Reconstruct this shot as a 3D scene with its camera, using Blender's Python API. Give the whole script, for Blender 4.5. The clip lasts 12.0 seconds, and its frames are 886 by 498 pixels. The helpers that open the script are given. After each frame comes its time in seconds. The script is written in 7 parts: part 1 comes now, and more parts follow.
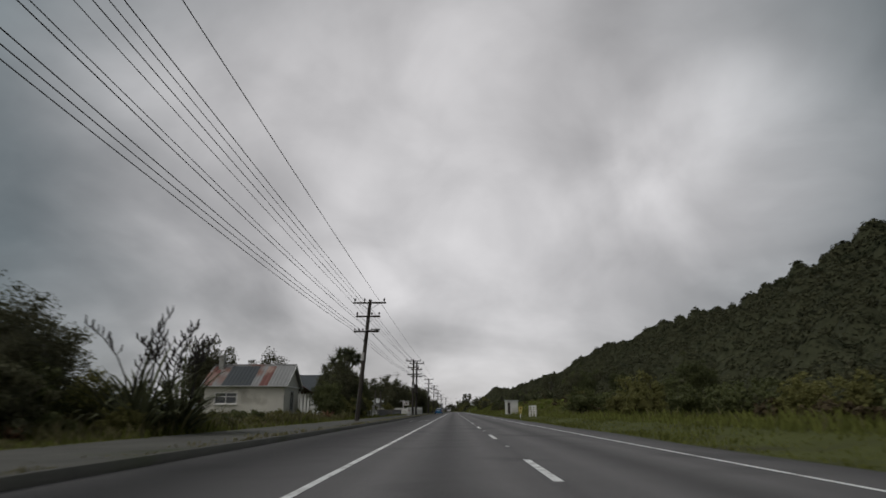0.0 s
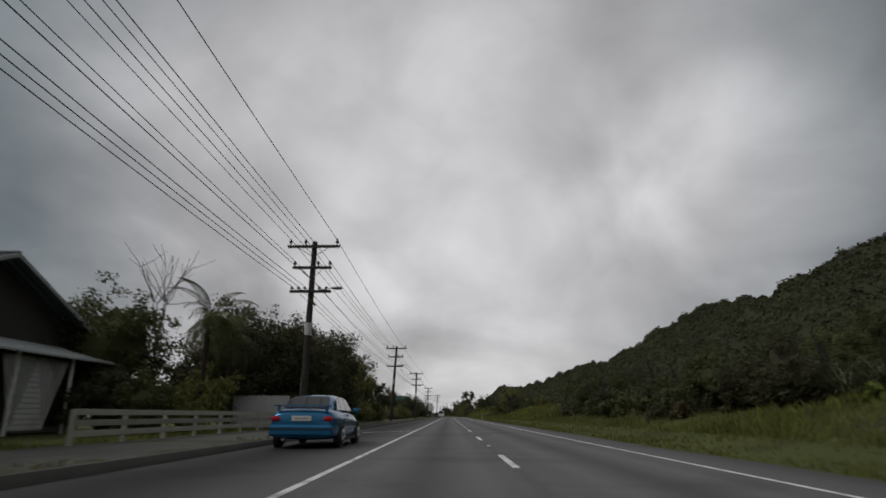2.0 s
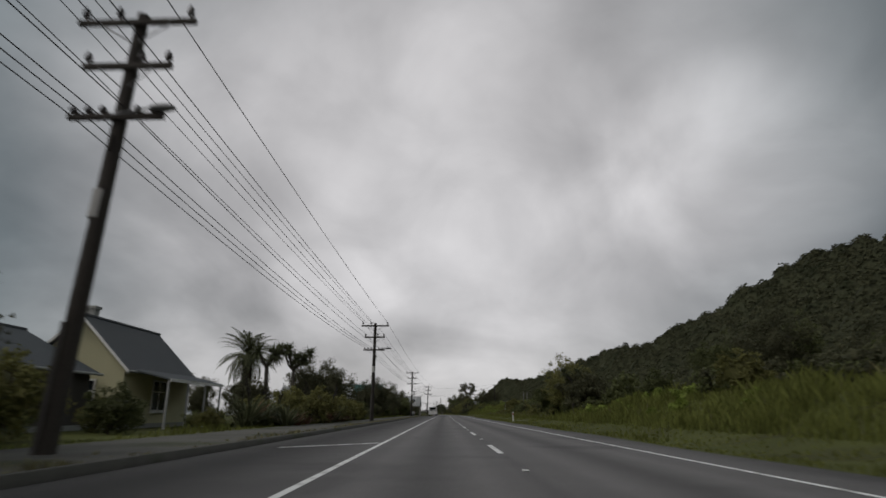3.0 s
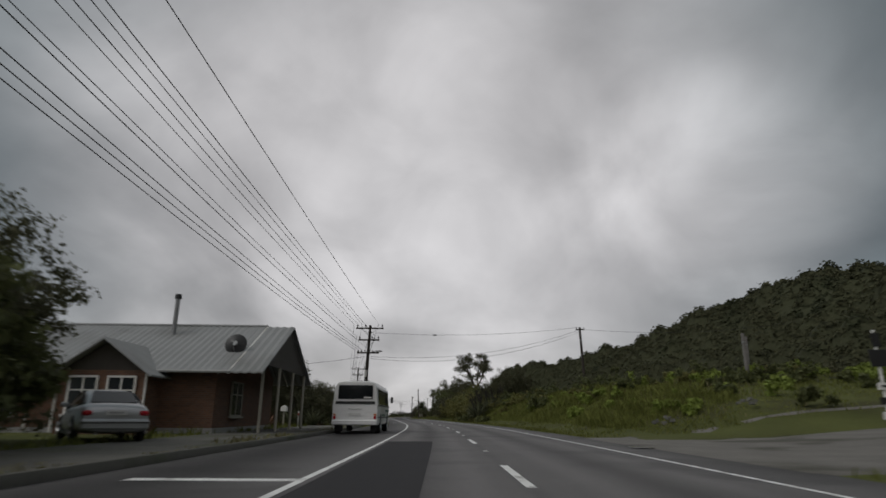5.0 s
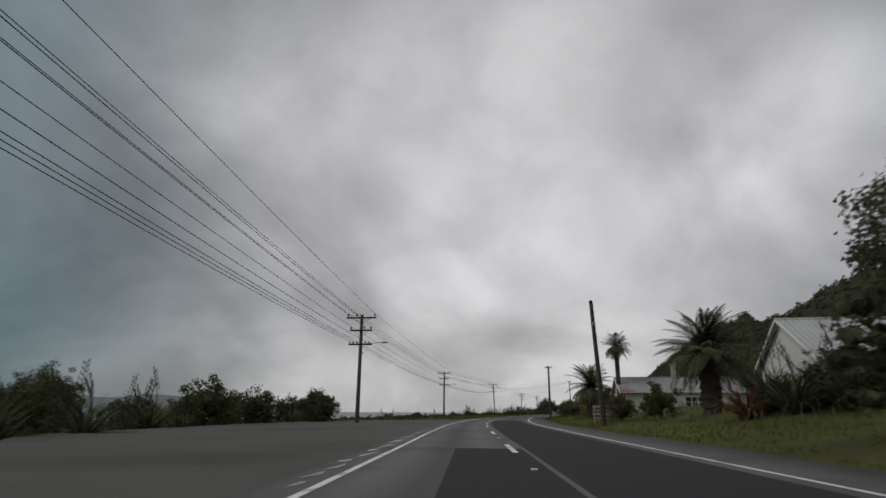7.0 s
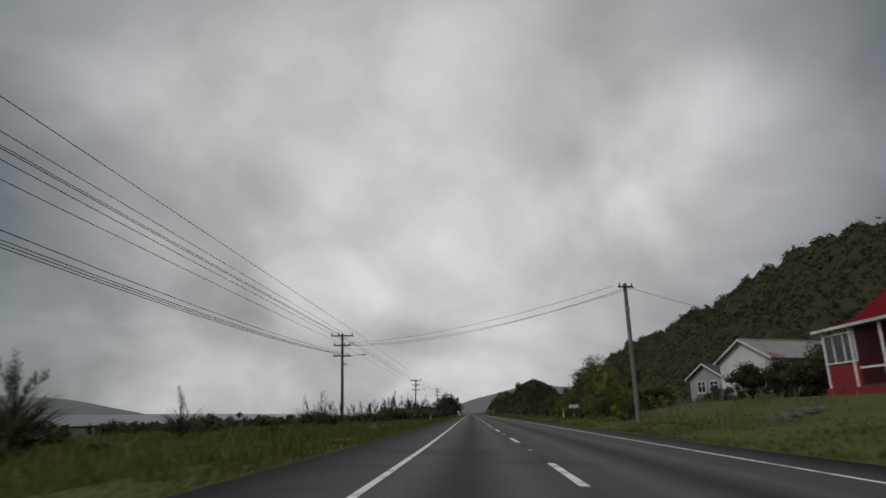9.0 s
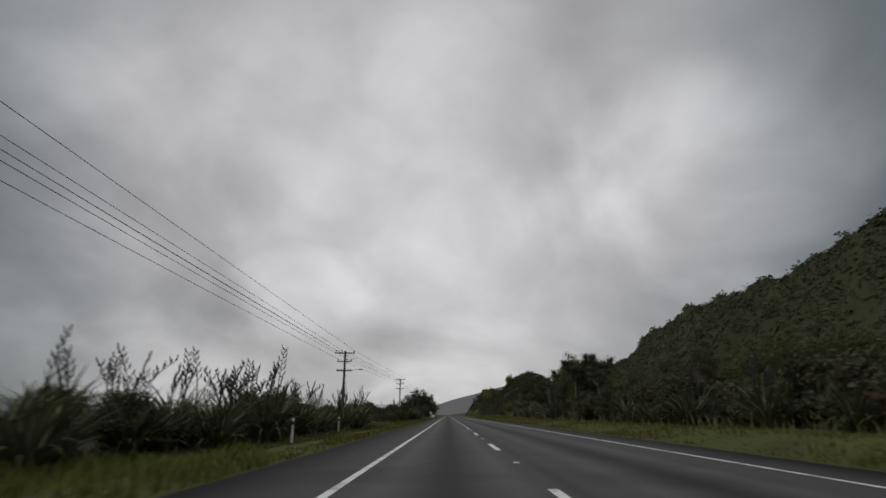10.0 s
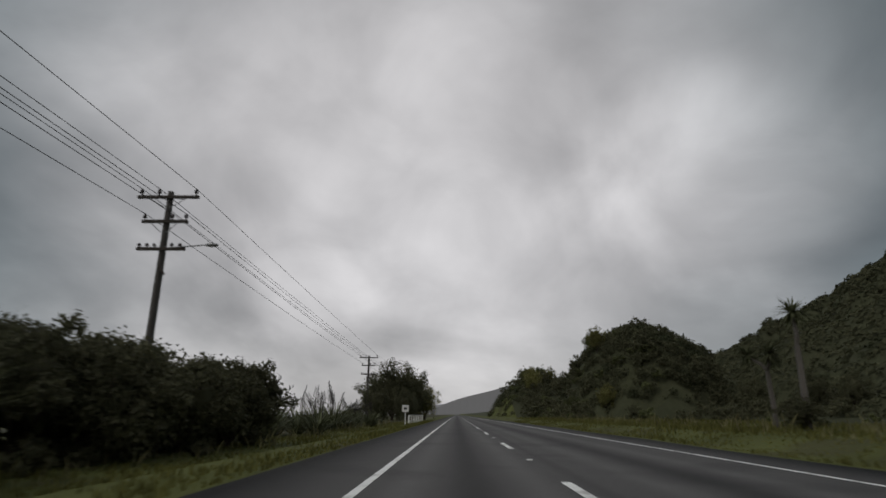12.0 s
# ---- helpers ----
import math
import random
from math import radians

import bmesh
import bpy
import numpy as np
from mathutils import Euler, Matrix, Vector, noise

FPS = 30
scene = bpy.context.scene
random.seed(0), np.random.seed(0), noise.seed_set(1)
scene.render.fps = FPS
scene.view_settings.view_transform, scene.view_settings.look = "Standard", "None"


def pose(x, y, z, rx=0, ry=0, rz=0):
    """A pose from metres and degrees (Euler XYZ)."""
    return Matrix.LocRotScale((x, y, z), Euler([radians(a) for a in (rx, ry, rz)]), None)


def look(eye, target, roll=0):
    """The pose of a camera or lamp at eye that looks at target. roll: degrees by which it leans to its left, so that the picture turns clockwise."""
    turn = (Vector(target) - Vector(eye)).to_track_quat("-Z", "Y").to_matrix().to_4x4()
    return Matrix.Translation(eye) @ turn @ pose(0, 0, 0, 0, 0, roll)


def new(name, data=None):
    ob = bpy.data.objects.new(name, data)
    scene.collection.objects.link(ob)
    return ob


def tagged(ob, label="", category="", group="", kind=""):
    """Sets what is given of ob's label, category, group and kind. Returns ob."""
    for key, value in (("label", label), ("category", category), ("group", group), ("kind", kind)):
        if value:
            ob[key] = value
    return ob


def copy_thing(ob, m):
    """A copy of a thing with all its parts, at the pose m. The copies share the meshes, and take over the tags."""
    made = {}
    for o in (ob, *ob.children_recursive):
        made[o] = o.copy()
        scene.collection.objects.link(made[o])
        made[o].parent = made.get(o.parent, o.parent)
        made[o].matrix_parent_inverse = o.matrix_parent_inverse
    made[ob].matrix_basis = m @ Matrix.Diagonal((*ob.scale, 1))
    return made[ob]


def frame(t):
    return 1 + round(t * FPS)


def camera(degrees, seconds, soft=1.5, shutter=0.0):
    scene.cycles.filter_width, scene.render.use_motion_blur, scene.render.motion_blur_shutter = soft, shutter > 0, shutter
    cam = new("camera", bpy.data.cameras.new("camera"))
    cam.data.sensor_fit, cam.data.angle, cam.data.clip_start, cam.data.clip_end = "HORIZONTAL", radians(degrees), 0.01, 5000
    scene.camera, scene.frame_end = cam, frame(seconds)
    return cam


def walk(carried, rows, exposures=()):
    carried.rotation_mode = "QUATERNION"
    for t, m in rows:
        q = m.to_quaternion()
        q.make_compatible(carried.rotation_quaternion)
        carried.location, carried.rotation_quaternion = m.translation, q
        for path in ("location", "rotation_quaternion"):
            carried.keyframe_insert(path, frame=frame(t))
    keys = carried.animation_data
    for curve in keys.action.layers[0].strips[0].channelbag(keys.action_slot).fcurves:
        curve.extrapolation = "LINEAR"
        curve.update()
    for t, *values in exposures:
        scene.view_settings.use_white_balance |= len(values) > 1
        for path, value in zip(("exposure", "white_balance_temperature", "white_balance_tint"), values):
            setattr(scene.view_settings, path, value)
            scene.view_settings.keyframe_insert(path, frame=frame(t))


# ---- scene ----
# All plan sizes below are in metres of the plan; K brings the whole place to the scale at which the fast drive is keyed.
K = 0.52
SENS = 74.56

# ---- camera and its drive: seconds, x, y, yaw, pitch, roll ----
cam = camera(SENS, 12.0, soft=1.6, shutter=0.08)
DRIVE = (
    (0.0, 0.18, -0.7, 1.01, 15.52, -0.04), (0.5, 0.12, 33.1, 0.98, 15.71, -0.54), (1.0, 0.15, 67.2, 0.58, 15.79, -0.60),
    (1.5, 0.28, 100.2, 0.66, 15.73, -0.50), (2.0, 0.35, 135.0, 0.60, 15.92, -0.44), (2.5, 0.35, 167.7, 0.55, 15.76, -0.51),
    (3.0, 0.25, 201.2, 0.07, 15.71, -0.25), (3.5, 0.30, 236.0, -0.25, 15.78, -0.28), (4.0, 0.38, 270.8, -0.75, 15.84, -0.32),
    (4.5, 0.48, 305.7, -1.40, 15.90, -0.36), (5.0, 0.61, 340.5, -1.74, 15.97, -0.40), (5.5, 1.11, 375.3, 0.62, 16.05, -0.27),
    (6.0, -0.25, 407.6, 3.74, 15.89, -0.19), (6.5, -1.73, 437.8, 6.21, 15.55, -0.20), (7.0, -4.50, 472.1, 9.74, 15.64, -0.24),
    (7.5, -8.00, 504.5, 9.20, 15.68, -0.18), (8.0, -10.70, 537.0, 6.20, 15.72, -0.10), (8.4, -11.50, 561.5, 2.90, 15.76, -0.02),
    (8.8, -11.40, 587.4, -0.03, 15.80, 0.05), (9.0, -10.68, 601.8, -0.70, 15.76, 0.02), (9.5, -8.58, 638.2, -2.55, 15.71, -0.21),
    (10.0, -6.37, 673.66, -2.80, 15.89, -0.11), (10.5, -4.27, 708.8, -2.32, 15.85, -0.51), (11.0, -2.56, 743.4, -2.12, 15.88, -0.61),
    (11.5, -0.69, 778.1, -2.17, 15.96, -0.67), (12.0, 1.16, 810.1, -2.00, 15.86, -0.44))
walk(cam, [(t, pose(K * x, K * y, K * 0.9, 90 + p, r, w)) for t, x, y, w, p, r in DRIVE])

# ---- world: an overcast sky, brightest low ahead, over a clear-sky base ----
SUN_EL, SUN_AZ = 46.0, -115.0


def build_world():
    world = bpy.data.worlds.new("overcast_sky")
    scene.world = world
    world.use_nodes = True
    nt = world.node_tree
    nt.nodes.clear()
    N, Lk = nt.nodes.new, nt.links.new

    def math_node(op, a, b=None, c=None, clamp=False):
        n = N("ShaderNodeMath")
        n.operation, n.use_clamp = op, clamp
        for i, v in enumerate((a, b, c)):
            if v is None:
                continue
            if isinstance(v, (int, float)):
                n.inputs[i].default_value = v
            else:
                Lk(v, n.inputs[i])
        return n.outputs[0]

    def lobe(direction, lo, hi):
        n = N("ShaderNodeVectorMath")
        n.operation = "DOT_PRODUCT"
        Lk(warped, n.inputs[0])
        n.inputs[1].default_value = Vector(direction).normalized()
        m = N("ShaderNodeMapRange")
        m.interpolation_type = "SMOOTHSTEP"
        Lk(n.outputs["Value"], m.inputs[0])
        m.inputs[1].default_value, m.inputs[2].default_value = math.cos(radians(lo)), math.cos(radians(hi))
        return m.outputs[0]

    co = N("ShaderNodeTexCoord").outputs["Generated"]
    # clouds lie in a layer: stretch the direction towards the horizon
    sep = N("ShaderNodeSeparateXYZ")
    Lk(co, sep.inputs[0])
    zz = math_node("ADD", math_node("MAXIMUM", sep.outputs[2], 0.0), 0.62)
    comb = N("ShaderNodeCombineXYZ")
    Lk(math_node("DIVIDE", sep.outputs[0], zz), comb.inputs[0])
    Lk(math_node("DIVIDE", sep.outputs[1], zz), comb.inputs[1])
    n1 = N("ShaderNodeTexNoise")
    n1.inputs["Scale"].default_value, n1.inputs["Detail"].default_value, n1.inputs["Roughness"].default_value = 1.75, 7, 0.46
    n1.inputs["Distortion"].default_value = 0.55
    Lk(comb.outputs[0], n1.inputs["Vector"])
    # the lobes are bent by the same clouds
    off = N("ShaderNodeVectorMath")
    off.operation = "MULTIPLY_ADD"
    Lk(n1.outputs["Color"], off.inputs[0])
    off.inputs[1].default_value = (0.36, 0.36, 0.36)
    off.inputs[2].default_value = (-0.18, -0.18, -0.18)
    add = N("ShaderNodeVectorMath")
    add.operation = "ADD"
    Lk(co, add.inputs[0])
    Lk(off.outputs[0], add.inputs[1])
    nrm = N("ShaderNodeVectorMath")
    nrm.operation = "NORMALIZE"
    Lk(add.outputs[0], nrm.inputs[0])
    warped = nrm.outputs[0]
    ramp = N("ShaderNodeMapRange")
    Lk(n1.outputs["Fac"], ramp.inputs[0])
    ramp.interpolation_type = "SMOOTHSTEP"
    ramp.inputs[1].default_value, ramp.inputs[2].default_value = 0.30, 0.70
    ramp.inputs[3].default_value, ramp.inputs[4].default_value = 0.66, 1.24
    n2 = N("ShaderNodeTexNoise")
    n2.inputs["Scale"].default_value, n2.inputs["Detail"].default_value, n2.inputs["Roughness"].default_value = 4.4, 7, 0.5
    n2.inputs["Distortion"].default_value = 0.4
    Lk(comb.outputs[0], n2.inputs["Vector"])
    fine = N("ShaderNodeMapRange")
    Lk(n2.outputs["Fac"], fine.inputs[0])
    fine.inputs[1].default_value, fine.inputs[2].default_value = 0.3, 0.7
    fine.inputs[3].default_value, fine.inputs[4].default_value = 0.84, 1.16
    ahead = lobe((-0.03, 0.93, 0.36), 49, 13)
    tone = N("ShaderNodeMix")
    tone.data_type = "RGBA"
    Lk(ahead, tone.inputs[0])
    tone.inputs[6].default_value = (0.122, 0.168, 0.184, 1)
    tone.inputs[7].default_value = (0.468, 0.458, 0.464, 1)
    glow = math_node("MULTIPLY", lobe((0.13, 0.975, 0.20), 16, 0), 0.36)
    glow = math_node("ADD", glow, math_node("MULTIPLY", lobe((0.43, 0.84, 0.36), 14, 0), 0.74))
    glow = math_node("ADD", glow, math_node("MULTIPLY", lobe((-0.10, 0.93, 0.36), 26, 2), 0.10))
    glow = math_node("SUBTRACT", glow, math_node("MULTIPLY", lobe((0.17, 0.90, 0.41), 13, 1), 0.04))
    glow = math_node("SUBTRACT", glow, math_node("MULTIPLY", lobe((0.50, 0.85, 0.16), 17, 3), 0.22))
    glow = math_node("ADD", glow, math_node("MULTIPLY", lobe((-0.18, 0.84, 0.51), 26, 3), 0.09))
    glow = math_node("ADD", glow, 1.0)
    fac = math_node("MULTIPLY", math_node("MULTIPLY", glow, ramp.outputs[0]), fine.outputs[0])
    # the cloud behind the camera is as pale as that ahead
    back = lobe((0.0, -0.9, 0.45), 85, 35)
    tone2 = N("ShaderNodeMix")
    tone2.data_type = "RGBA"
    Lk(back, tone2.inputs[0])
    Lk(tone.outputs[2], tone2.inputs[6])
    tone2.inputs[7].default_value = (0.430, 0.425, 0.430, 1)
    cloud = N("ShaderNodeVectorMath")
    cloud.operation = "SCALE"
    Lk(tone2.outputs[2], cloud.inputs[0])
    Lk(fac, cloud.inputs["Scale"])
    sky = N("ShaderNodeTexSky")
    sky.sky_type, sky.sun_disc = "NISHITA", False
    sky.sun_elevation, sky.sun_rotation = radians(SUN_EL), radians(SUN_AZ)
    b1, b2 = N("ShaderNodeBackground"), N("ShaderNodeBackground")
    Lk(sky.outputs[0], b1.inputs[0])
    b1.inputs[1].default_value = 0.10
    Lk(cloud.outputs[0], b2.inputs[0])
    b2.inputs[1].default_value = 1.0
    mixs = N("ShaderNodeMixShader")
    mixs.inputs[0].default_value = 0.95
    Lk(b1.outputs[0], mixs.inputs[1])
    Lk(b2.outputs[0], mixs.inputs[2])
    out = N("ShaderNodeOutputWorld")
    Lk(mixs.outputs[0], out.inputs[0])


build_world()
sun = new("sun", bpy.data.lights.new("sun", "SUN"))
sun.data.energy, sun.data.angle, sun.data.color = 0.95, radians(25), (1.0, 0.97, 0.93)
_el, _az = radians(SUN_EL), radians(SUN_AZ)
sun.matrix_world = look((math.sin(_az) * math.cos(_el) * 50, math.cos(_az) * math.cos(_el) * 50, math.sin(_el) * 50), (0, 0, 0))


# ---- materials ----
def mat(name, col, rough=0.8, var=0.25, scale=6.0, fine=60.0, bump=0.3, metal=0.0, spec=0.4, coords="pos", rand=0.0, island=0.0, stain=None, stain_scale=1.0, translucent=0.0):
    m = bpy.data.materials.new(name)
    m.use_nodes = True
    nt = m.node_tree
    nt.nodes.clear()
    N, Lk = nt.nodes.new, nt.links.new
    out, bsdf = N("ShaderNodeOutputMaterial"), N("ShaderNodeBsdfPrincipled")
    bsdf.inputs["Roughness"].default_value, bsdf.inputs["Metallic"].default_value = rough, metal
    bsdf.inputs["Specular IOR Level"].default_value = spec if not (island or rough >= 0.95) else 0.12
    co = N("ShaderNodeNewGeometry").outputs["Position"] if coords == "pos" else N("ShaderNodeTexCoord").outputs["Object"]

    def tex(s, d=4):
        n = N("ShaderNodeTexNoise")
        n.inputs["Scale"].default_value, n.inputs["Detail"].default_value = s, d
        Lk(co, n.inputs["Vector"])
        return n.outputs["Fac"]
    a, b = tex(scale), tex(fine, 3)
    mr = N("ShaderNodeMath")
    mr.operation = "MULTIPLY_ADD"
    Lk(a, mr.inputs[0])
    mr.inputs[1].default_value, mr.inputs[2].default_value = 1.4 * var, 1 - 0.7 * var
    mf = N("ShaderNodeMath")
    mf.operation = "MULTIPLY_ADD"
    Lk(b, mf.inputs[0])
    mf.inputs[1].default_value, mf.inputs[2].default_value = 1.2 * var, 1 - 0.6 * var
    mul = N("ShaderNodeMath")
    mul.operation = "MULTIPLY"
    Lk(mr.outputs[0], mul.inputs[0])
    Lk(mf.outputs[0], mul.inputs[1])
    fac = mul.outputs[0]
    for amount, src in ((rand, "o"), (island, "i")):
        if amount:
            r = N("ShaderNodeObjectInfo").outputs["Random"] if src == "o" else N("ShaderNodeNewGeometry").outputs["Random Per Island"]
            q = N("ShaderNodeMath")
            q.operation = "MULTIPLY_ADD"
            Lk(r, q.inputs[0])
            q.inputs[1].default_value, q.inputs[2].default_value = 2 * amount, 1 - amount
            q2 = N("ShaderNodeMath")
            q2.operation = "MULTIPLY"
            Lk(fac, q2.inputs[0])
            Lk(q.outputs[0], q2.inputs[1])
            fac = q2.outputs[0]
    rgb = N("ShaderNodeRGB")
    rgb.outputs[0].default_value = (*col, 1)
    base = rgb.outputs[0]
    if stain:
        st = tex(stain_scale, 6)
        rg = N("ShaderNodeMapRange")
        rg.interpolation_type = "SMOOTHSTEP"
        Lk(st, rg.inputs[0])
        rg.inputs[1].default_value, rg.inputs[2].default_value = 0.5, 0.66
        mx = N("ShaderNodeMix")
        mx.data_type = "RGBA"
        Lk(rg.outputs[0], mx.inputs[0])
        Lk(base, mx.inputs[6])
        mx.inputs[7].default_value = (*stain, 1)
        base = mx.outputs[2]
    sc = N("ShaderNodeVectorMath")
    sc.operation = "SCALE"
    Lk(base, sc.inputs[0])
    Lk(fac, sc.inputs["Scale"])
    Lk(sc.outputs[0], bsdf.inputs["Base Color"])
    if bump:
        bp = N("ShaderNodeBump")
        bp.inputs["Strength"].default_value, bp.inputs["Distance"].default_value = bump, 0.02
        Lk(b, bp.inputs["Height"])
        Lk(bp.outputs[0], bsdf.inputs["Normal"])
    if translucent:
        tr, ms = N("ShaderNodeBsdfTranslucent"), N("ShaderNodeMixShader")
        Lk(sc.outputs[0], tr.inputs[0])
        ms.inputs[0].default_value = translucent
        Lk(bsdf.outputs[0], ms.inputs[1])
        Lk(tr.outputs[0], ms.inputs[2])
        Lk(ms.outputs[0], out.inputs[0])
    else:
        Lk(bsdf.outputs[0], out.inputs[0])
    return m


def road_mat():
    """Chip seal: grain, patches, paler wheel tracks and a dark oily strip in each lane; UV is metres across and along."""
    m = mat("chip_seal", (0.136, 0.130, 0.128), 0.72, 0.45, 0.5, 55.0, 0.35, spec=0.14, stain=(0.092, 0.088, 0.087), stain_scale=0.5)
    nt = m.node_tree
    N, Lk = nt.nodes.new, nt.links.new
    bsdf = next(n for n in nt.nodes if n.type == "BSDF_PRINCIPLED")
    src = bsdf.inputs["Base Color"].links[0].from_socket
    uv = N("ShaderNodeUVMap")
    sep = N("ShaderNodeSeparateXYZ")
    Lk(uv.outputs[0], sep.inputs[0])
    strips = None
    for centre, width, gain in ((-1.55, 0.6, -0.34), (1.8, 0.65, -0.32), (-2.4, 0.4, 0.20), (-0.7, 0.4, 0.20), (0.95, 0.4, 0.18), (2.7, 0.4, 0.18), (0.0, 0.22, -0.15), (-5.4, 2.6, -0.7), (5.9, 2.2, -0.55)):
        d = N("ShaderNodeMath")
        d.operation = "SUBTRACT"
        Lk(sep.outputs[0], d.inputs[0])
        d.inputs[1].default_value = centre
        a = N("ShaderNodeMath")
        a.operation = "ABSOLUTE"
        Lk(d.outputs[0], a.inputs[0])
        r = N("ShaderNodeMapRange")
        r.interpolation_type = "SMOOTHSTEP"
        Lk(a.outputs[0], r.inputs[0])
        r.inputs[1].default_value, r.inputs[2].default_value = 0.0, width
        r.inputs[3].default_value, r.inputs[4].default_value = gain, 0.0
        if strips is None:
            strips = r.outputs[0]
        else:
            s = N("ShaderNodeMath")
            s.operation = "ADD"
            Lk(strips, s.inputs[0])
            Lk(r.outputs[0], s.inputs[1])
            strips = s.outputs[0]
    # past the bend the seal is older and darker
    old = N("ShaderNodeMapRange")
    Lk(sep.outputs[1], old.inputs[0])
    old.inputs[1].default_value, old.inputs[2].default_value = 548.0, 556.0
    old.inputs[3].default_value, old.inputs[4].default_value = 1.0, 0.56
    one = N("ShaderNodeMath")
    one.operation = "ADD"
    Lk(strips, one.inputs[0])
    Lk(old.outputs[0], one.inputs[1])
    sc = N("ShaderNodeVectorMath")
    sc.operation = "SCALE"
    Lk(src, sc.inputs[0])
    Lk(one.outputs[0], sc.inputs["Scale"])
    Lk(sc.outputs[0], bsdf.inputs["Base Color"])
    return m


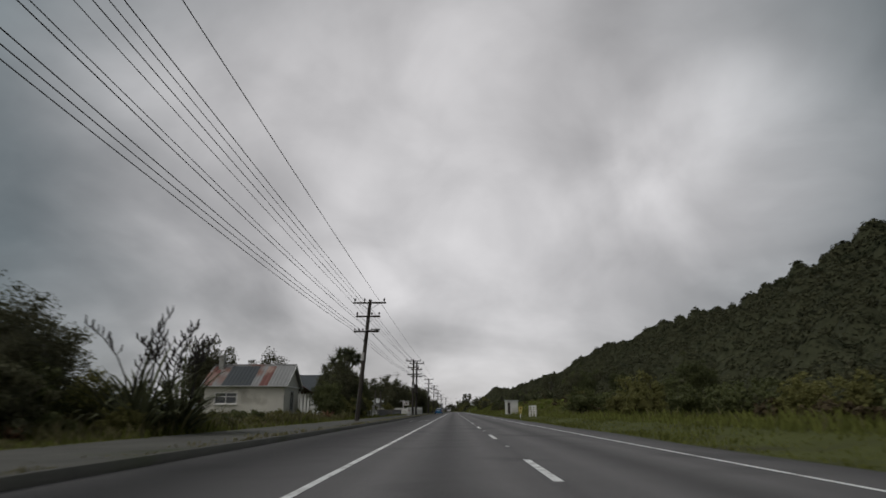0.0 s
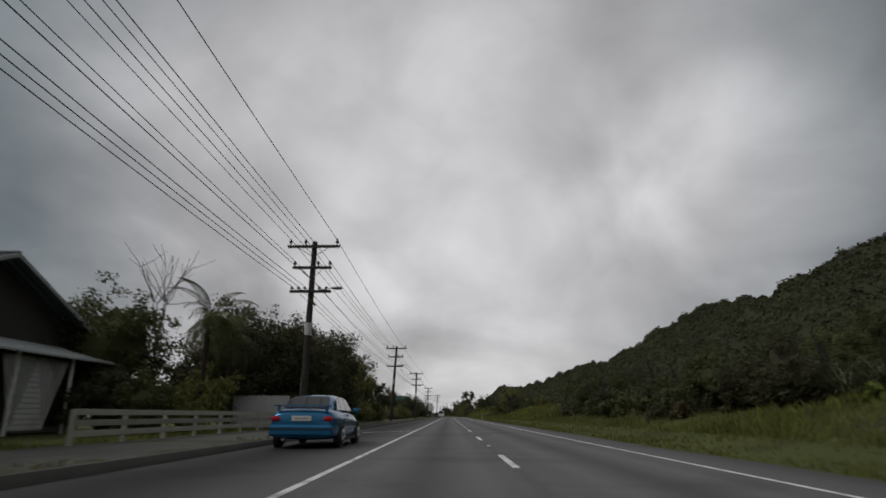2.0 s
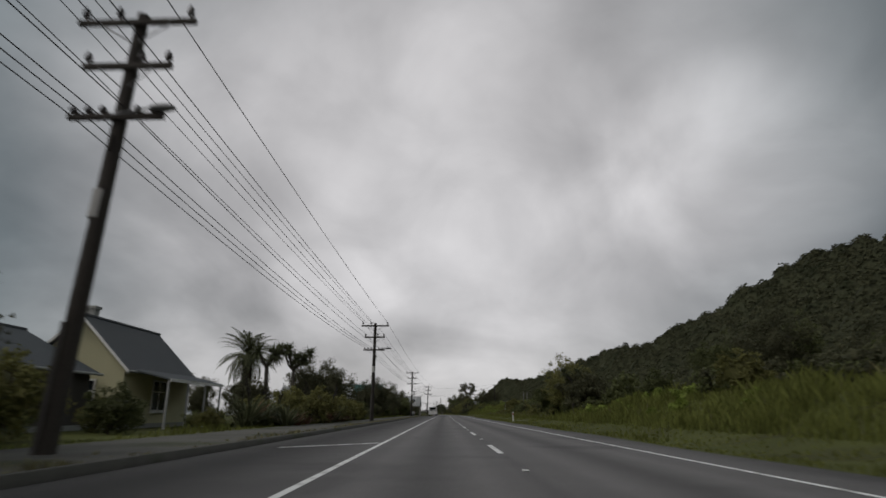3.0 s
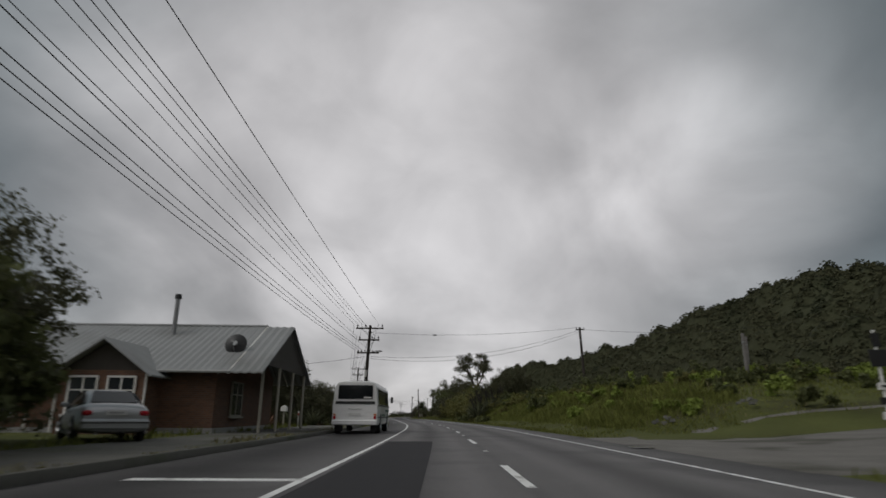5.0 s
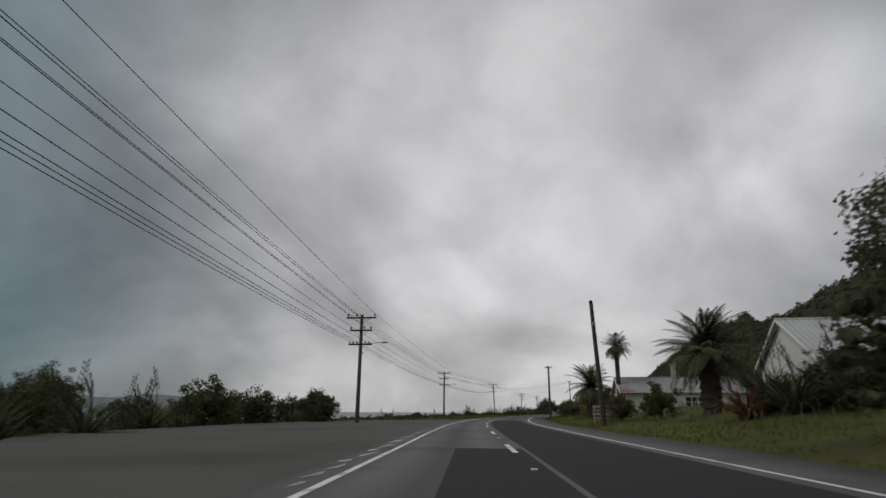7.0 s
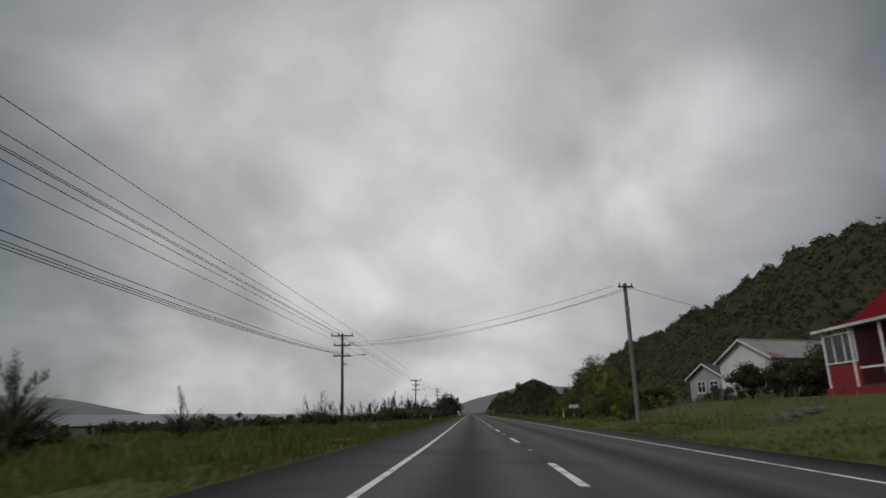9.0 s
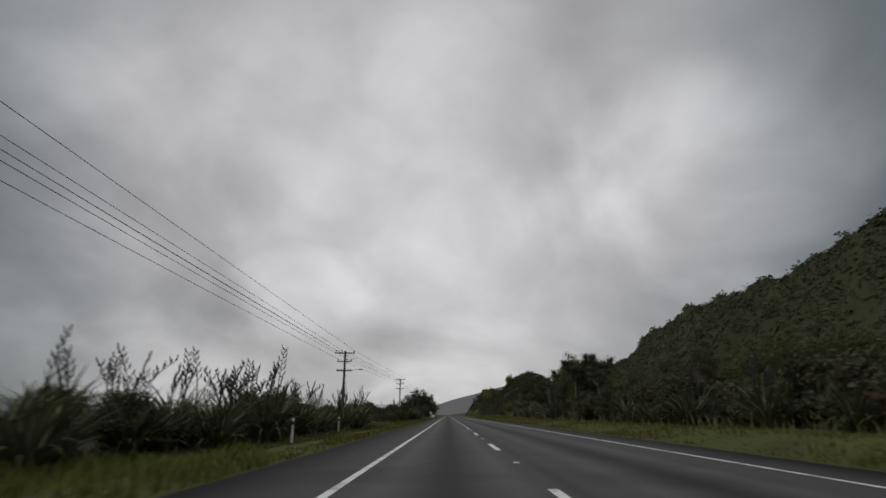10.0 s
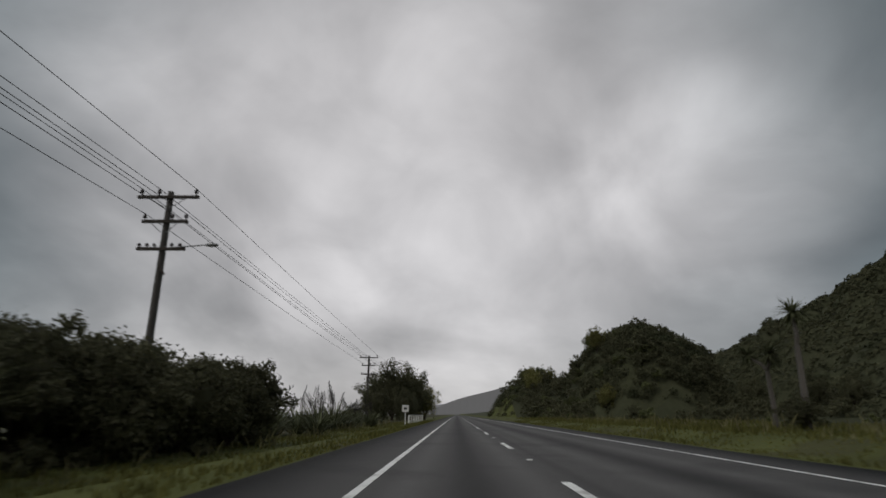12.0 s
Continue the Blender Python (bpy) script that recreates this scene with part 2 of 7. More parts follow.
M = dict(
    road=road_mat(),
    newseal=mat("fresh_seal_patch", (0.034, 0.033, 0.035), 0.85, 0.3, 1.0, 60, 0.4, spec=0.15),
    patchseal=mat("worn_seal_patch", (0.072, 0.069, 0.067), 0.85, 0.5, 1.2, 60, 0.4, spec=0.15, stain=(0.11, 0.105, 0.1), stain_scale=1.6),
    gravel=mat("gravel_shoulder", (0.16, 0.15, 0.135), 0.9, 0.5, 1.5, 40, 0.8, stain=(0.08, 0.075, 0.06), stain_scale=0.5),
    path=mat("footpath_seal", (0.112, 0.109, 0.097), 0.9, 0.65, 1.2, 45, 0.4, spec=0.15, stain=(0.066, 0.07, 0.044), stain_scale=0.6),
    kerb=mat("kerb_concrete", (0.072, 0.069, 0.058), 0.85, 0.4, 2.0, 40, 0.4, stain=(0.05, 0.055, 0.03), stain_scale=0.7),
    paint=mat("road_paint", (0.78, 0.78, 0.76), 0.6, 0.22, 3.0, 70, 0.2, stain=(0.4, 0.39, 0.37), stain_scale=4.0),
    ground=mat("verge_ground", (0.082, 0.09, 0.028), 0.95, 0.75, 0.35, 26, 0.9, stain=(0.062, 0.062, 0.026), stain_scale=0.4),
    hillg_shade=mat("hill_ground_and_leaf_shade", (0.046, 0.049, 0.027), 0.95, 0.5, 0.1, 3, 0.5),
    coast=mat("coastal_scrub_ground", (0.052, 0.05, 0.03), 0.95, 0.5, 0.12, 6, 0.6, stain=(0.082, 0.084, 0.036), stain_scale=0.05),
    sea=mat("sea_water", (0.05, 0.07, 0.075), 0.35, 0.2, 0.05, 1.5, 0.5, spec=0.5, stain=(0.13, 0.145, 0.15), stain_scale=0.03),
    timber=mat("weathered_pole", (0.045, 0.038, 0.032), 0.9, 0.4, 3, 40, 0.5, coords="obj", rand=0.25),
    paletimber=mat("grey_pole", (0.17, 0.16, 0.15), 0.9, 0.35, 3, 40, 0.5, coords="obj"),
    band=mat("pole_band", (0.42, 0.41, 0.39), 0.7, 0.2, 6, 50, 0.2, coords="obj"),
    insul=mat("brown_insulator", (0.03, 0.02, 0.018), 0.3, 0.2, 10, 60, 0.0),
    steel=mat("galvanised_steel", (0.28, 0.28, 0.28), 0.5, 0.2, 8, 60, 0.1, metal=0.6),
    wire=mat("dark_wire", (0.03, 0.03, 0.03), 0.7, 0.1, 2, 20, 0.0),
    bark=mat("bark", (0.065, 0.052, 0.042), 0.95, 0.4, 4, 30, 0.8, coords="obj"),
    palebark=mat("pale_bark", (0.095, 0.085, 0.074), 0.9, 0.4, 4, 30, 0.6, coords="obj"),
    leaf=mat("leaf_green", (0.096, 0.106, 0.044), 0.6, 0.35, 2, 25, 0.0, rand=0.22, island=0.3, translucent=0.35),
    leafdark=mat("leaf_dark", (0.088, 0.088, 0.05), 0.6, 0.35, 2, 25, 0.0, rand=0.2, island=0.3, translucent=0.4),
    leafyel=mat("leaf_olive", (0.165, 0.16, 0.058), 0.65, 0.35, 2, 25, 0.0, rand=0.2, island=0.3, translucent=0.35),
    leafred=mat("leaf_russet", (0.105, 0.08, 0.045), 0.6, 0.35, 2, 25, 0.0, rand=0.2, island=0.3, translucent=0.32),
    flax=mat("flax_blade", (0.098, 0.106, 0.058), 0.68, 0.3, 3, 30, 0.0, rand=0.25, island=0.4, translucent=0.25),
    flaxred=mat("flax_brown", (0.204, 0.114, 0.072), 0.6, 0.3, 3, 30, 0.0, rand=0.25, island=0.5, translucent=0.2),
    stalk=mat("flower_stalk", (0.022, 0.018, 0.015), 0.8, 0.3, 3, 30, 0.0),
    grass=mat("grass_blade", (0.165, 0.176, 0.05), 0.7, 0.3, 0.4, 20, 0.0, island=0.4, translucent=0.55),
    seagrass=mat("coastal_grass", (0.142, 0.138, 0.044), 0.75, 0.35, 0.4, 20, 0.0, island=0.4, translucent=0.55),
    leaflush=mat("leaf_fresh_green", (0.21, 0.26, 0.06), 0.65, 0.35, 2, 25, 0.0, rand=0.2, island=0.3, translucent=0.35),
    lush=mat("lush_grass", (0.20, 0.215, 0.062), 0.7, 0.3, 0.4, 20, 0.0, island=0.35, translucent=0.5),
    greytimber=mat("greyed_pole", (0.095, 0.088, 0.08), 0.9, 0.4, 3, 40, 0.5, coords="obj", rand=0.2),
    puddle=mat("muddy_water", (0.05, 0.047, 0.042), 0.22, 0.2, 2, 20, 0.05, spec=0.5),
    layby=mat("worn_layby_seal", (0.082, 0.08, 0.07), 0.85, 0.45, 0.4, 45, 0.4, stain=(0.06, 0.06, 0.048), stain_scale=0.25),
    grassdry=mat("dry_grass", (0.19, 0.175, 0.09), 0.8, 0.3, 0.4, 20, 0.0, island=0.45, translucent=0.35),
    forest=mat("bush_canopy", (0.082, 0.083, 0.047), 0.9, 0.5, 0.12, 2.2, 0.7, island=0.14, translucent=0.35, spec=0.08, stain=(0.05, 0.057, 0.031), stain_scale=0.25),
    white=mat("white_paint", (0.74, 0.73, 0.70), 0.6, 0.15, 1.5, 30, 0.15, coords="obj", stain=(0.5, 0.48, 0.43), stain_scale=1.1),
)


next(n for n in M["forest"].node_tree.nodes if n.type == "BUMP").inputs["Distance"].default_value = 0.2


# ---- plan: the centre line of the road, and the shape of the land ----
CL_Y = np.array([-120, 200, 300, 340, 362, 383, 402, 425, 450, 470, 485, 500, 521, 550, 575, 597, 622, 900, 1500.0])
CL_X = np.array([1.54, 1.54, 1.6, 1.8, 2.3, 2.45, 1.9, 0.3, -1.45, -3.3, -5.1, -7.0, -9.3, -10.75, -10.7, -9.6, -8.0, 8.0, 42.6])


def _tangents():
    d = np.diff(CL_X) / np.diff(CL_Y)
    t = np.empty(len(CL_X))
    t[0], t[-1] = d[0], d[-1]
    t[1:-1] = (d[:-1] * np.diff(CL_Y)[1:] + d[1:] * np.diff(CL_Y)[:-1]) / (CL_Y[2:] - CL_Y[:-2])
    return t


CL_T = _tangents()


def centre(y):
    y = np.asarray(y, float)
    i = np.clip(np.searchsorted(CL_Y, y) - 1, 0, len(CL_Y) - 2)
    h = CL_Y[i + 1] - CL_Y[i]
    u = (y - CL_Y[i]) / h
    return ((2 * u**3 - 3 * u**2 + 1) * CL_X[i] + (u**3 - 2 * u**2 + u) * h * CL_T[i] + (-2 * u**3 + 3 * u**2) * CL_X[i + 1] + (u**3 - u**2) * h * CL_T[i + 1])


def step(a, b, v):
    u = np.clip((np.asarray(v, float) - a) / (b - a), 0, 1)
    return u * u * (3 - 2 * u)


RIDGE_Y = np.array([-400, 0, 111, 123, 154, 181, 230, 245, 260, 282, 296, 325, 335, 373, 385, 424, 433, 444, 457, 473, 489, 519, 545, 563, 584, 611, 650, 690, 700, 712, 721, 744, 758, 780, 807, 831, 848, 880, 916, 930, 948, 960, 1015, 1100, 1400, 2600.0])
RIDGE_S = np.array([.44, .45, .45, .425, .405, .375, .405, .445, .425, .385, .385, .425, .43, .41, .38, .31, .335, .365, .345, .34, .33, .32, .35, .44, .41, .42, .495, .545, .55, .52, .48, .495, .47, .48, .47, .46, .38, .43, .44, .40, .36, .32, .25, .2, .15, .08])
RIDGE_R = np.interp(RIDGE_Y, [-400, 335, 373, 519, 548, 835, 916, 1100, 1400, 2600], [85, 85, 72, 70, 50, 52, 98, 104, 120, 200.0])


def hill_foot(y):
    return 22.0 + 22.0 * step(340, 354, y) * (1 - step(446, 474, y)) + 14.0 * step(484, 492, y) * (1 - step(538, 548, y)) - 2.0 * step(560, 600, y) + 16.0 * step(796, 818, y) * (1 - step(930, 960, y))


def bumps(x, y):
    return (np.sin(x * 0.061 + 1.3) * np.sin(y * 0.047 + 0.4) + 0.6 * np.sin(x * 0.13 + y * 0.09) + 0.5 * np.sin(y * 0.21 - x * 0.05 + 2)) / 2


def land(x, y):
    """Height of the ground at a place of the plan."""
    x, y = np.asarray(x, float), np.asarray(y, float)
    r = x - centre(np.clip(y, -120, 1500))
    town = 1 - step(386, 396, y)
    z = np.zeros_like(r + y)
    # town side: kerb and footpath level
    z = z + town * 0.12 * (r < -6.7)
    # seaward side past the town: a low bank, then down to the beach
    out = (1 - town) * (-0.25 * step(5.2, 8, -r) - 1.2 * step(12, 45, -r) - 2.6 * step(45, 150, -r))
    out = out + (1 - town) * 1.25 * step(396, 414, y) * (1 - step(430, 453, y)) * step(6.5, 13, -r) * (1 - step(34, 70, -r))
    z = z + out
    z = z - town * 3.5 * step(70, 170, -r)
    # inland side: bank, terrace, hill
    bank = 0.35 * step(6.5, 9, r) + 1.1 * step(9, 16, r) * (step(90, 120, y) * (1 - step(520, 560, y)))
    bank = bank + 1.5 * step(7.5, 13, r) * step(368, 388, y) * (1 - step(470, 495, y))
    bank = bank + 1.4 * step(9.5, 17, r) * step(76, 92, y) * (1 - step(140, 165, y)) + 0.7 * step(8.5, 13, r) * step(208, 218, y) * (1 - step(246, 258, y))
    bank = bank + 1.5 * step(9, 17.5, r) * step(606, 620, y) * (1 - step(654, 668, y))
    bank = bank * (1 - 0.9 * step(346, 352, y) * (1 - step(366, 370, y)))
    rr = np.interp(y, RIDGE_Y, RIDGE_R)
    ss = np.interp(y, RIDGE_Y, RIDGE_S)
    rise = (ss * rr - 3.4) * (1 + 0.05 * bumps(x * 0.6, y * 1.1))
    terr = step(340, 354, y) * (1 - step(446, 474, y))
    foot = hill_foot(y)
    rise = rise - 3.0 * terr - 1.4 * step(76, 92, y) * (1 - step(140, 165, y)) - 0.7 * step(208, 218, y) * (1 - step(246, 258, y))
    u = np.clip((r - foot) / (rr - foot), 0, 4)
    hill = rise * np.where(u < 1, u ** 1.3 * (1 + 0.10 * bumps(x, y) * np.sin(np.pi * np.clip(u, 0, 1))), 1 - 0.18 * (u - 1))
    # a bushy knoll at the foot of the hill
    d2 = ((r - 33) / 15) ** 2 + ((y - 922) / 24) ** 2
    knoll = 16.5 * np.clip(1 - d2, 0, 1) ** 0.7
    shelf = terr * 0.07 * np.clip(r - 11, 0, 43)
    d3 = ((r - 22) / 13) ** 2 + ((y - 990) / 52) ** 2
    knoll = np.maximum(knoll, 10.0 * np.clip(1 - d3, 0, 1) ** 0.7)
    return z + bank + shelf + np.maximum(np.maximum(hill, 0), knoll)


# ---- building helpers ----
def part(name, bm, material, parent=None, label="", smooth=False):
    me = bpy.data.meshes.new(name)
    bmesh.ops.recalc_face_normals(bm, faces=bm.faces)
    bmesh.ops.scale(bm, vec=(K, K, K), verts=bm.verts)
    bm.to_mesh(me)
    bm.free()
    me.materials.append(material)
    if smooth:
        for p in me.polygons:
            p.use_smooth = True
    ob = new(name, me)
    ob.parent = parent
    if label:
        tagged(ob, label)
    return ob


def raw(name, verts, faces, material, parent=None, label="", smooth=False):
    me = bpy.data.meshes.new(name)
    v = np.asarray(verts, float) * K
    me.from_pydata(v.tolist(), [], faces if isinstance(faces, list) else faces.tolist())
    me.update()
    me.materials.append(material)
    if smooth:
        me.polygons.foreach_set("use_smooth", [True] * len(me.polygons))
    ob = new(name, me)
    ob.parent = parent
    if label:
        tagged(ob, label)
    return ob


def thing(name, x, y, z=0.0, rz=0.0, label="", category="", group="", kind=""):
    ob = new(name)
    ob.empty_display_size = 0.2
    ob.matrix_basis = pose(K * x, K * y, K * z, 0, 0, rz)
    return tagged(ob, label, category, group, kind)


def place(ob, x, y, z=0.0, rz=0.0, s=1.0):
    return copy_thing(ob, pose(K * x, K * y, K * z, 0, 0, rz) @ Matrix.Scale(s, 4))


def box(bm, x0, x1, y0, y1, z0, z1, bevel=0.0):
    vs = [bm.verts.new(c) for c in ((x0, y0, z0), (x1, y0, z0), (x1, y1, z0), (x0, y1, z0), (x0, y0, z1), (x1, y0, z1), (x1, y1, z1), (x0, y1, z1))]
    fs = [bm.faces.new([vs[i] for i in f]) for f in ((0, 3, 2, 1), (4, 5, 6, 7), (0, 1, 5, 4), (1, 2, 6, 5), (2, 3, 7, 6), (3, 0, 4, 7))]
    if bevel:
        bmesh.ops.bevel(bm, geom=list({e for f in fs for e in f.edges}), offset=bevel, segments=1, affect="EDGES")
    return bm


def boxm(*a, bevel=0.0):
    return box(bmesh.new(), *a, bevel=bevel)


def tube(bm, p0, p1, r0, r1=None, n=8):
    p0, p1 = Vector(p0), Vector(p1)
    d = (p1 - p0).normalized()
    a = d.orthogonal().normalized()
    b = d.cross(a)
    r1 = r0 if r1 is None else r1
    ra = [bm.verts.new(p0 + (a * math.cos(2 * math.pi * i / n) + b * math.sin(2 * math.pi * i / n)) * r0) for i in range(n)]
    rb = [bm.verts.new(p1 + (a * math.cos(2 * math.pi * i / n) + b * math.sin(2 * math.pi * i / n)) * r1) for i in range(n)]
    for i in range(n):
        bm.faces.new((ra[i], ra[(i + 1) % n], rb[(i + 1) % n], rb[i]))
    bm.faces.new(ra[::-1])
    bm.faces.new(rb)
    return bm


def tubem(*a, **k):
    return tube(bmesh.new(), *a, **k)


def prism(points, y0, y1):
    """A prism from a closed outline in x and z, from y0 to y1."""
    bm = bmesh.new()
    a = [bm.verts.new((x, y0, z)) for x, z in points]
    b = [bm.verts.new((x, y1, z)) for x, z in points]
    n = len(points)
    bm.faces.new(a)
    bm.faces.new(b[::-1])
    for i in range(n):
        bm.faces.new((a[i], b[i], b[(i + 1) % n], a[(i + 1) % n]))
    return bm


def sheet(name, ys, rs, zfun, material, uv=False, label="", category=""):
    """A strip of surface in the road's own coordinates: along ys, across rs (numbers, or functions of y)."""
    ys = np.asarray(ys, float)
    cols = [np.asarray(r(ys) if callable(r) else np.full(len(ys), float(r))) for r in rs]
    R = np.stack(cols, 1)
    X = centre(ys)[:, None] + R
    Y = np.repeat(ys[:, None], R.shape[1], 1)
    Z = zfun(X, Y, R)
    V = np.stack([X, Y, Z], -1).reshape(-1, 3)
    n, m = R.shape
    i = np.arange((n - 1) * m).reshape(n - 1, m)[:, :-1].ravel()
    F = np.stack([i, i + 1, i + m + 1, i + m], 1)
    ob = raw(name, V, F, material, smooth=True)
    if uv:
        lay = ob.data.uv_layers.new(name="UVMap")
        idx = np.empty(len(ob.data.loops), np.int32)
        ob.data.loops.foreach_get("vertex_index", idx)
        lay.data.foreach_set("uv", np.stack([R.ravel()[idx], Y.ravel()[idx]], 1).ravel())
    return tagged(ob, label, category, kind="structure")


# ---- ground, sea, road ----
def build_land():
    ys = np.unique(np.concatenate([np.arange(-140, 1000, 4.0), np.arange(1000, 1500, 12), np.arange(1500, 4300, 100)]))
    rs = np.concatenate([[-4000, -1500, -700, -400, -260], np.arange(-200, -40, 20), np.arange(-40, -12, 4), [-11, -10.4, -9, -8, -7, -6.72, -6.69, -5.5, -4.5, 0, 5, 6, 7, 8, 9, 10, 11, 12.5, 14, 16, 18, 20, 22], np.arange(26, 240, 6), [260, 300, 400, 700, 1500, 4000]])

    def z(X, Y, R):
        Zs = land(X, Y)
        Zs = np.where((R > -6.7) & (R < 5.8), -0.06, Zs - 0.02)
        return np.where((R < -4.6) & (Y > 388) & (R > -6.8), np.minimum(-0.03, Zs), Zs)
    g = sheet("ground", ys, list(rs), z, M["ground"], label="grassy verge and bush-covered land beside the road", category="ground")
    g.data.materials.append(M["hillg_shade"])
    m = len(rs) - 1
    g.data.materials.append(M["coast"])
    ra, ya = np.tile(np.asarray(rs)[:-1], len(ys) - 1), np.repeat(ys[:-1], m)
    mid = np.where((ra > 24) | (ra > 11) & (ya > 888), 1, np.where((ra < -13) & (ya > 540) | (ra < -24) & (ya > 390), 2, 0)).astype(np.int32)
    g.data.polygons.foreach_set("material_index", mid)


build_land()


def build_sea():
    bm = bmesh.new()
    vs = [bm.verts.new(c) for c in ((-4500, -2500, 0), (-140, -2500, 0), (-150, 300, 0), (-130, 700, 0), (-125, 1100, 0), (-150, 2500, 0), (-300, 4500, 0), (-4500, 4500, 0))]
    bm.faces.new(vs)
    ob = part("water", bm, M["sea"])
    ob.location.z = K * -3.2
    tagged(ob, "grey sea with pale lines of surf", "sea", kind="structure")


build_sea()
YR = np.concatenate([np.arange(-120, 900, 3.0), np.arange(900, 1500, 15)])


def left_edge(y):
    """Edge of the seal on the left."""
    return -6.62 + 1.75 * step(388, 402, y)


def right_edge(y):
    return 5.3 + 0.6 * step(420, 470, y) + 0.12 * np.sin(np.asarray(y) * 0.31)


sheet("road", YR, [left_edge, -3.3, -2.2, -1, 0, 1.2, 2.4, 3.6, right_edge], lambda X, Y, R: np.where(np.abs(R) > 4.4, -0.015, 0.02 * (1 - (R / 4.6) ** 2)) * np.ones_like(X), M["road"], uv=True, label="grey chip-sealed two-lane road, damp and worn", category="road")


def on_road(X, Y, R):
    return np.where(np.abs(R) > 4.4, -0.015, 0.02 * (1 - (R / 4.6) ** 2)) + 0.006


def left_line(y):
    return -3.11 + 0.40 * step(400, 560, y) - 0.25 * step(610, 670, y)


def right_line(y):
    return 3.6 + 0.45 * step(430, 600, y)


sheet("road_marking", np.arange(-120, 1100, 3.0), [lambda y: left_line(y) - 0.06, lambda y: left_line(y) + 0.06], on_road, M["paint"], label="continuous white edge line along the seal", category="road marking")
sheet("road_marking", np.arange(-120, 1100, 3.0), [lambda y: right_line(y) - 0.06, lambda y: right_line(y) + 0.06], on_road, M["paint"], label="continuous white edge line along the seal", category="road marking")
def dash_shift(y):
    """The painted centre leaves the middle of the seal past the bend."""
    return -0.28 * step(612, 650, y)


DASH_I = [0, 18, 30, 33, 36, 39, 42, 56, 60, 66, 72, 92]
DASH_Y = [7.3, 215, 348.4, 384.5, 419.7, 452, 486, 643.2, 689.3, 757.8, 826.5, 1057]
for i in range(0, 84):
    y0 = float(np.interp(i, DASH_I, DASH_Y))
    sheet("centre_dash", [y0, y0 + 1.2, y0 + 2.4, y0 + 3.45], [lambda y: dash_shift(y) - 0.07, lambda y: dash_shift(y) + 0.07], lambda X, Y, R: on_road(X, Y, R) + 0.002, M["paint"], label="white centre line dash painted on the road", category="road marking")
stud = None
for i in range(0, 84):
    y0 = float(np.interp(i + 0.65, DASH_I, DASH_Y))
    bm = boxm(-0.055, 0.055, -0.05, 0.05, 0, 0.018, bevel=0.006) if stud is None else None
    ob = part("road_stud", bm, M["paint"]) if stud is None else new("road_stud", stud)
    stud = ob.data
    ob.location = (K * float(centre(y0) + dash_shift(y0)), K * y0, K * 0.022)
    tagged(ob, "small white reflective stud on the centre line", "road stud", "studs on the centre line", "structure")
for y0, y1 in ((52.3, 56.9), (110.8, 113.0), (166, 169.8), (217.2, 219.6), (349.3, 349.2), (408.2, 409.8)):
    c0, c1 = float(centre(y0)), float(centre(y1))
    bm = bmesh.new()
    vs = [bm.verts.new(c) for c in ((c0 - 5.6, y0, 0.004), (c1 - 3.15, y1, 0.012), (c1 - 3.15, y1 + 0.3, 0.012), (c0 - 5.6, y0 + 0.3, 0.004))]
    bm.faces.new(vs)
    tagged(part("bay_line", bm, M["paint"]), "white line across the parking shoulder", "road marking", kind="structure")
# town kerb and footpath
YT = np.arange(-120, 388, 3.0)


sheet("kerb", YT, [-6.6, -6.62, -6.8, -6.82], lambda X, Y, R: np.where(np.abs(R + 6.71) > 0.1, -0.04, 0.14) * np.ones_like(X), M["kerb"], label="worn concrete kerb, mossy at its foot", category="kerb")
sheet("pavement", YT, [-10.4, -9.4, -8.2, -6.8], lambda X, Y, R: 0.125 + 0 * X, M["path"], label="patchy sealed footpath with grass growing over it", category="footpath")
# ---- power poles and wires ----
POLES = (("P1", -7.4, 46.6, 9.6), ("P2", -6.9, 103.4, 9.5), ("P3", -6.5, 106.2, 9.3), ("P4", -6.7, 163.8, 9.35), ("P5", -7.15, 212.6, 9.5), ("P6", -6.6, 258.7, 9.3),
         ("P7", -6.7, 331.0, 9.4), ("P8", -5.2, 397.3, 9.5), ("P9", -12.7, 455.9, 10.0), ("P10", -20.5, 521.9, 9.5), ("P11", -24.9, 592.0, 9.1),
         ("P12", -21.3, 671.0, 10.3), ("P13", -15.8, 754.1, 9.5), ("P14", -10.1, 834.5, 10.5), ("P15", -6.7, 896.1, 9.3), ("P16", -1.9, 970.0, 9.3), ("P17", 2.6, 1045.0, 9.3))
ARMS = ((-0.30, 1.35, (-1.2, -0.42, 1.2), 0.34), (-1.42, 1.0, (-0.9, 0.3, 0.9), 0.30), (-2.65, 1.05, (-0.95, -0.62, -0.3, 0.45, 0.8), 0.2))


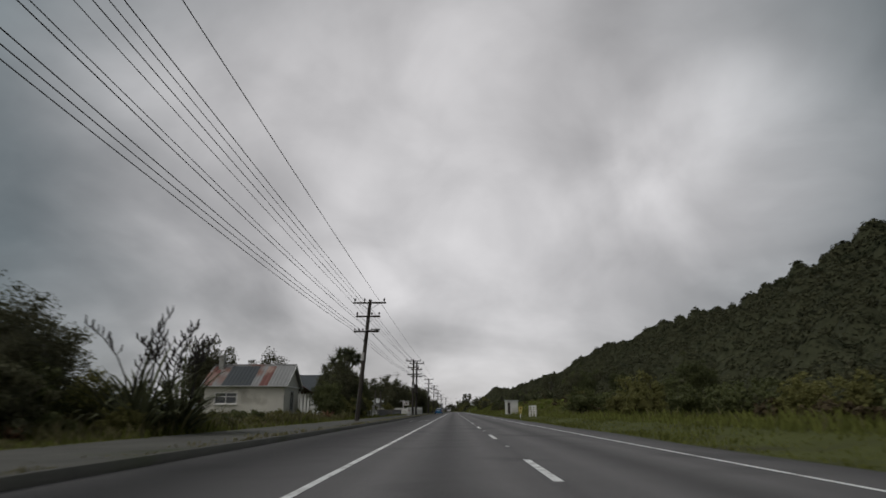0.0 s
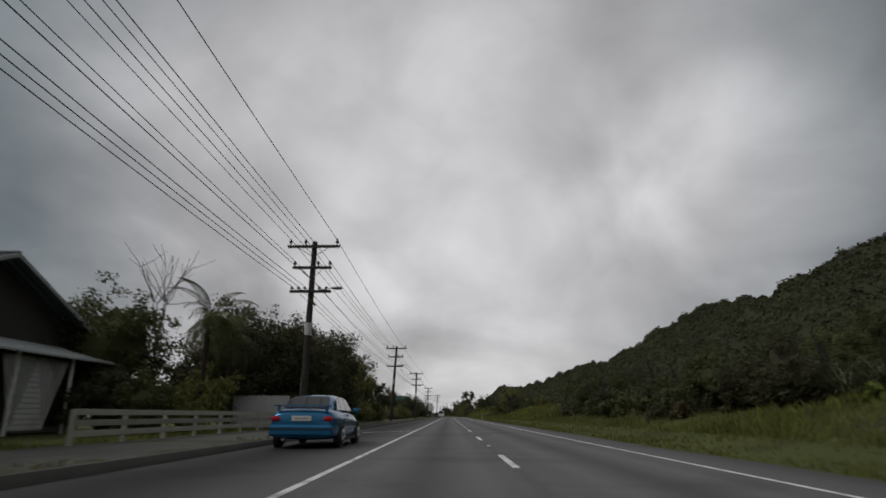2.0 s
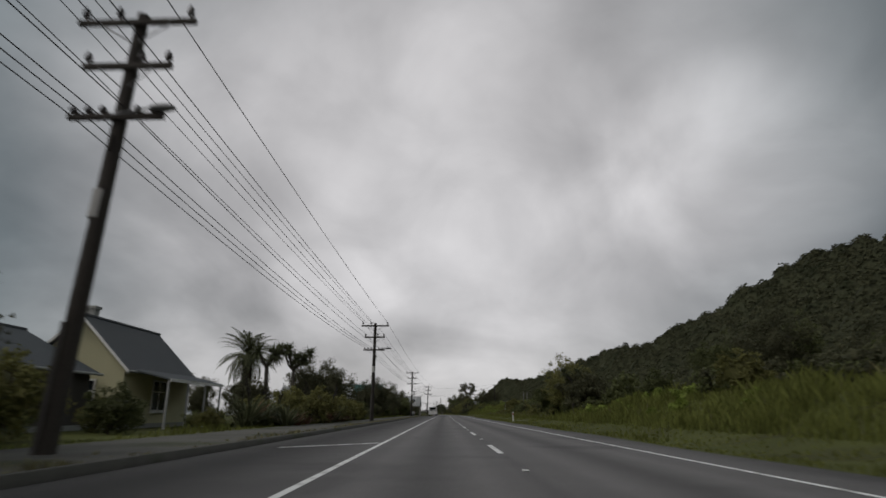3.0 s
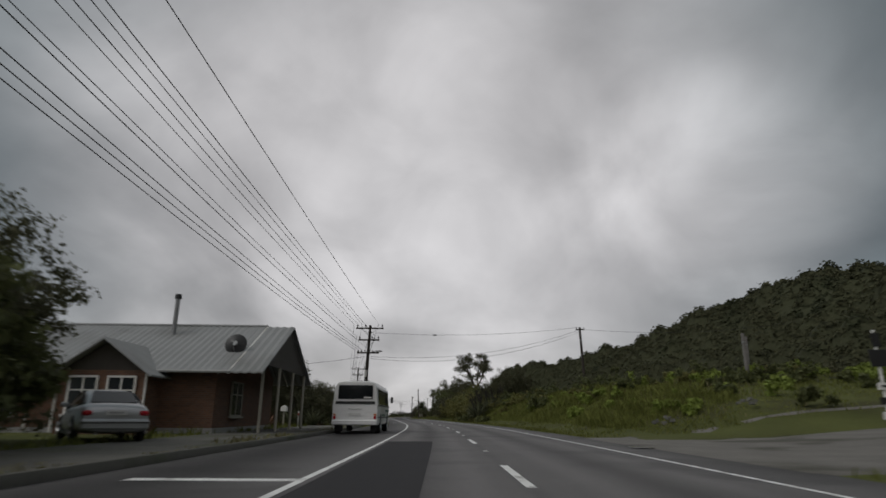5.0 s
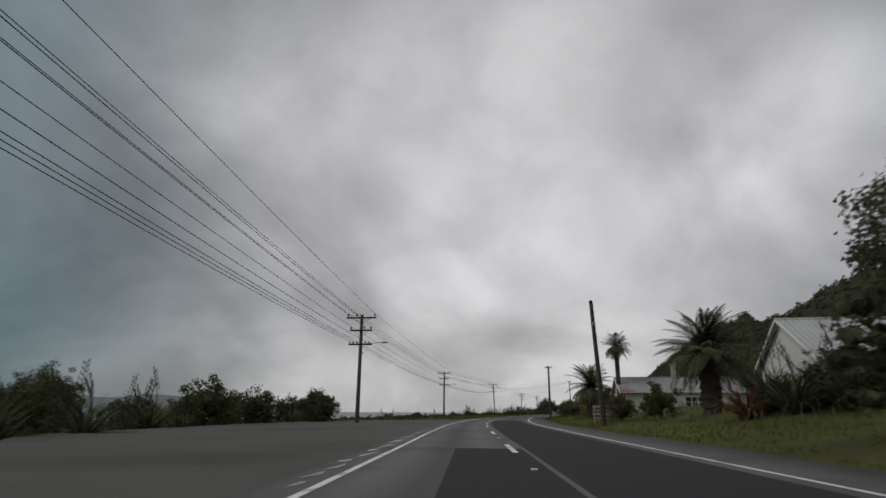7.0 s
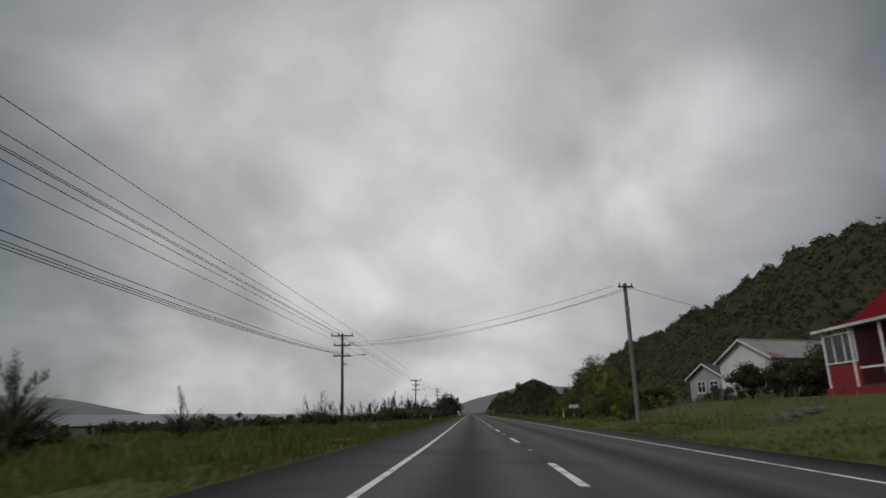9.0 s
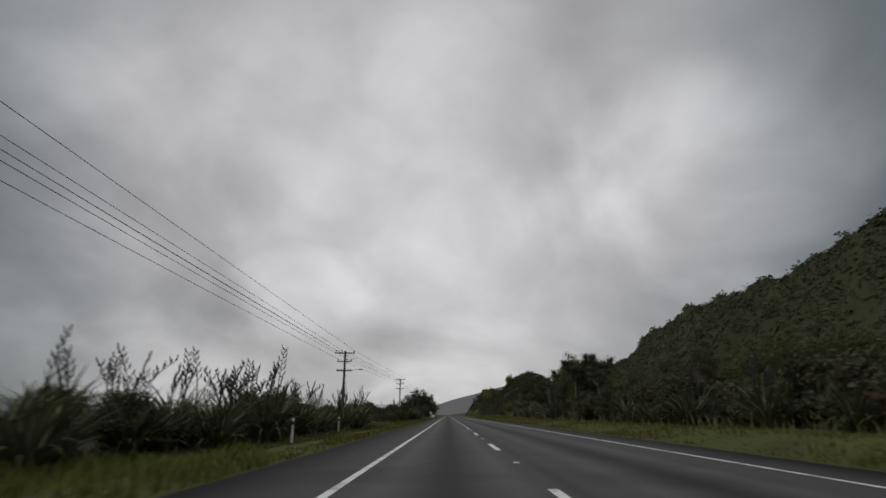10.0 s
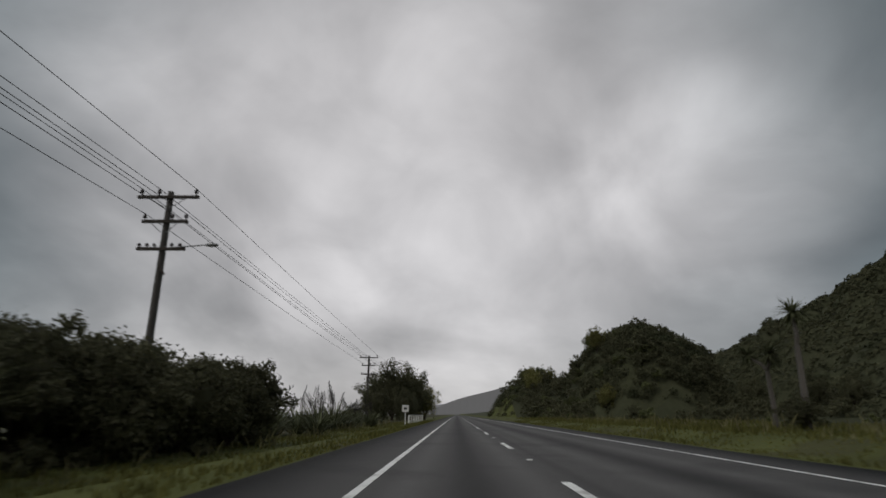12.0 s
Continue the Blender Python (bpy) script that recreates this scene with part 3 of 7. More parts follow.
def power_pole(x, y, h, lean, lamp, double=False):
    z = float(land(x, y))
    p = thing("power_pole", x, y, z - 0.15, -2 if y < 400 else (4 if y < 560 else -3), "dark weathered timber power pole with three crossarms", "power pole", "power poles along the road")
    part("pole", tubem((0, 0, 0), (lean, 0, h + 0.15), 0.19, 0.13, n=10), M["timber"] if y < 440 else M["greytimber"], p)
    part("band", tubem((lean * 0.42, 0, h * 0.5), (lean * 0.5, 0, h * 0.565), 0.178, 0.174, n=10), M["band"], p, "pale painted band") if y < 420 else None
    for dz, half, pins, tall in ARMS:
        zc = h + 0.15 + dz
        xc = lean * zc / (h + 0.15)
        arm = part("crossarm", boxm(xc - half, xc + half, -0.22, -0.12, zc - 0.07, zc + 0.07, bevel=0.01), M["timber"], p)
        for px in pins:
            bm = tubem((xc + px, -0.17, zc + 0.05), (xc + px, -0.17, zc + 0.05 + tall * 0.55), 0.03, n=6)
            tube(bm, (xc + px, -0.17, zc + 0.05 + tall * 0.4), (xc + px, -0.17, zc + 0.05 + tall * 0.75), 0.085, 0.075, n=8)
            tube(bm, (xc + px, -0.17, zc + 0.05 + tall * 0.75), (xc + px, -0.17, zc + 0.05 + tall), 0.055, 0.04, n=8)
            part("insulator", bm, M["insul"], arm)
        if dz > -2:
            for s in (-1, 1):
                part("brace", tubem((xc + s * 0.6 * half, -0.2, zc - 0.06), (xc + s * 0.1, -0.17, zc - 0.5), 0.018, n=5), M["steel"], p)
    if lamp:
        zc = h + 0.15 - 2.62
        bm = tubem((0.3, -0.2, zc), (1.0 + lamp, -0.25, zc + 0.12), 0.028, n=6)
        part("lamp_arm", bm, M["steel"], p)
        bm = bmesh.new()
        bmesh.ops.create_icosphere(bm, subdivisions=2, radius=0.3, matrix=Matrix.Translation((1.25 + lamp, -0.25, zc + 0.12)) @ Matrix.Diagonal((1.0, 0.42, 0.3, 1)))
        part("lamp_head", bm, M["steel"], p, "grey street light head", smooth=True)
    if double:
        part("fuse_box", boxm(-0.16, 0.16, -0.4, -0.18, h * 0.55, h * 0.61, bevel=0.02), M["greytimber"], p, "weathered grey box")
    part("bracket", tubem((lean * 0.7, -0.15, h * 0.69), (0.35, -0.2, h * 0.655), 0.06, 0.05, n=6), M["timber"], p)
    part("sheath", tubem((-0.1, -0.19, 0.1), (lean * 2.6 / h - 0.09, -0.18, 2.6), 0.045, n=6), M["greytimber"], p)
    return p


for name, x, y, h in POLES:
    town = y < 400
    power_pole(x, y, h, {"P1": 0.75, "P5": 0.5, "P8": 0.4, "P9": 0.35, "P12": -0.45}.get(name, 0.06), 0.15 if town else (1.0 if y < 990 else 0), name == "P2")


def wire(pts, r, sag=0.6, loose=1.0, past=9999):
    """Sagging wire over its supports, as one thin continuous tube."""
    line = [Vector(pts[0])]
    for a, e in zip(pts, pts[1:]):
        a, e = Vector(a), Vector(e)
        hang = sag * (loose if a.y > past else 1)
        line += [a.lerp(e, i / 10) - Vector((0, 0, 4 * hang * (i / 10) * (1 - i / 10))) for i in range(1, 11)]
    bm = bmesh.new()
    last = None
    for i, p in enumerate(line):
        d = (line[min(i + 1, len(line) - 1)] - line[max(i - 1, 0)]).normalized()
        side = d.cross(Vector((0, 0, 1))).normalized()
        up = side.cross(d)
        ring = [bm.verts.new(p + (side * math.cos(k * math.pi / 2) + up * math.sin(k * math.pi / 2)) * r) for k in range(4)]
        if last:
            for k in range(4):
                bm.faces.new((last[k], last[(k + 1) % 4], ring[(k + 1) % 4], ring[k]))
        else:
            bm.faces.new(ring[::-1])
        last = ring
    bm.faces.new(last)
    return bm


MAIN = [q for q in POLES if q[0] != "P3"]
MAIN = [("P0", -6.9, -12.0, 9.5), ("P-1", -6.9, -70.0, 9.5)][::-1] + MAIN
for ai, (dz, half, pins, tall) in enumerate(ARMS):
    for px in pins:
        if ai == 2 and px > 0.5:
            continue
        pts = [(x + px + 0.15 * (y < 60), y, float(land(x, y)) + h + dz + tall + 0.08) for n, x, y, h in MAIN if n != "P17" and (ai < 2 or y < 700)]
        bm = wire(pts, 0.016, sag=(0.2, 0.25, 0.4)[ai], loose=(0.3, 0.5, 2.4)[ai], past=580)
        tagged(part("overhead_wire", bm, M["wire"]), "thin dark overhead wire strung between power poles", "wire", "overhead wires")


# ---- plants: kinds ----
def leaf_cloud(rng, centres, radii, per, size, flat=0.8, up=0.3):
    """Many small leaf quads gathered in clumps; returns vertices and faces."""
    n = len(centres) * per
    c = np.repeat(np.asarray(centres), per, 0)
    rad = np.repeat(np.asarray(radii), per)[:, None]
    d = rng.normal(size=(n, 3))
    d /= np.linalg.norm(d, axis=1)[:, None]
    p = c + d * rad * rng.uniform(0.35, 1.0, (n, 1)) * np.array([1, 1, flat])
    nrm = d + rng.normal(scale=0.7, size=(n, 3)) + np.array([0, 0, up])
    nrm /= np.linalg.norm(nrm, axis=1)[:, None]
    a = np.cross(nrm, rng.normal(size=(n, 3)))
    a /= np.linalg.norm(a, axis=1)[:, None]
    b = np.cross(nrm, a)
    s = size * rng.uniform(0.6, 1.4, (n, 1))
    a, b = a * s, b * s * 0.8
    V = np.stack([p - a, p + a * 0.8 - b, p + a * 0.7 + b], 1).reshape(-1, 3)
    F = np.arange(3 * n).reshape(n, 3)
    return V, F


def crown_points(rng, n, rx, rz, bottom=-0.6, hollow=0.55):
    pts, rad = [], []
    while len(pts) < n:
        d = rng.normal(size=3)
        d /= np.linalg.norm(d)
        if d[2] < bottom:
            continue
        q = rng.uniform(hollow, 1.0) * (1 + 0.22 * math.sin(3 * d[0] + 5 * d[1] + n) * math.cos(4 * d[2] + d[0] * 2))
        pts.append((d[0] * rx * q, d[1] * rx * q, d[2] * rz * q))
        rad.append(rng.uniform(0.16, 0.34) * rx)
    return pts, rad


def lump(rng, rx, rz, seedn, bottom, amount):
    """The dense inside of a crown, so that no daylight shows through its middle."""
    bm = bmesh.new()
    bmesh.ops.create_icosphere(bm, subdivisions=2, radius=1.0)
    V, F = [], []
    for v in bm.verts:
        d = v.co
        q = amount * (1 + 0.22 * math.sin(3 * d.x + 5 * d.y + seedn) * math.cos(4 * d.z + d.x * 2)) * rng.uniform(0.82, 1.08)
        V.append((d.x * rx * q, d.y * rx * q, max(d.z, bottom) * rz * q))
    bm.faces.ensure_lookup_table()
    F = [tuple(v.index for v in f.verts) for f in bm.faces]
    bm.free()
    return np.array(V), F


def limb(bm, p0, p1, r0, r1, rng, n=4, wob=0.08):
    p0, p1 = Vector(p0), Vector(p1)
    prev, L = p0, (p1 - p0).length
    for i in range(1, n + 1):
        u = i / n
        q = p0.lerp(p1, u) + (Vector(rng.normal(size=3)) * wob * L * (1 - u) if i < n else Vector())
        tube(bm, prev, q, r0 + (r1 - r0) * (i - 1) / n, r0 + (r1 - r0) * u, n=5)
        prev = q


def make_tree(name, h, rx, seed, leaf, trunk=0.35, clumps=60, per=42, size=0.16, bark="bark", label="", category="tree", low=-0.6, group=""):
    """A tree or shrub h metres high: forked trunk and limbs, and a crown of leaf clumps."""
    rng = np.random.default_rng(seed)
    base = h * trunk
    rz = (h - base) / 1.95
    cz = h - rz
    t = thing(name, 0, 0, 0, 0, label, category, group)
    bm = bmesh.new()
    tr = 0.03 * h
    limb(bm, (0, 0, -0.3), (0.1, 0.05, base + 0.2), tr, tr * 0.75, rng, 3, 0.03)
    for i in range(6):
        a = i * 1.05 + rng.uniform(0, 0.5)
        q = rng.uniform(0.4, 0.75)
        limb(bm, (0.1, 0.05, base * rng.uniform(0.7, 1.05)), (math.cos(a) * rx * q, math.sin(a) * rx * q, cz + rz * rng.uniform(-0.1, 0.6)), tr * 0.55, 0.02, rng, 3, 0.07)
    part("trunk", bm, M[bark], t)
    pts, rad = crown_points(rng, clumps, rx, rz, low)
    V, F = leaf_cloud(rng, pts, rad, per, size)
    V2, F2 = lump(rng, rx, rz, clumps, low, 0.56)
    F = F.tolist() + [tuple(i + len(V) for i in f) for f in F2]
    V = np.concatenate([V, V2])
    V[:, 2] += cz
    raw("crown", V, F, M[leaf], t)
    return t


def blade_mesh(rng, n, length, width, spread, droop, seg=4, up=0.0):
    """Strap leaves that rise from one root and arch over."""
    V, F = [], []
    for i in range(n):
        a = rng.uniform(0, 2 * math.pi)
        L = length * rng.uniform(0.6, 1.1)
        tilt = spread * rng.uniform(0.15, 1.0)
        dp = droop * rng.uniform(0.5, 1.3)
        rad = np.array([math.cos(a), math.sin(a), 0])
        side = np.array([-math.sin(a), math.cos(a), 0])
        p = np.array([0, 0, up]) + rad * rng.uniform(0, 0.12) * length
        ang = math.pi / 2 - tilt
        base = len(V)
        for k in range(seg + 1):
            u = k / seg
            w = width * (0.75 + 0.5 * u) * (1 - u ** 3) * 0.5 + 0.002
            V += [p - side * w, p + side * w]
            ang -= dp / seg * (0.4 + 1.2 * u)
            p = p + (rad * math.cos(ang) + np.array([0, 0, 1]) * math.sin(ang)) * L / seg
        for k in range(seg):
            b = base + 2 * k
            F.append((b, b + 1, b + 3, b + 2))
    return np.array(V), F


def flower_stalk(parent, rng, h, lean, x=0.0, y=0.0):
    """A thin flower stem that bends over, with short side twigs of seed pods up its top half."""
    bm = bmesh.new()
    a = rng.uniform(0, 6.28)
    way = Vector((math.cos(a), math.sin(a), 0))

    def at(u):
        return Vector((x, y, 0.3)) + way * lean * u ** 2.2 + Vector((0, 0, (h - 0.3) * u * (1 - 0.12 * lean * u * u)))
    for i in range(5):
        tube(bm, at(i / 5), at((i + 1) / 5), 0.026 - 0.003 * i, 0.023 - 0.003 * i, n=4)
    for i in range(10):
        u = 0.62 + 0.04 * i
        q = at(u)
        c = a + 1.57 * (1 if i % 2 else -1) + rng.uniform(-0.5, 0.5)
        L = 0.19 - 0.012 * i
        e = q + Vector((math.cos(c) * L * 0.7, math.sin(c) * L * 0.7, L * 0.6))
        tube(bm, q, e, 0.014, 0.012, n=3)
        tube(bm, e - Vector((0, 0, 0.02)), e + Vector((math.cos(c) * 0.05, math.sin(c) * 0.05, 0.13)), 0.029, 0.013, n=4)
    part("flower_stalk", bm, M["stalk"], parent)


def make_flax(seed, h, n=70, leaf="flax", stalks=0, label="", group="flax plants on the verge", tall=(1.05, 1.5), spread=0.95):
    rng = np.random.default_rng(seed)
    t = thing("flax_bush", 0, 0, 0, 0, label, "flax", group)
    for k in range(3):
        V, F = blade_mesh(rng, n // 2, h * 1.12, 0.075, spread, 1.25 * spread / 0.95, seg=5)
        raw("leaf_fan", V + np.array([rng.uniform(-0.15, 0.15), rng.uniform(-0.15, 0.15), 0]), F, M[leaf], t)
    for i in range(stalks):
        flower_stalk(t, rng, h * rng.uniform(*tall), rng.uniform(0.1, 1.1), rng.uniform(-0.3, 0.3), rng.uniform(-0.3, 0.3))
    return t


def make_cabbage(seed, h, heads=4, label="cabbage tree with spiky leaf heads on a bare grey trunk"):
    rng = np.random.default_rng(seed)
    t = thing("cabbage_tree", 0, 0, 0, 0, label, "tree", "cabbage trees")
    bm = bmesh.new()
    fork = h * 0.62
    limb(bm, (0, 0, -0.2), (0.1, 0, fork), 0.18, 0.13, rng, 3, 0.02)
    tops = []
    for i in range(heads):
        a = i * 6.283 / heads + rng.uniform(0, 0.8)
        q = 0 if heads == 1 else rng.uniform(0.5, 1.0) * 0.2 * h
        top = (0.1 + math.cos(a) * q, math.sin(a) * q, h - 0.75 - rng.uniform(0, 0.14) * h * (heads > 1))
        limb(bm, (0.1, 0, fork), top, 0.11, 0.08, rng, 3, 0.05)
        tops.append(top)
    part("trunk", bm, M["palebark"], t)
    for top in tops:
        V, F = blade_mesh(rng, 170, 0.9, 0.065, 2.5, 0.45, seg=3)
        V[:, :3] += np.array(top)
        raw("leaf_head", V, F, M["flax"], t)
    return t


def frond_mesh(name, length, leaflet, droop, pairs, material_):
    """One feather frond along +x, arching up and over."""
    V, F = [], []
    p, ang = np.array([0.0, 0, 0]), 1.0
    stepL = length / pairs
    for k in range(pairs):
        q = p + np.array([math.cos(ang), 0, math.sin(ang)]) * stepL
        b = len(V)
        V += [p + [0, -0.03, 0], p + [0, 0.03, 0], q + [0, 0.025, 0], q + [0, -0.025, 0]]
        F.append((b, b + 1, b + 2, b + 3))
        u = k / pairs
        ll = leaflet * (math.sin(math.pi * min(1, 0.12 + u * 0.9)) ** 0.7)
        for s in (-1, 1):
            e = p + np.array([0.45 * ll, s * ll * 0.85, -0.28 * ll])
            b = len(V)
            V += [p, p + [stepL * 0.55, 0, 0], e + [0.03, 0, 0], e]
            F.append((b, b + 1, b + 2, b + 3))
        ang -= droop / pairs
        p = q
    me = bpy.data.meshes.new(name)
    me.from_pydata((np.array(V) * K).tolist(), [], F)
    me.materials.append(material_)
    return me


def make_palm(h, trunk_r, fronds, length, label, seed, name="palm_tree", leaflet=0.45, droop=2.2, material_=None):
    rng = np.random.default_rng(seed)
    t = thing(name, 0, 0, 0, 0, label, "palm tree" if name == "palm_tree" else "tree fern")
    bm = bmesh.new()
    zc = h - length * 0.35
    n = max(4, int(zc / 0.4))
    for i in range(n):
        tube(bm, (0, 0, -0.2 + (zc + 0.2) * i / n), (0, 0, -0.2 + (zc + 0.2) * (i + 1) / n), trunk_r * 1.12, trunk_r * 0.9, n=9)
    part("trunk", bm, M["bark"], t)
    me = frond_mesh("frond", length, leaflet, droop, 30, material_ or M["flax"])
    for i in range(fronds):
        f = new("frond", me)
        f.parent = t
        f.matrix_basis = pose(0, 0, K * zc, 0, rng.uniform(-42, 84), i * 137.5 + rng.uniform(-8, 8)) @ Matrix.Scale(rng.uniform(0.8, 1.05), 4)
    return t


def make_spread_tree(name, h, seed, leaf, label, spread=4.5, lean=0.0, bare=False, first=0.35):
    """An open tree: long rising limbs, flat clumps of leaves at their ends."""
    rng = np.random.default_rng(seed)
    t = thing(name, 0, 0, 0, 0, label, "tree")
    bm = bmesh.new()
    ends = []
    tr = (0.0085 if bare else 0.026) * h

    def grow(p, d, L, r, lev):
        q = p + d * L
        limb(bm, p, q, r, r * 0.6, rng, 3, 0.05)
        if lev == 0:
            ends.append(q)
            return
        for i in range(3 if lev > 1 else 2):
            e = (d + Vector(rng.normal(size=3)) * 0.42 + Vector((0, 0, 0.12))).normalized()
            grow(q, e, L * rng.uniform(0.55, 0.85), r * 0.6, lev - 1)
        ends.append(q)
    top = Vector((lean * 0.3, 0, h * first))
    limb(bm, (0, 0, -0.3), top, tr, tr * 0.8, rng, 3, 0.02)
    for i in range(5):
        a = i * 1.26 + rng.uniform(0, 0.4)
        d = Vector((math.cos(a) * spread / h * 1.6, math.sin(a) * spread / h * 1.6, 1.0 if i else 2.2)).normalized()
        grow(top, d, h * 0.26, tr * 0.55, 2)
    part("trunk", bm, M["bark" if not bare else "palebark"], t)
    if not bare:
        V, F = leaf_cloud(rng, [tuple(e) for e in ends if e.z > h * 0.45], [rng.uniform(0.7, 1.2) for e in ends if e.z > h * 0.45], 120, 0.12, flat=0.7)
        raw("crown", V, F, M[leaf], t)
    return t


# ---- kinds built once, far behind the start of the drive and hidden by nothing: each is then copied ----
STORE = []


def store(ob):
    STORE.append(ob)
    return ob


BUSH = [store(make_tree("shrub", 2.6, 1.6, 11 + i, lf, 0.05, 60, 52, 0.078, label=lb, category="shrub", low=-0.95, group="shrubs beside the road"))
        for i, (lf, lb) in enumerate((("leaf", "dense green shrub growing on the verge"), ("leafdark", "dense dark green shrub growing on the verge"),
                                      ("leafyel", "olive green shrub growing on the verge"), ("leafdark", "dark native shrub with small leaves"), ("leaf", "rounded green coastal shrub")))]
FINE = store(make_tree("shrub", 2.6, 1.6, 19, "leafdark", 0.05, 80, 90, 0.054, label="dense dark coastal shrub with fine leaves", category="shrub", low=-0.95, group="shrubs beside the road"))
TREE = [store(make_tree("tree", 8.0, 3.1, 31 + i, lf, 0.03, 150, 62, 0.092, label=lb, group="trees beside the road", low=-0.95))
        for i, (lf, lb) in enumerate((("leafdark", "tall dense dark-leaved evergreen tree"), ("leafdark", "dark evergreen tree with a lumpy crown"), ("leaf", "broad green tree with an uneven crown"), ("leafyel", "olive green tree with a loose crown")))]
FLAX = [store(make_flax(51, 1.9, 80, "flax", 0, "clump of green flax with strap leaves")), store(make_flax(52, 2.2, 90, "flax", 3, "green flax clump with tall dark flower stalks")),
        store(make_flax(53, 2.0, 80, "flax", 6, "flax clump with many dark flower stalks")), store(make_flax(54, 1.5, 80, "flaxred", 0, "clump of reddish-brown flax"))]
HIGHFLAX = [store(make_flax(55 + i, 2.75, 130, "flax", 6, "large dark flax with a thicket of tall seed stalks", tall=(1.1, 1.5), spread=0.75)) for i in range(2)]
CABB = [store(make_cabbage(61, 6.5, 8)), store(make_cabbage(62, 6.0, 1, "single-headed cabbage tree with spiky leaves")), store(make_cabbage(63, 5.5, 3))]


def put(kind, x, y, s=1.0, rz=None, dz=0.0):
    return place(kind, x, y, float(land(x, y)) - 0.05 + dz, random.uniform(0, 360) if rz is None else rz, s)


def put_r(kind, r, y, s=1.0, rz=None, dz=0.0):
    return put(kind, float(centre(y)) + r, y, s, rz, dz)


def belt(kinds, r0, r1, y0, y1, n, s0, s1, dz=0.0, seed=1):
    rng = random.Random(seed)
    for i in range(n):
        y = y0 + (y1 - y0) * (i + rng.random()) / n
        put_r(rng.choice(kinds), rng.uniform(r0, r1), y, rng.uniform(s0, s1), rng.uniform(0, 360), dz)


SCRUB = {}


def mass(leaf, r0, r1, y0, y1, n, h0, h1, seed, dz=0.0):
    """Scrub too far or too tangled to tell apart: its clumps are gathered here and built as one mesh of each green."""
    rng = np.random.default_rng(seed)
    for i in range(n):
        y = rng.uniform(y0, y1)
        x = float(centre(y)) + rng.uniform(r0, r1)
        h = rng.uniform(h0, h1)
        z = float(land(x, y)) + dz
        for k in range(9 if h < 2.6 else min(40, int(1.5 * h * h))):
            a, q = rng.uniform(0, 6.28), math.sqrt(rng.uniform(0.02, 1.0))
            SCRUB.setdefault(leaf, []).append((x + math.cos(a) * q * h * 0.6, y + math.sin(a) * q * h * 0.6, z + h * rng.uniform(0.1, 0.85) * (1 - 0.35 * q * q), min(0.72, h * rng.uniform(0.2, 0.34))))


def build_scrub():
    for i, (leaf, items) in enumerate(SCRUB.items()):
        rng = np.random.default_rng(90 + i)
        A = np.array(items)
        V, F = leaf_cloud(rng, A[:, :3], A[:, 3], 34, 0.115, flat=0.85)
        bm = bmesh.new()
        bmesh.ops.create_icosphere(bm, subdivisions=1, radius=0.36)
        ico = np.array([v.co[:] for v in bm.verts])
        tri = np.array([[v.index for v in f.verts] for f in bm.faces])
        bm.free()
        n = len(ico)
        C = A[:, None, :3] + ico[None] * A[:, None, 3:4] * rng.uniform(0.8, 1.15, (len(A), n, 1))
        F = F.tolist() + (len(V) + tri[None] + n * np.arange(len(A))[:, None, None]).reshape(-1, 3).tolist()
        V = np.concatenate([V, C.reshape(-1, 3)])
        tagged(raw("scrub", V, F, M[leaf]), "tangled scrub on the bank below the hill", "scrub", kind="stuff")


# ---- plants of the town side ----
B, T, FX, CB = BUSH, TREE, FLAX, CABB
belt(B[:4], -15, -12.5, 6, 20, 6, 0.55, 0.9, seed=3)
belt([B[2], FX[0], FX[3]], -13.3, -11.2, 8, 44, 12, 0.25, 0.42, seed=4)
put(FX[2], -10.2, 19, 1.5); put(FX[2], -9.5, 20.5, 1.4); put(T[1], -13.8, 17.8, 0.56); put(T[0], -15.2, 21, 0.52); put(B[1], -13.6, 14, 1.2); put(T[0], -16.4, 19, 0.66)
mass('leaf', -16, -12.4, 14, 50, 20, 0.4, 0.9, 2); mass('leafyel', -14.5, -11.4, 16, 50, 16, 0.3, 0.7, 3); mass('leafdark', -21, -14, 14, 26, 14, 1.2, 2.2, 4)
put(T[0], -25, 60, 1.0); put(T[0], -22, 70, 0.95); put(T[2], -12.4, 59, 0.5); put(T[1], -12.8, 62, 0.62); put(T[2], -13.2, 66, 0.68); put(B[0], -11.6, 57, 0.9); put(B[2], -11.4, 61, 0.9)
put(T[0], -46, 108, 1.15); put(T[1], -40, 118, 0.8); put(T[2], -31, 112, 0.7); put(T[0], -24, 98, 0.55)
belt([T[2], T[1]], -15.2, -13.6, 64, 81, 11, 0.62, 0.78, seed=5)
belt(B[:3], -13.2, -12.2, 62, 72, 7, 0.8, 1.1, seed=6); belt(B[:3], -13.8, -13.0, 73, 80, 5, 0.7, 1.0, seed=117)
put(CB[0], -13.2, 72, 1.35); put(CB[2], -14.5, 74, 1.3)
put(FX[3], -12.4, 78, 0.8); put(FX[3], -10.4, 50, 0.7)
belt([T[0], T[1]], -30, -18, 104, 118, 6, 0.5, 0.8, seed=7); put(CB[1], -14.0, 116, 0.95); put(B[2], -12, 110, 0.8); put(T[1], -12.5, 118, 0.6)
belt([T[0], T[1]], -32, -22, 122, 146, 7, 0.75, 1.0, seed=8)
put(T[0], -14.6, 139, 1.12); put(T[1], -13.2, 146.5, 0.95); put(T[0], -18.5, 143, 1.05); put(CB[1], -17.2, 133, 1.15); put(T[1], -13.4, 144, 0.9)
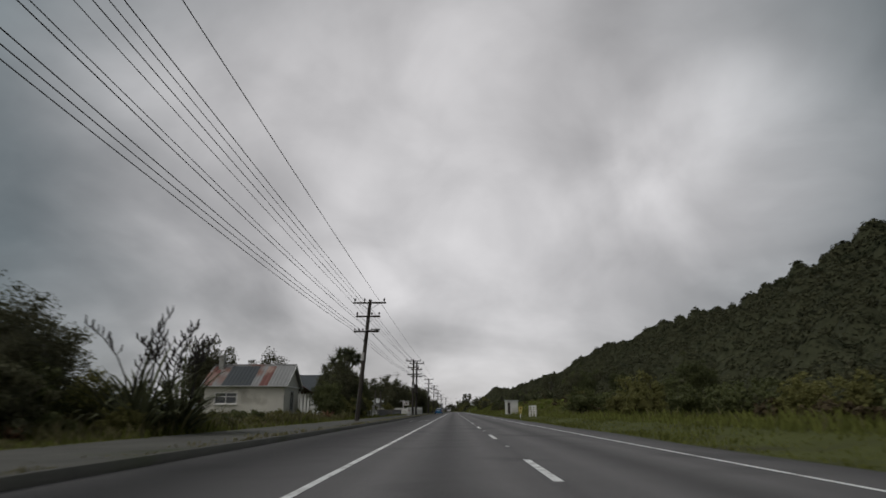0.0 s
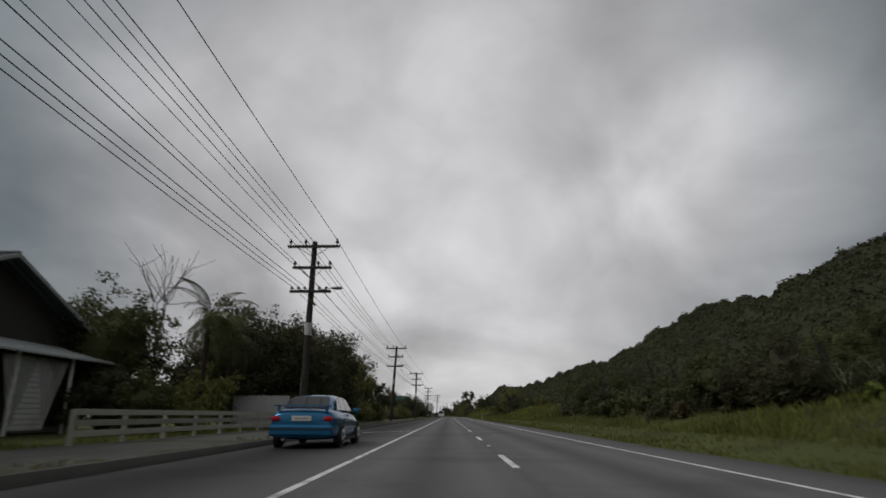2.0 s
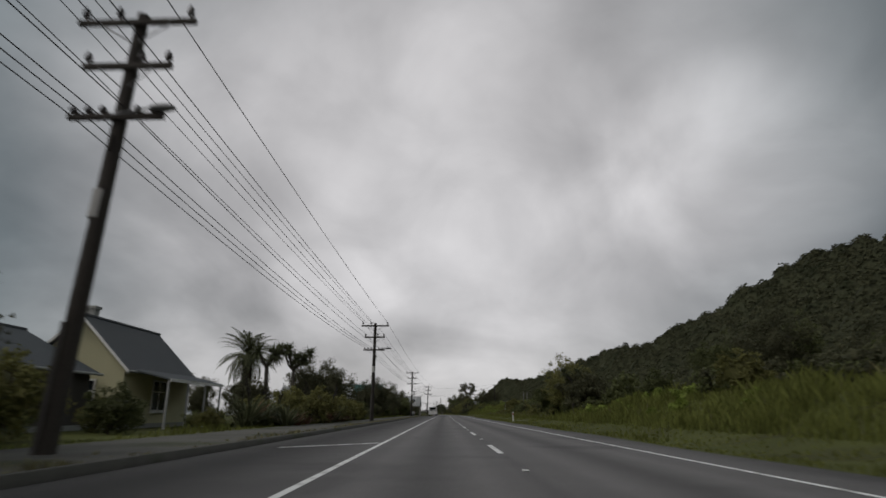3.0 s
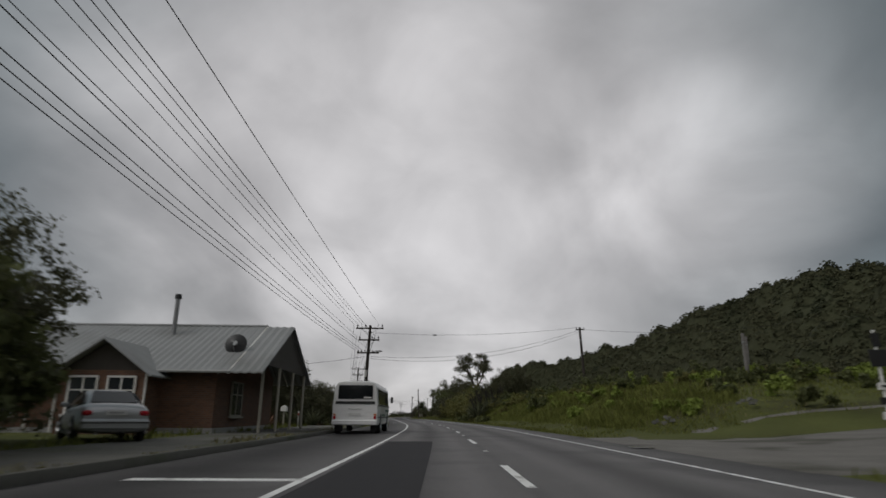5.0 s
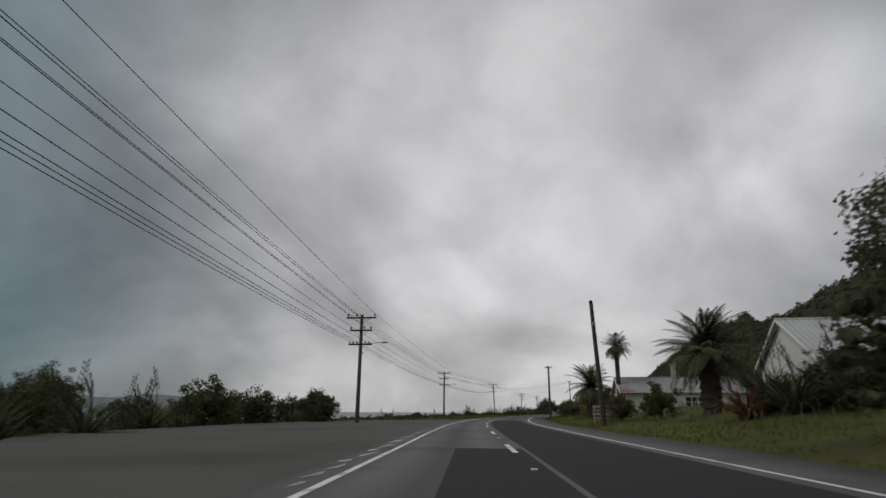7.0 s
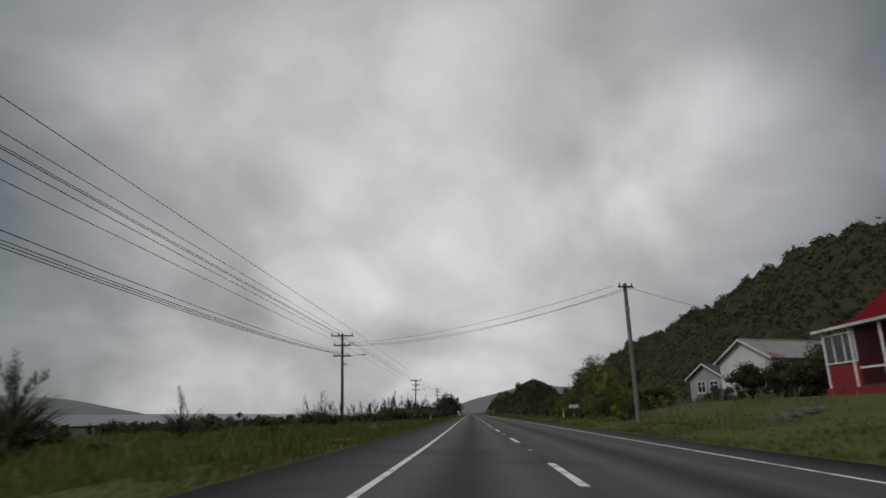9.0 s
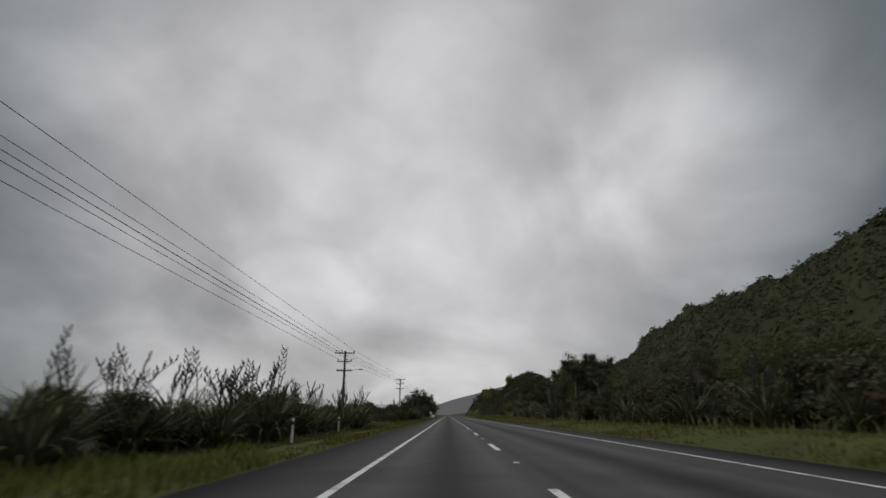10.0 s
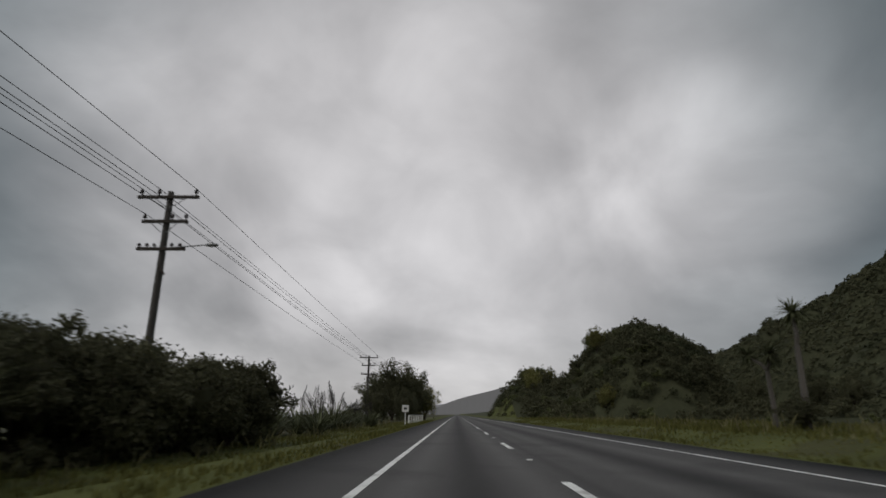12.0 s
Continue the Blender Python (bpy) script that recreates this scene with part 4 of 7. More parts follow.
put(T[2], -14.8, 161.0, 0.84); put(B[1], -12.8, 158.5, 1.0); put(B[0], -13.2, 161, 1.1); put(B[2], -11.2, 161, 0.7); put(B[1], -13.8, 168, 1.6); put(B[2], -12.2, 166, 1.2); put(B[0], -11.5, 158, 0.8)
BARE = make_spread_tree("bare_tree", 9.0, 83, "leaf", "leafless pale tree with thin upright branches", 1.0, bare=True, first=0.42)
BARE.matrix_basis = pose(K * -14, K * 163.5, K * 0.1, 0, 0, 0)
FERN = store(make_palm(6.6, 0.13, 18, 2.9, "tree fern with a flat crown of feathery fronds", 74, "tree_fern", leaflet=0.6, droop=1.9, material_=M["leaf"]))
put(FERN, -12.0, 164.6, 1.0); put(FERN, -11.6, 167.0, 0.85)
belt([T[2], T[1], T[0]], -12.3, -11.0, 173, 187, 10, 0.78, 0.95, seed=9); put(T[0], -12.6, 187, 0.86); put(T[2], -11.7, 190.5, 0.78)
belt(B[:3], -11.2, -10.3, 170, 196, 11, 0.8, 1.3, seed=10)
belt([T[0], T[1]], -16, -12.5, 170, 179, 6, 0.82, 0.95, seed=11)
put(CB[0], -12.6, 197, 1.05); put(T[3], -11.5, 203.5, 0.95); put(T[0], -12.4, 206.5, 1.1); put(T[2], -11.4, 210, 0.9); put(T[1], -12, 213, 0.7); put(B[2], -11.5, 217, 0.9)
belt([B[0], B[2], FX[0]], -11.2, -10.2, 194, 213, 9, 0.6, 1.0, seed=12)
belt([FX[3], FX[0], FX[1], B[2]], -11.5, -10.0, 236, 268, 16, 0.7, 1.0, seed=13)
PALM_BIG = store(make_palm(6.6, 0.42, 76, 3.3, "date palm with a full crown of arching fronds", 71, leaflet=0.5, droop=1.5))
put(PALM_BIG, -20.6, 264, 1.2); put(CB[2], -16.6, 258, 1.45); put(CB[0], -15.2, 262, 1.22); put(T[1], -13.2, 273, 0.86); put(T[0], -15.5, 270, 0.84); put(T[1], -19, 258, 0.5); put(B[1], -17.5, 256, 1.5); belt([FX[3]], -11.4, -10.2, 238, 262, 12, 0.6, 0.85, seed=67)
belt([T[1], B[1]], -12.5, -10.5, 280, 320, 8, 0.5, 0.9, seed=14)
put(T[1], -11.5, 330, 0.62); put(T[0], -12.6, 326, 0.55)
put(CB[2], -12.4, 347, 1.0); put(CB[0], -13.8, 349, 0.9)
belt([B[0], B[1], B[3]], -12.4, -11.2, 340, 354, 9, 1.1, 1.6, seed=15); put(T[1], -10.9, 355.4, 0.76); put(B[1], -12.4, 358.2, 1.2); put(T[0], -13.6, 357, 0.66)
put(FX[0], -10.5, 379, 0.8); put(FX[3], -9.8, 381, 0.7); put(T[1], -14, 388.5, 0.6); put(T[0], -12.2, 393, 0.86); put(T[1], -10.6, 395.5, 0.5); put(T[0], -9.2, 398.5, 0.46); put(T[1], -8.4, 402, 0.42); put(T[1], -11.2, 401, 0.5); put(FX[1], -9.0, 384, 0.7)
belt([T[1], T[0], B[1]], -15, -12.5, 388, 398, 5, 0.42, 0.6, seed=16)
belt([FX[3], FX[0], B[1]], -12.2, -10.3, 386, 398, 7, 0.7, 1.1, seed=17)
belt([B[1], B[0], B[3], FX[1]], -18, -13.4, 402, 428, 11, 0.45, 0.75, seed=18)
belt([B[0], B[2], B[1]], -17, -12.6, 430, 462, 13, 0.6, 1.0, seed=19); put(T[0], -17.8, 450, 0.8); put(T[1], -19, 453, 0.9); put(T[0], -17.4, 456, 0.84); put(T[1], -20.5, 459, 0.9); put(T[1], -14.8, 464, 0.55); put(T[0], -13.4, 467, 0.46)
put(FX[3], -12.0, 395.5, 1.3); put(FX[3], -11.2, 397.2, 1.15); put(FX[3], -12.8, 393.6, 1.2); put(FX[2], -13.2, 421.5, 1.25); mass('leafdark', -20, -12.4, 402, 446, 40, 0.5, 1.1, 102); mass('leafyel', -15, -11, 402, 446, 26, 0.25, 0.6, 103); put(FX[1], -14.2, 423, 1.0); mass('leaf', -20, -14, 406, 442, 26, 0.8, 1.6, 36); mass('leafyel', -17, -13, 406, 442, 16, 0.6, 1.1, 37); put(FX[2], -13.0, 416, 1.1); put(FX[2], -14, 419, 1.2); put(FX[2], -12.2, 446, 1.3)
belt([B[1], B[0], B[2]], -21, -15, 452, 482, 12, 1.0, 1.7, seed=20)
# ---- seaward side past the layby ----
belt([FX[1], FX[2], B[3]], -24, -17, 484, 540, 16, 0.75, 1.25, seed=21)
belt([B[1], B[3], B[0]], -30, -18, 490, 540, 12, 0.8, 1.4, seed=22)
put(B[1], -25.9, 527, 1.3); put(B[1], -27.4, 530, 1.2); put(B[3], -25, 525, 0.9); put(T[1], -34, 503, 0.55); put(T[2], -37, 508, 0.55); put(T[1], -31, 500, 0.45)
belt([FX[1], FX[2], FX[0], B[1]], -30, -13, 560, 606, 14, 0.5, 0.9, dz=-0.3, seed=23)
belt([FX[0], FX[1], FX[2], FX[2]], -17, -12.5, 668, 684, 9, 0.7, 1.0, seed=24)
belt([FX[1], FX[2], FX[0]], -13.5, -9.2, 684, 732, 40, 0.95, 1.4, seed=25)
belt([FINE], -15, -10, 690, 738, 12, 0.6, 0.95, seed=26)
put_r(B[1], -12.5, 754, 1.15); put_r(B[3], -14, 750, 1.0); put_r(B[1], -14.5, 757, 1.0); put_r(FX[2], -11.5, 758, 0.9)
belt([FX[0], FX[1], FINE, FX[2]], -14, -9.6, 764, 784, 18, 0.55, 0.85, seed=27); belt([FX[1], FX[2], FX[2], FX[0]], -14, -10.4, 785, 820, 38, 0.95, 1.2, seed=38); belt(HIGHFLAX, -11.6, -9.6, 794, 821, 15, 0.85, 1.1, seed=109); belt(HIGHFLAX, -10.8, -9.4, 787, 793, 3, 0.95, 1.1, seed=110); put_r(FINE, -10.6, 790.5, 1.2); put_r(FINE, -12.6, 788.5, 1.2)
belt([FX[2], HIGHFLAX[0]], -13, -9.8, 768, 786, 8, 0.75, 0.95, seed=28)
belt([FINE], -14, -9.6, 823, 835, 16, 1.05, 1.35, seed=29); mass('leafdark', -13, -8.8, 818, 833, 12, 0.4, 0.9, 105)
belt([FX[1], FX[2], FX[0]], -13, -9.4, 838, 872, 14, 0.85, 1.15, seed=30)
put(T[1], -8.6, 932, 1.15); put(T[0], -4.8, 930, 1.45); put(T[1], -1.2, 934, 1.4); put(T[3], 1.8, 940, 0.95)
belt([T[1], B[1], B[3]], -18, -9.5, 884, 960, 14, 0.55, 1.0, seed=31)
put(FX[2], -23.3, 620, 1.0); put(HIGHFLAX[1], -23.9, 620.8, 0.85); put(FX[0], -23.0, 619.4, 0.9); mass('leafdark', -42, -18, 600, 730, 60, 1.0, 1.7, 113); put(FX[1], -23.4, 632.5, 0.85); put(HIGHFLAX[0], -22, 662, 0.85); put(FX[0], -22.8, 661, 1.0); put(FX[2], -21.2, 664, 0.9); put(FX[0], -21.2, 655, 1.05); put(FX[1], -22.2, 656, 0.9); mass('leafdark', -16, -11.5, 548, 682, 18, 0.3, 0.7, 35)
mass('leafdark', -80, -17, 545, 900, 150, 0.6, 1.5, 32); mass('leaf', -60, -16, 500, 860, 40, 0.8, 1.8, 33)
belt([B[0], B[2], FX[0]], -15.5, -12.6, 217, 226, 7, 0.45, 0.65, seed=34); belt([B[2], FX[0], B[0]], -13.0, -11.0, 227, 237, 9, 0.22, 0.4, seed=35); put(T[1], -20, 240, 0.5); put(T[0], -18, 246, 0.42)
belt([B[1], B[0], B[2]], -13.6, -11.4, 276, 326, 20, 0.5, 0.95, seed=39)
put_r(T[1], 14.5, 748, 0.98); put_r(T[0], 15.6, 752, 0.9); put_r(T[2], 15.0, 744, 0.8)
belt([FX[3], FX[0], B[2], FX[1]], -14.5, -11.8, 234, 250, 12, 0.7, 1.1, seed=66)
mass('leafdark', -16.5, -12.2, 450, 468, 18, 1.4, 2.8, 81); mass('leaf', -13.5, -11.2, 448, 466, 14, 0.8, 1.5, 82); mass('leafyel', -12.6, -10.6, 446, 470, 14, 0.4, 0.9, 83)
# ---- inland side ----
belt([B[0], B[2], FX[0]], 12.5, 16, 0, 74, 11, 0.8, 1.4, seed=40); mass('leaf', 15, 26, 0, 76, 24, 2.0, 4.0, 41); mass('leafdark', 16, 28, 0, 76, 15, 2.0, 4.5, 42); mass('leafdark', 19, 28, 76, 165, 30, 2.0, 4.0, 91); mass('leafred', 18, 24, 84, 160, 16, 1.2, 2.2, 92); mass('leaflush', 11, 18, 86, 160, 30, 0.3, 0.8, 100); mass('leaflush', 10.5, 15, 208, 258, 26, 0.4, 1.0, 101)
belt([T[2], T[1], B[1]], 20, 30, 20, 130, 22, 0.45, 0.8, seed=41)
belt([B[1], FX[0], FX[1], B[0]], 12, 16, 160, 214, 18, 0.8, 1.3, seed=42); belt([FX[0], FX[1]], 15, 19, 118, 160, 10, 1.0, 1.4, seed=93); mass('leafdark', 18, 28, 150, 240, 34, 1.8, 3.8, 43); mass('leafyel', 16, 26, 110, 240, 16, 1.5, 2.8, 44); mass('leafred', 17, 26, 120, 230, 12, 1.5, 2.5, 48)
belt([FX[0], FX[1]], 13, 17, 168, 215, 15, 1.0, 1.6, seed=43)
belt([T[1], T[2]], 20, 32, 130, 260, 20, 0.5, 0.8, seed=44); belt([FX[0], FX[0], FX[1]], 13, 19, 150, 182, 14, 0.9, 1.3, seed=116)
put(T[3], 13.7, 267, 0.8); put(CB[2], 13.2, 262, 0.95); put(B[1], 14.5, 262, 1.6); put(B[0], 12.5, 270, 1.3)
belt([B[0], B[2], FX[0]], 12.5, 16, 228, 345, 12, 0.7, 1.2, seed=45); mass('leaf', 14, 26, 225, 350, 46, 1.5, 3.4, 45); mass('leafdark', 17, 28, 225, 350, 26, 1.8, 3.8, 46)
mass('leaf', 11, 30, 383, 446, 60, 0.8, 2.0, 47); mass('leafyel', 10.5, 30, 382, 446, 48, 0.7, 1.6, 53); mass('leaf', 15, 25, 368, 384, 14, 0.7, 1.5, 63); mass('leafdark', 24, 36, 384, 446, 14, 0.9, 1.8, 49); mass('leaf', 34, 48, 352, 470, 30, 1.4, 2.8, 54)
belt([FX[1], FX[2], FX[0]], 9.2, 12.5, 430, 441, 6, 1.0, 1.3, seed=47); belt([B[0], B[2]], 12, 15, 434, 446, 4, 0.6, 0.9, seed=104); mass('leaf', 6.9, 8.8, 416, 446, 34, 0.3, 0.8, 114); mass('leafyel', 6.7, 8.4, 424, 450, 22, 0.25, 0.6, 115); put_r(FX[0], 7.6, 432, 0.7); put_r(FX[0], 7.9, 437, 0.8)
put(FX[2], 8.4, 428.5, 1.5); put(FX[2], 9.6, 431, 1.6); put(FX[2], 8.6, 434, 1.35)
mass('leafyel', 8.8, 13, 418, 446, 16, 0.9, 1.8, 74); mass('leaflush', 9.0, 15, 371, 446, 44, 0.5, 0.95, 75); mass('leaflush', 14, 30, 371, 446, 40, 0.7, 1.5, 76); mass('leaflush', 11.3, 14, 654, 670, 12, 0.7, 1.4, 77); mass('leafred', 13, 18, 672, 692, 12, 1.5, 3.2, 78)
RATA = make_spread_tree("tree", 12.2, 81, "leafdark", "flat-topped dark tree with bare spreading limbs", 4.0, first=0.27)
RATA.matrix_basis = pose(K * 11.4, K * 466, K * float(land(11.4, 466)), 0, 0, 40)
put(T[1], 18, 480, 1.1); put(T[0], 20, 470, 1.0); put(T[1], 24, 482, 1.0); put_r(T[1], 11.0, 484.5, 1.0); put_r(T[2], 10.2, 482, 0.85); put(T[1], 8.9, 492.5, 1.1); put(T[0], 10.5, 489.5, 1.15)
put(FX[1], 5.6, 499, 1.1); put(FX[0], 7.0, 500.5, 1.25); put(FX[1], 8.6, 502, 1.2); put(FX[0], 6.2, 503, 1.25); put(B[1], 7.6, 498, 0.9); put(FX[3], 4.4, 501, 1.2); put(B[0], 2.6, 512, 0.8); put(B[1], 0.6, 515, 0.7)
belt([T[2], T[3], T[1]], 10.5, 15, 452, 484, 12, 0.42, 0.6, seed=48)
belt([B[0], B[2]], 8.2, 10, 446, 485, 7, 1.0, 1.5, seed=49); mass('leaf', 9.2, 13, 448, 485, 14, 2.6, 4.8, 50); mass('leafyel', 8.6, 11.5, 448, 472, 34, 2.2, 4.6, 51); mass('leafdark', 8.6, 12, 466, 488, 26, 2.6, 5.2, 111)
PALM_MID = store(make_palm(4.1, 0.5, 90, 3.0, "stout date palm with a dense low crown", 72, droop=1.25, leaflet=0.5))
put(PALM_MID, 4.7, 508, 1.1); put(PALM_MID, -0.3, 530, 0.95)
PALM_TALL = make_palm(8.2, 0.24, 54, 2.1, "tall slim date palm with a round head", 73, droop=1.3)
PALM_TALL.matrix_basis = pose(K * 3.3, K * 539, K * 0.4)
belt([FX[0], FX[1]], 13, 17, 494, 504, 7, 1.0, 1.5, seed=50)
belt([B[0], FX[0], B[2]], 9.5, 13, 516, 548, 14, 0.35, 0.7, seed=51)
put(T[1], 11.6, 590, 0.55); put(T[2], 9.4, 588, 0.5); put(T[1], 13.4, 592, 0.55)
belt([B[1], B[0]], 9, 12, 545, 596, 11, 0.6, 1.2, seed=52)
belt([B[1], B[0], B[2], FX[0]], 11.5, 17, 653, 668, 14, 0.7, 1.1, seed=53); belt([B[1], B[3]], 18, 20.5, 638, 644, 5, 0.8, 1.1, seed=112); put_r(FX[0], 9.6, 646, 0.5); put_r(B[1], 10.5, 648, 0.6)
belt([B[1], B[2], B[0], B[3]], 14, 19, 660, 680, 14, 0.9, 1.4, seed=54); mass("leaf", 13, 20, 660, 690, 26, 1.4, 3.0, 64); mass("leafyel", 12, 16, 650, 690, 14, 0.9, 1.8, 65)
belt([T[3], T[1], T[2]], 14, 19, 674, 690, 8, 0.75, 0.95, seed=55); belt([B[2], B[0], B[1]], 12, 14, 672, 692, 11, 0.9, 1.4, seed=88); belt([FX[0], B[2], FX[1]], 10.8, 13, 668, 684, 8, 0.6, 0.9, seed=56)
belt([T[1], T[2]], 15, 20, 690, 745, 10, 0.5, 0.68, seed=57); belt([B[1], B[3]], 12.5, 16, 690, 745, 12, 0.9, 1.4, seed=87)
belt([FX[0], FX[1], FX[2]], 11.5, 15, 690, 796, 30, 0.8, 1.4, seed=58); mass('leafdark', 13, 20, 690, 798, 54, 2.0, 4.0, 58); mass('leafyel', 12.5, 18, 700, 798, 14, 1.2, 2.2, 59); mass('leafred', 12.5, 16, 690, 798, 14, 1.2, 2.2, 62); mass('leafdark', 34, 44, 800, 905, 34, 1.6, 3.4, 97); mass('leaf', 26, 40, 806, 900, 16, 0.6, 1.4, 98)
put_r(CB[0], 13.2, 742, 1.08); put_r(CB[2], 14.2, 746, 1.2); put_r(CB[0], 13.6, 752, 1.05); put_r(CB[1], 12.8, 758, 1.0); put_r(CB[2], 14.6, 736, 1.1); put_r(CB[0], 15.2, 739, 1.15); put_r(CB[2], 13.4, 732, 0.95); put_r(CB[0], 15.8, 748, 1.15)
belt([T[1], T[0]], 19, 30, 745, 800, 9, 0.4, 0.55, seed=59); belt([T[1], T[0]], 36, 44, 806, 900, 8, 0.45, 0.6, seed=99)
put_r(CB[1], 13.6, 836, 1.0); put_r(CB[2], 13.2, 838, 0.8); put_r(B[1], 13.2, 836, 0.6)
belt([T[1], T[2], T[3]], 14, 26, 905, 995, 16, 0.45, 0.75, seed=89)
mass('leafdark', 14, 24, 908, 1000, 44, 2.0, 4.5, 60); mass('leafdark', 14, 34, 893, 925, 44, 1.2, 3.0, 106); mass('leaf', 14, 32, 892, 920, 22, 1.0, 2.4, 107); mass('leafdark', 28, 48, 880, 910, 50, 1.2, 2.8, 108); mass('leaf', 13, 20, 910, 1000, 14, 1.6, 3.0, 61)
mass('leaf', 11.5, 16, 165, 210, 16, 1.0, 2.2, 70); mass('leaf', 11.5, 16, 256, 345, 30, 1.0, 2.2, 94); mass('leafyel', 11, 15, 256, 345, 24, 0.8, 1.7, 71); mass('leafdark', 12, 17, 165, 210, 12, 1.2, 2.4, 72); mass('leafdark', 12, 17, 256, 345, 16, 1.2, 2.4, 95); mass('leafdark', 14.5, 19, 210, 256, 14, 1.2, 2.4, 96); mass('leafred', 12, 17, 20, 230, 26, 0.8, 1.5, 73)
put(T[1], -13.0, 758.5, 0.38); put(B[1], -12.2, 760, 1.0); put(B[3], -11.6, 764.5, 0.8)
build_scrub()


# ---- bush on the hill: one mass of leaf clumps ----
def build_forest():
    """Canopy of the hill: a lumpy roof of tree heads, covered with leaf sprays."""
    rng = np.random.default_rng(5)
    cell = 3.6
    ys = np.arange(-20, 1160, 1.2)
    rs = np.arange(18.0, 120.0, 1.25)
    Y, R = np.meshgrid(ys, rs, indexing="ij")
    Y = Y + rng.uniform(-0.35, 0.35, Y.shape)
    R = R + rng.uniform(-0.35, 0.35, R.shape)
    ny, nr = int(1340 / cell) + 3, int(170 / cell) + 3
    jy, jr = rng.uniform(0.1, 0.9, (2, ny, nr))
    size = rng.uniform(0.6, 1.5, (ny, nr))
    lift = rng.uniform(-0.2, 1.0, (ny, nr)) ** 3
    cy, cr = ((Y + 24) / cell).astype(int), (R / cell).astype(int)
    top = np.zeros_like(Y)
    for a in (-1, 0, 1):
        for b in (-1, 0, 1):
            iy, ir = np.clip(cy + a, 0, ny - 1), np.clip(cr + b, 0, nr - 1)
            d2 = ((iy + jy[iy, ir]) * cell - 24 - Y) ** 2 + ((ir + jr[iy, ir]) * cell - R) ** 2
            s = size[iy, ir] * 2.2
            top = np.maximum(top, np.clip(1 - d2 / s ** 2, 0, 1) ** 0.8 * s * (0.72 + 0.75 * lift[iy, ir]))
    foot = hill_foot(Y)
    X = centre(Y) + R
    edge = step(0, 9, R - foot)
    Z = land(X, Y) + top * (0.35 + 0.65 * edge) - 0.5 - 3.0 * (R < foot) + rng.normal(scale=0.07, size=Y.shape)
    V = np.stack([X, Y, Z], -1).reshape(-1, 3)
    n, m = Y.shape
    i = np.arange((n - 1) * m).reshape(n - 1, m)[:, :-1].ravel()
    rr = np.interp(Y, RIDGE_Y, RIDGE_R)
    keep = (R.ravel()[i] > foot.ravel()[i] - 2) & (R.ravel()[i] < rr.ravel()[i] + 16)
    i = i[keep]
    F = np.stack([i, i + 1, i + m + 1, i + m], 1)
    # leaves all over the canopy, lying along its heads
    G = V.reshape(n, m, 3)
    du, dv = np.gradient(G, axis=0), np.gradient(G, axis=1)
    N = np.cross(dv, du).reshape(-1, 3)
    N /= np.linalg.norm(N, axis=1)[:, None] + 1e-9
    N *= np.sign(N[:, 2:3])
    pick = i[rng.integers(0, len(i), 760000)]
    off = rng.normal(scale=0.5, size=(len(pick), 3))
    off -= N[pick] * (off * N[pick]).sum(1)[:, None]
    p = V[pick] + off + N[pick] * rng.uniform(0.02, 0.22, (len(pick), 1))
    nn = N[pick] * [0.6, 0.6, 1] + rng.normal(scale=0.34, size=p.shape)
    nn /= np.linalg.norm(nn, axis=1)[:, None]
    e1 = np.cross(nn, rng.normal(size=p.shape))
    e1 /= np.linalg.norm(e1, axis=1)[:, None]
    e2 = np.cross(nn, e1)
    sz = (0.2 + 0.0025 * np.clip(R.ravel()[pick] - 20, 0, 70))[:, None] * rng.uniform(0.6, 1.4, (len(pick), 1))
    V2 = np.stack([p - e1 * sz, p + (e1 * 0.8 - e2 * 0.8) * sz, p + (e1 * 0.7 + e2 * 0.8) * sz], 1).reshape(-1, 3)
    F2 = np.arange(len(V2)).reshape(-1, 3)
    # bush of the knoll
    P = []
    for k in range(760):
        a, q = rng.uniform(0, 6.28), math.sqrt(rng.uniform(0, 1.05))
        y = 922 + 24 * q * math.sin(a)
        x = float(centre(y)) + 33 + 15 * q * math.cos(a)
        P.append((x, y, float(land(x, y)) + 0.5))
    for k in range(520):
        a, q = rng.uniform(0, 6.28), math.sqrt(rng.uniform(0, 1.1))
        y = 990 + 52 * q * math.sin(a)
        x = float(centre(y)) + 22 + 13 * q * math.cos(a)
        P.append((x, y, float(land(x, y)) + 0.5))
    V3, F3 = leaf_cloud(rng, np.array(P), rng.uniform(0.7, 1.5, len(P)), 80, 0.17, flat=0.8)
    faces = F.tolist() + (F2 + len(V)).tolist() + (F3 + len(V) + len(V2)).tolist()
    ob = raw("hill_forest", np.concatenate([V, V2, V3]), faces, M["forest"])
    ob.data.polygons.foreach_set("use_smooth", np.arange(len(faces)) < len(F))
    # the roof under the sprays is coloured darker, as shade between the leaves
    ob.data.materials.append(M["hillg_shade"])
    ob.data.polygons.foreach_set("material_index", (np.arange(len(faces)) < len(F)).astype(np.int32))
    tagged(ob, "dense dark native bush covering the hillside", "forest", kind="stuff")


build_forest()


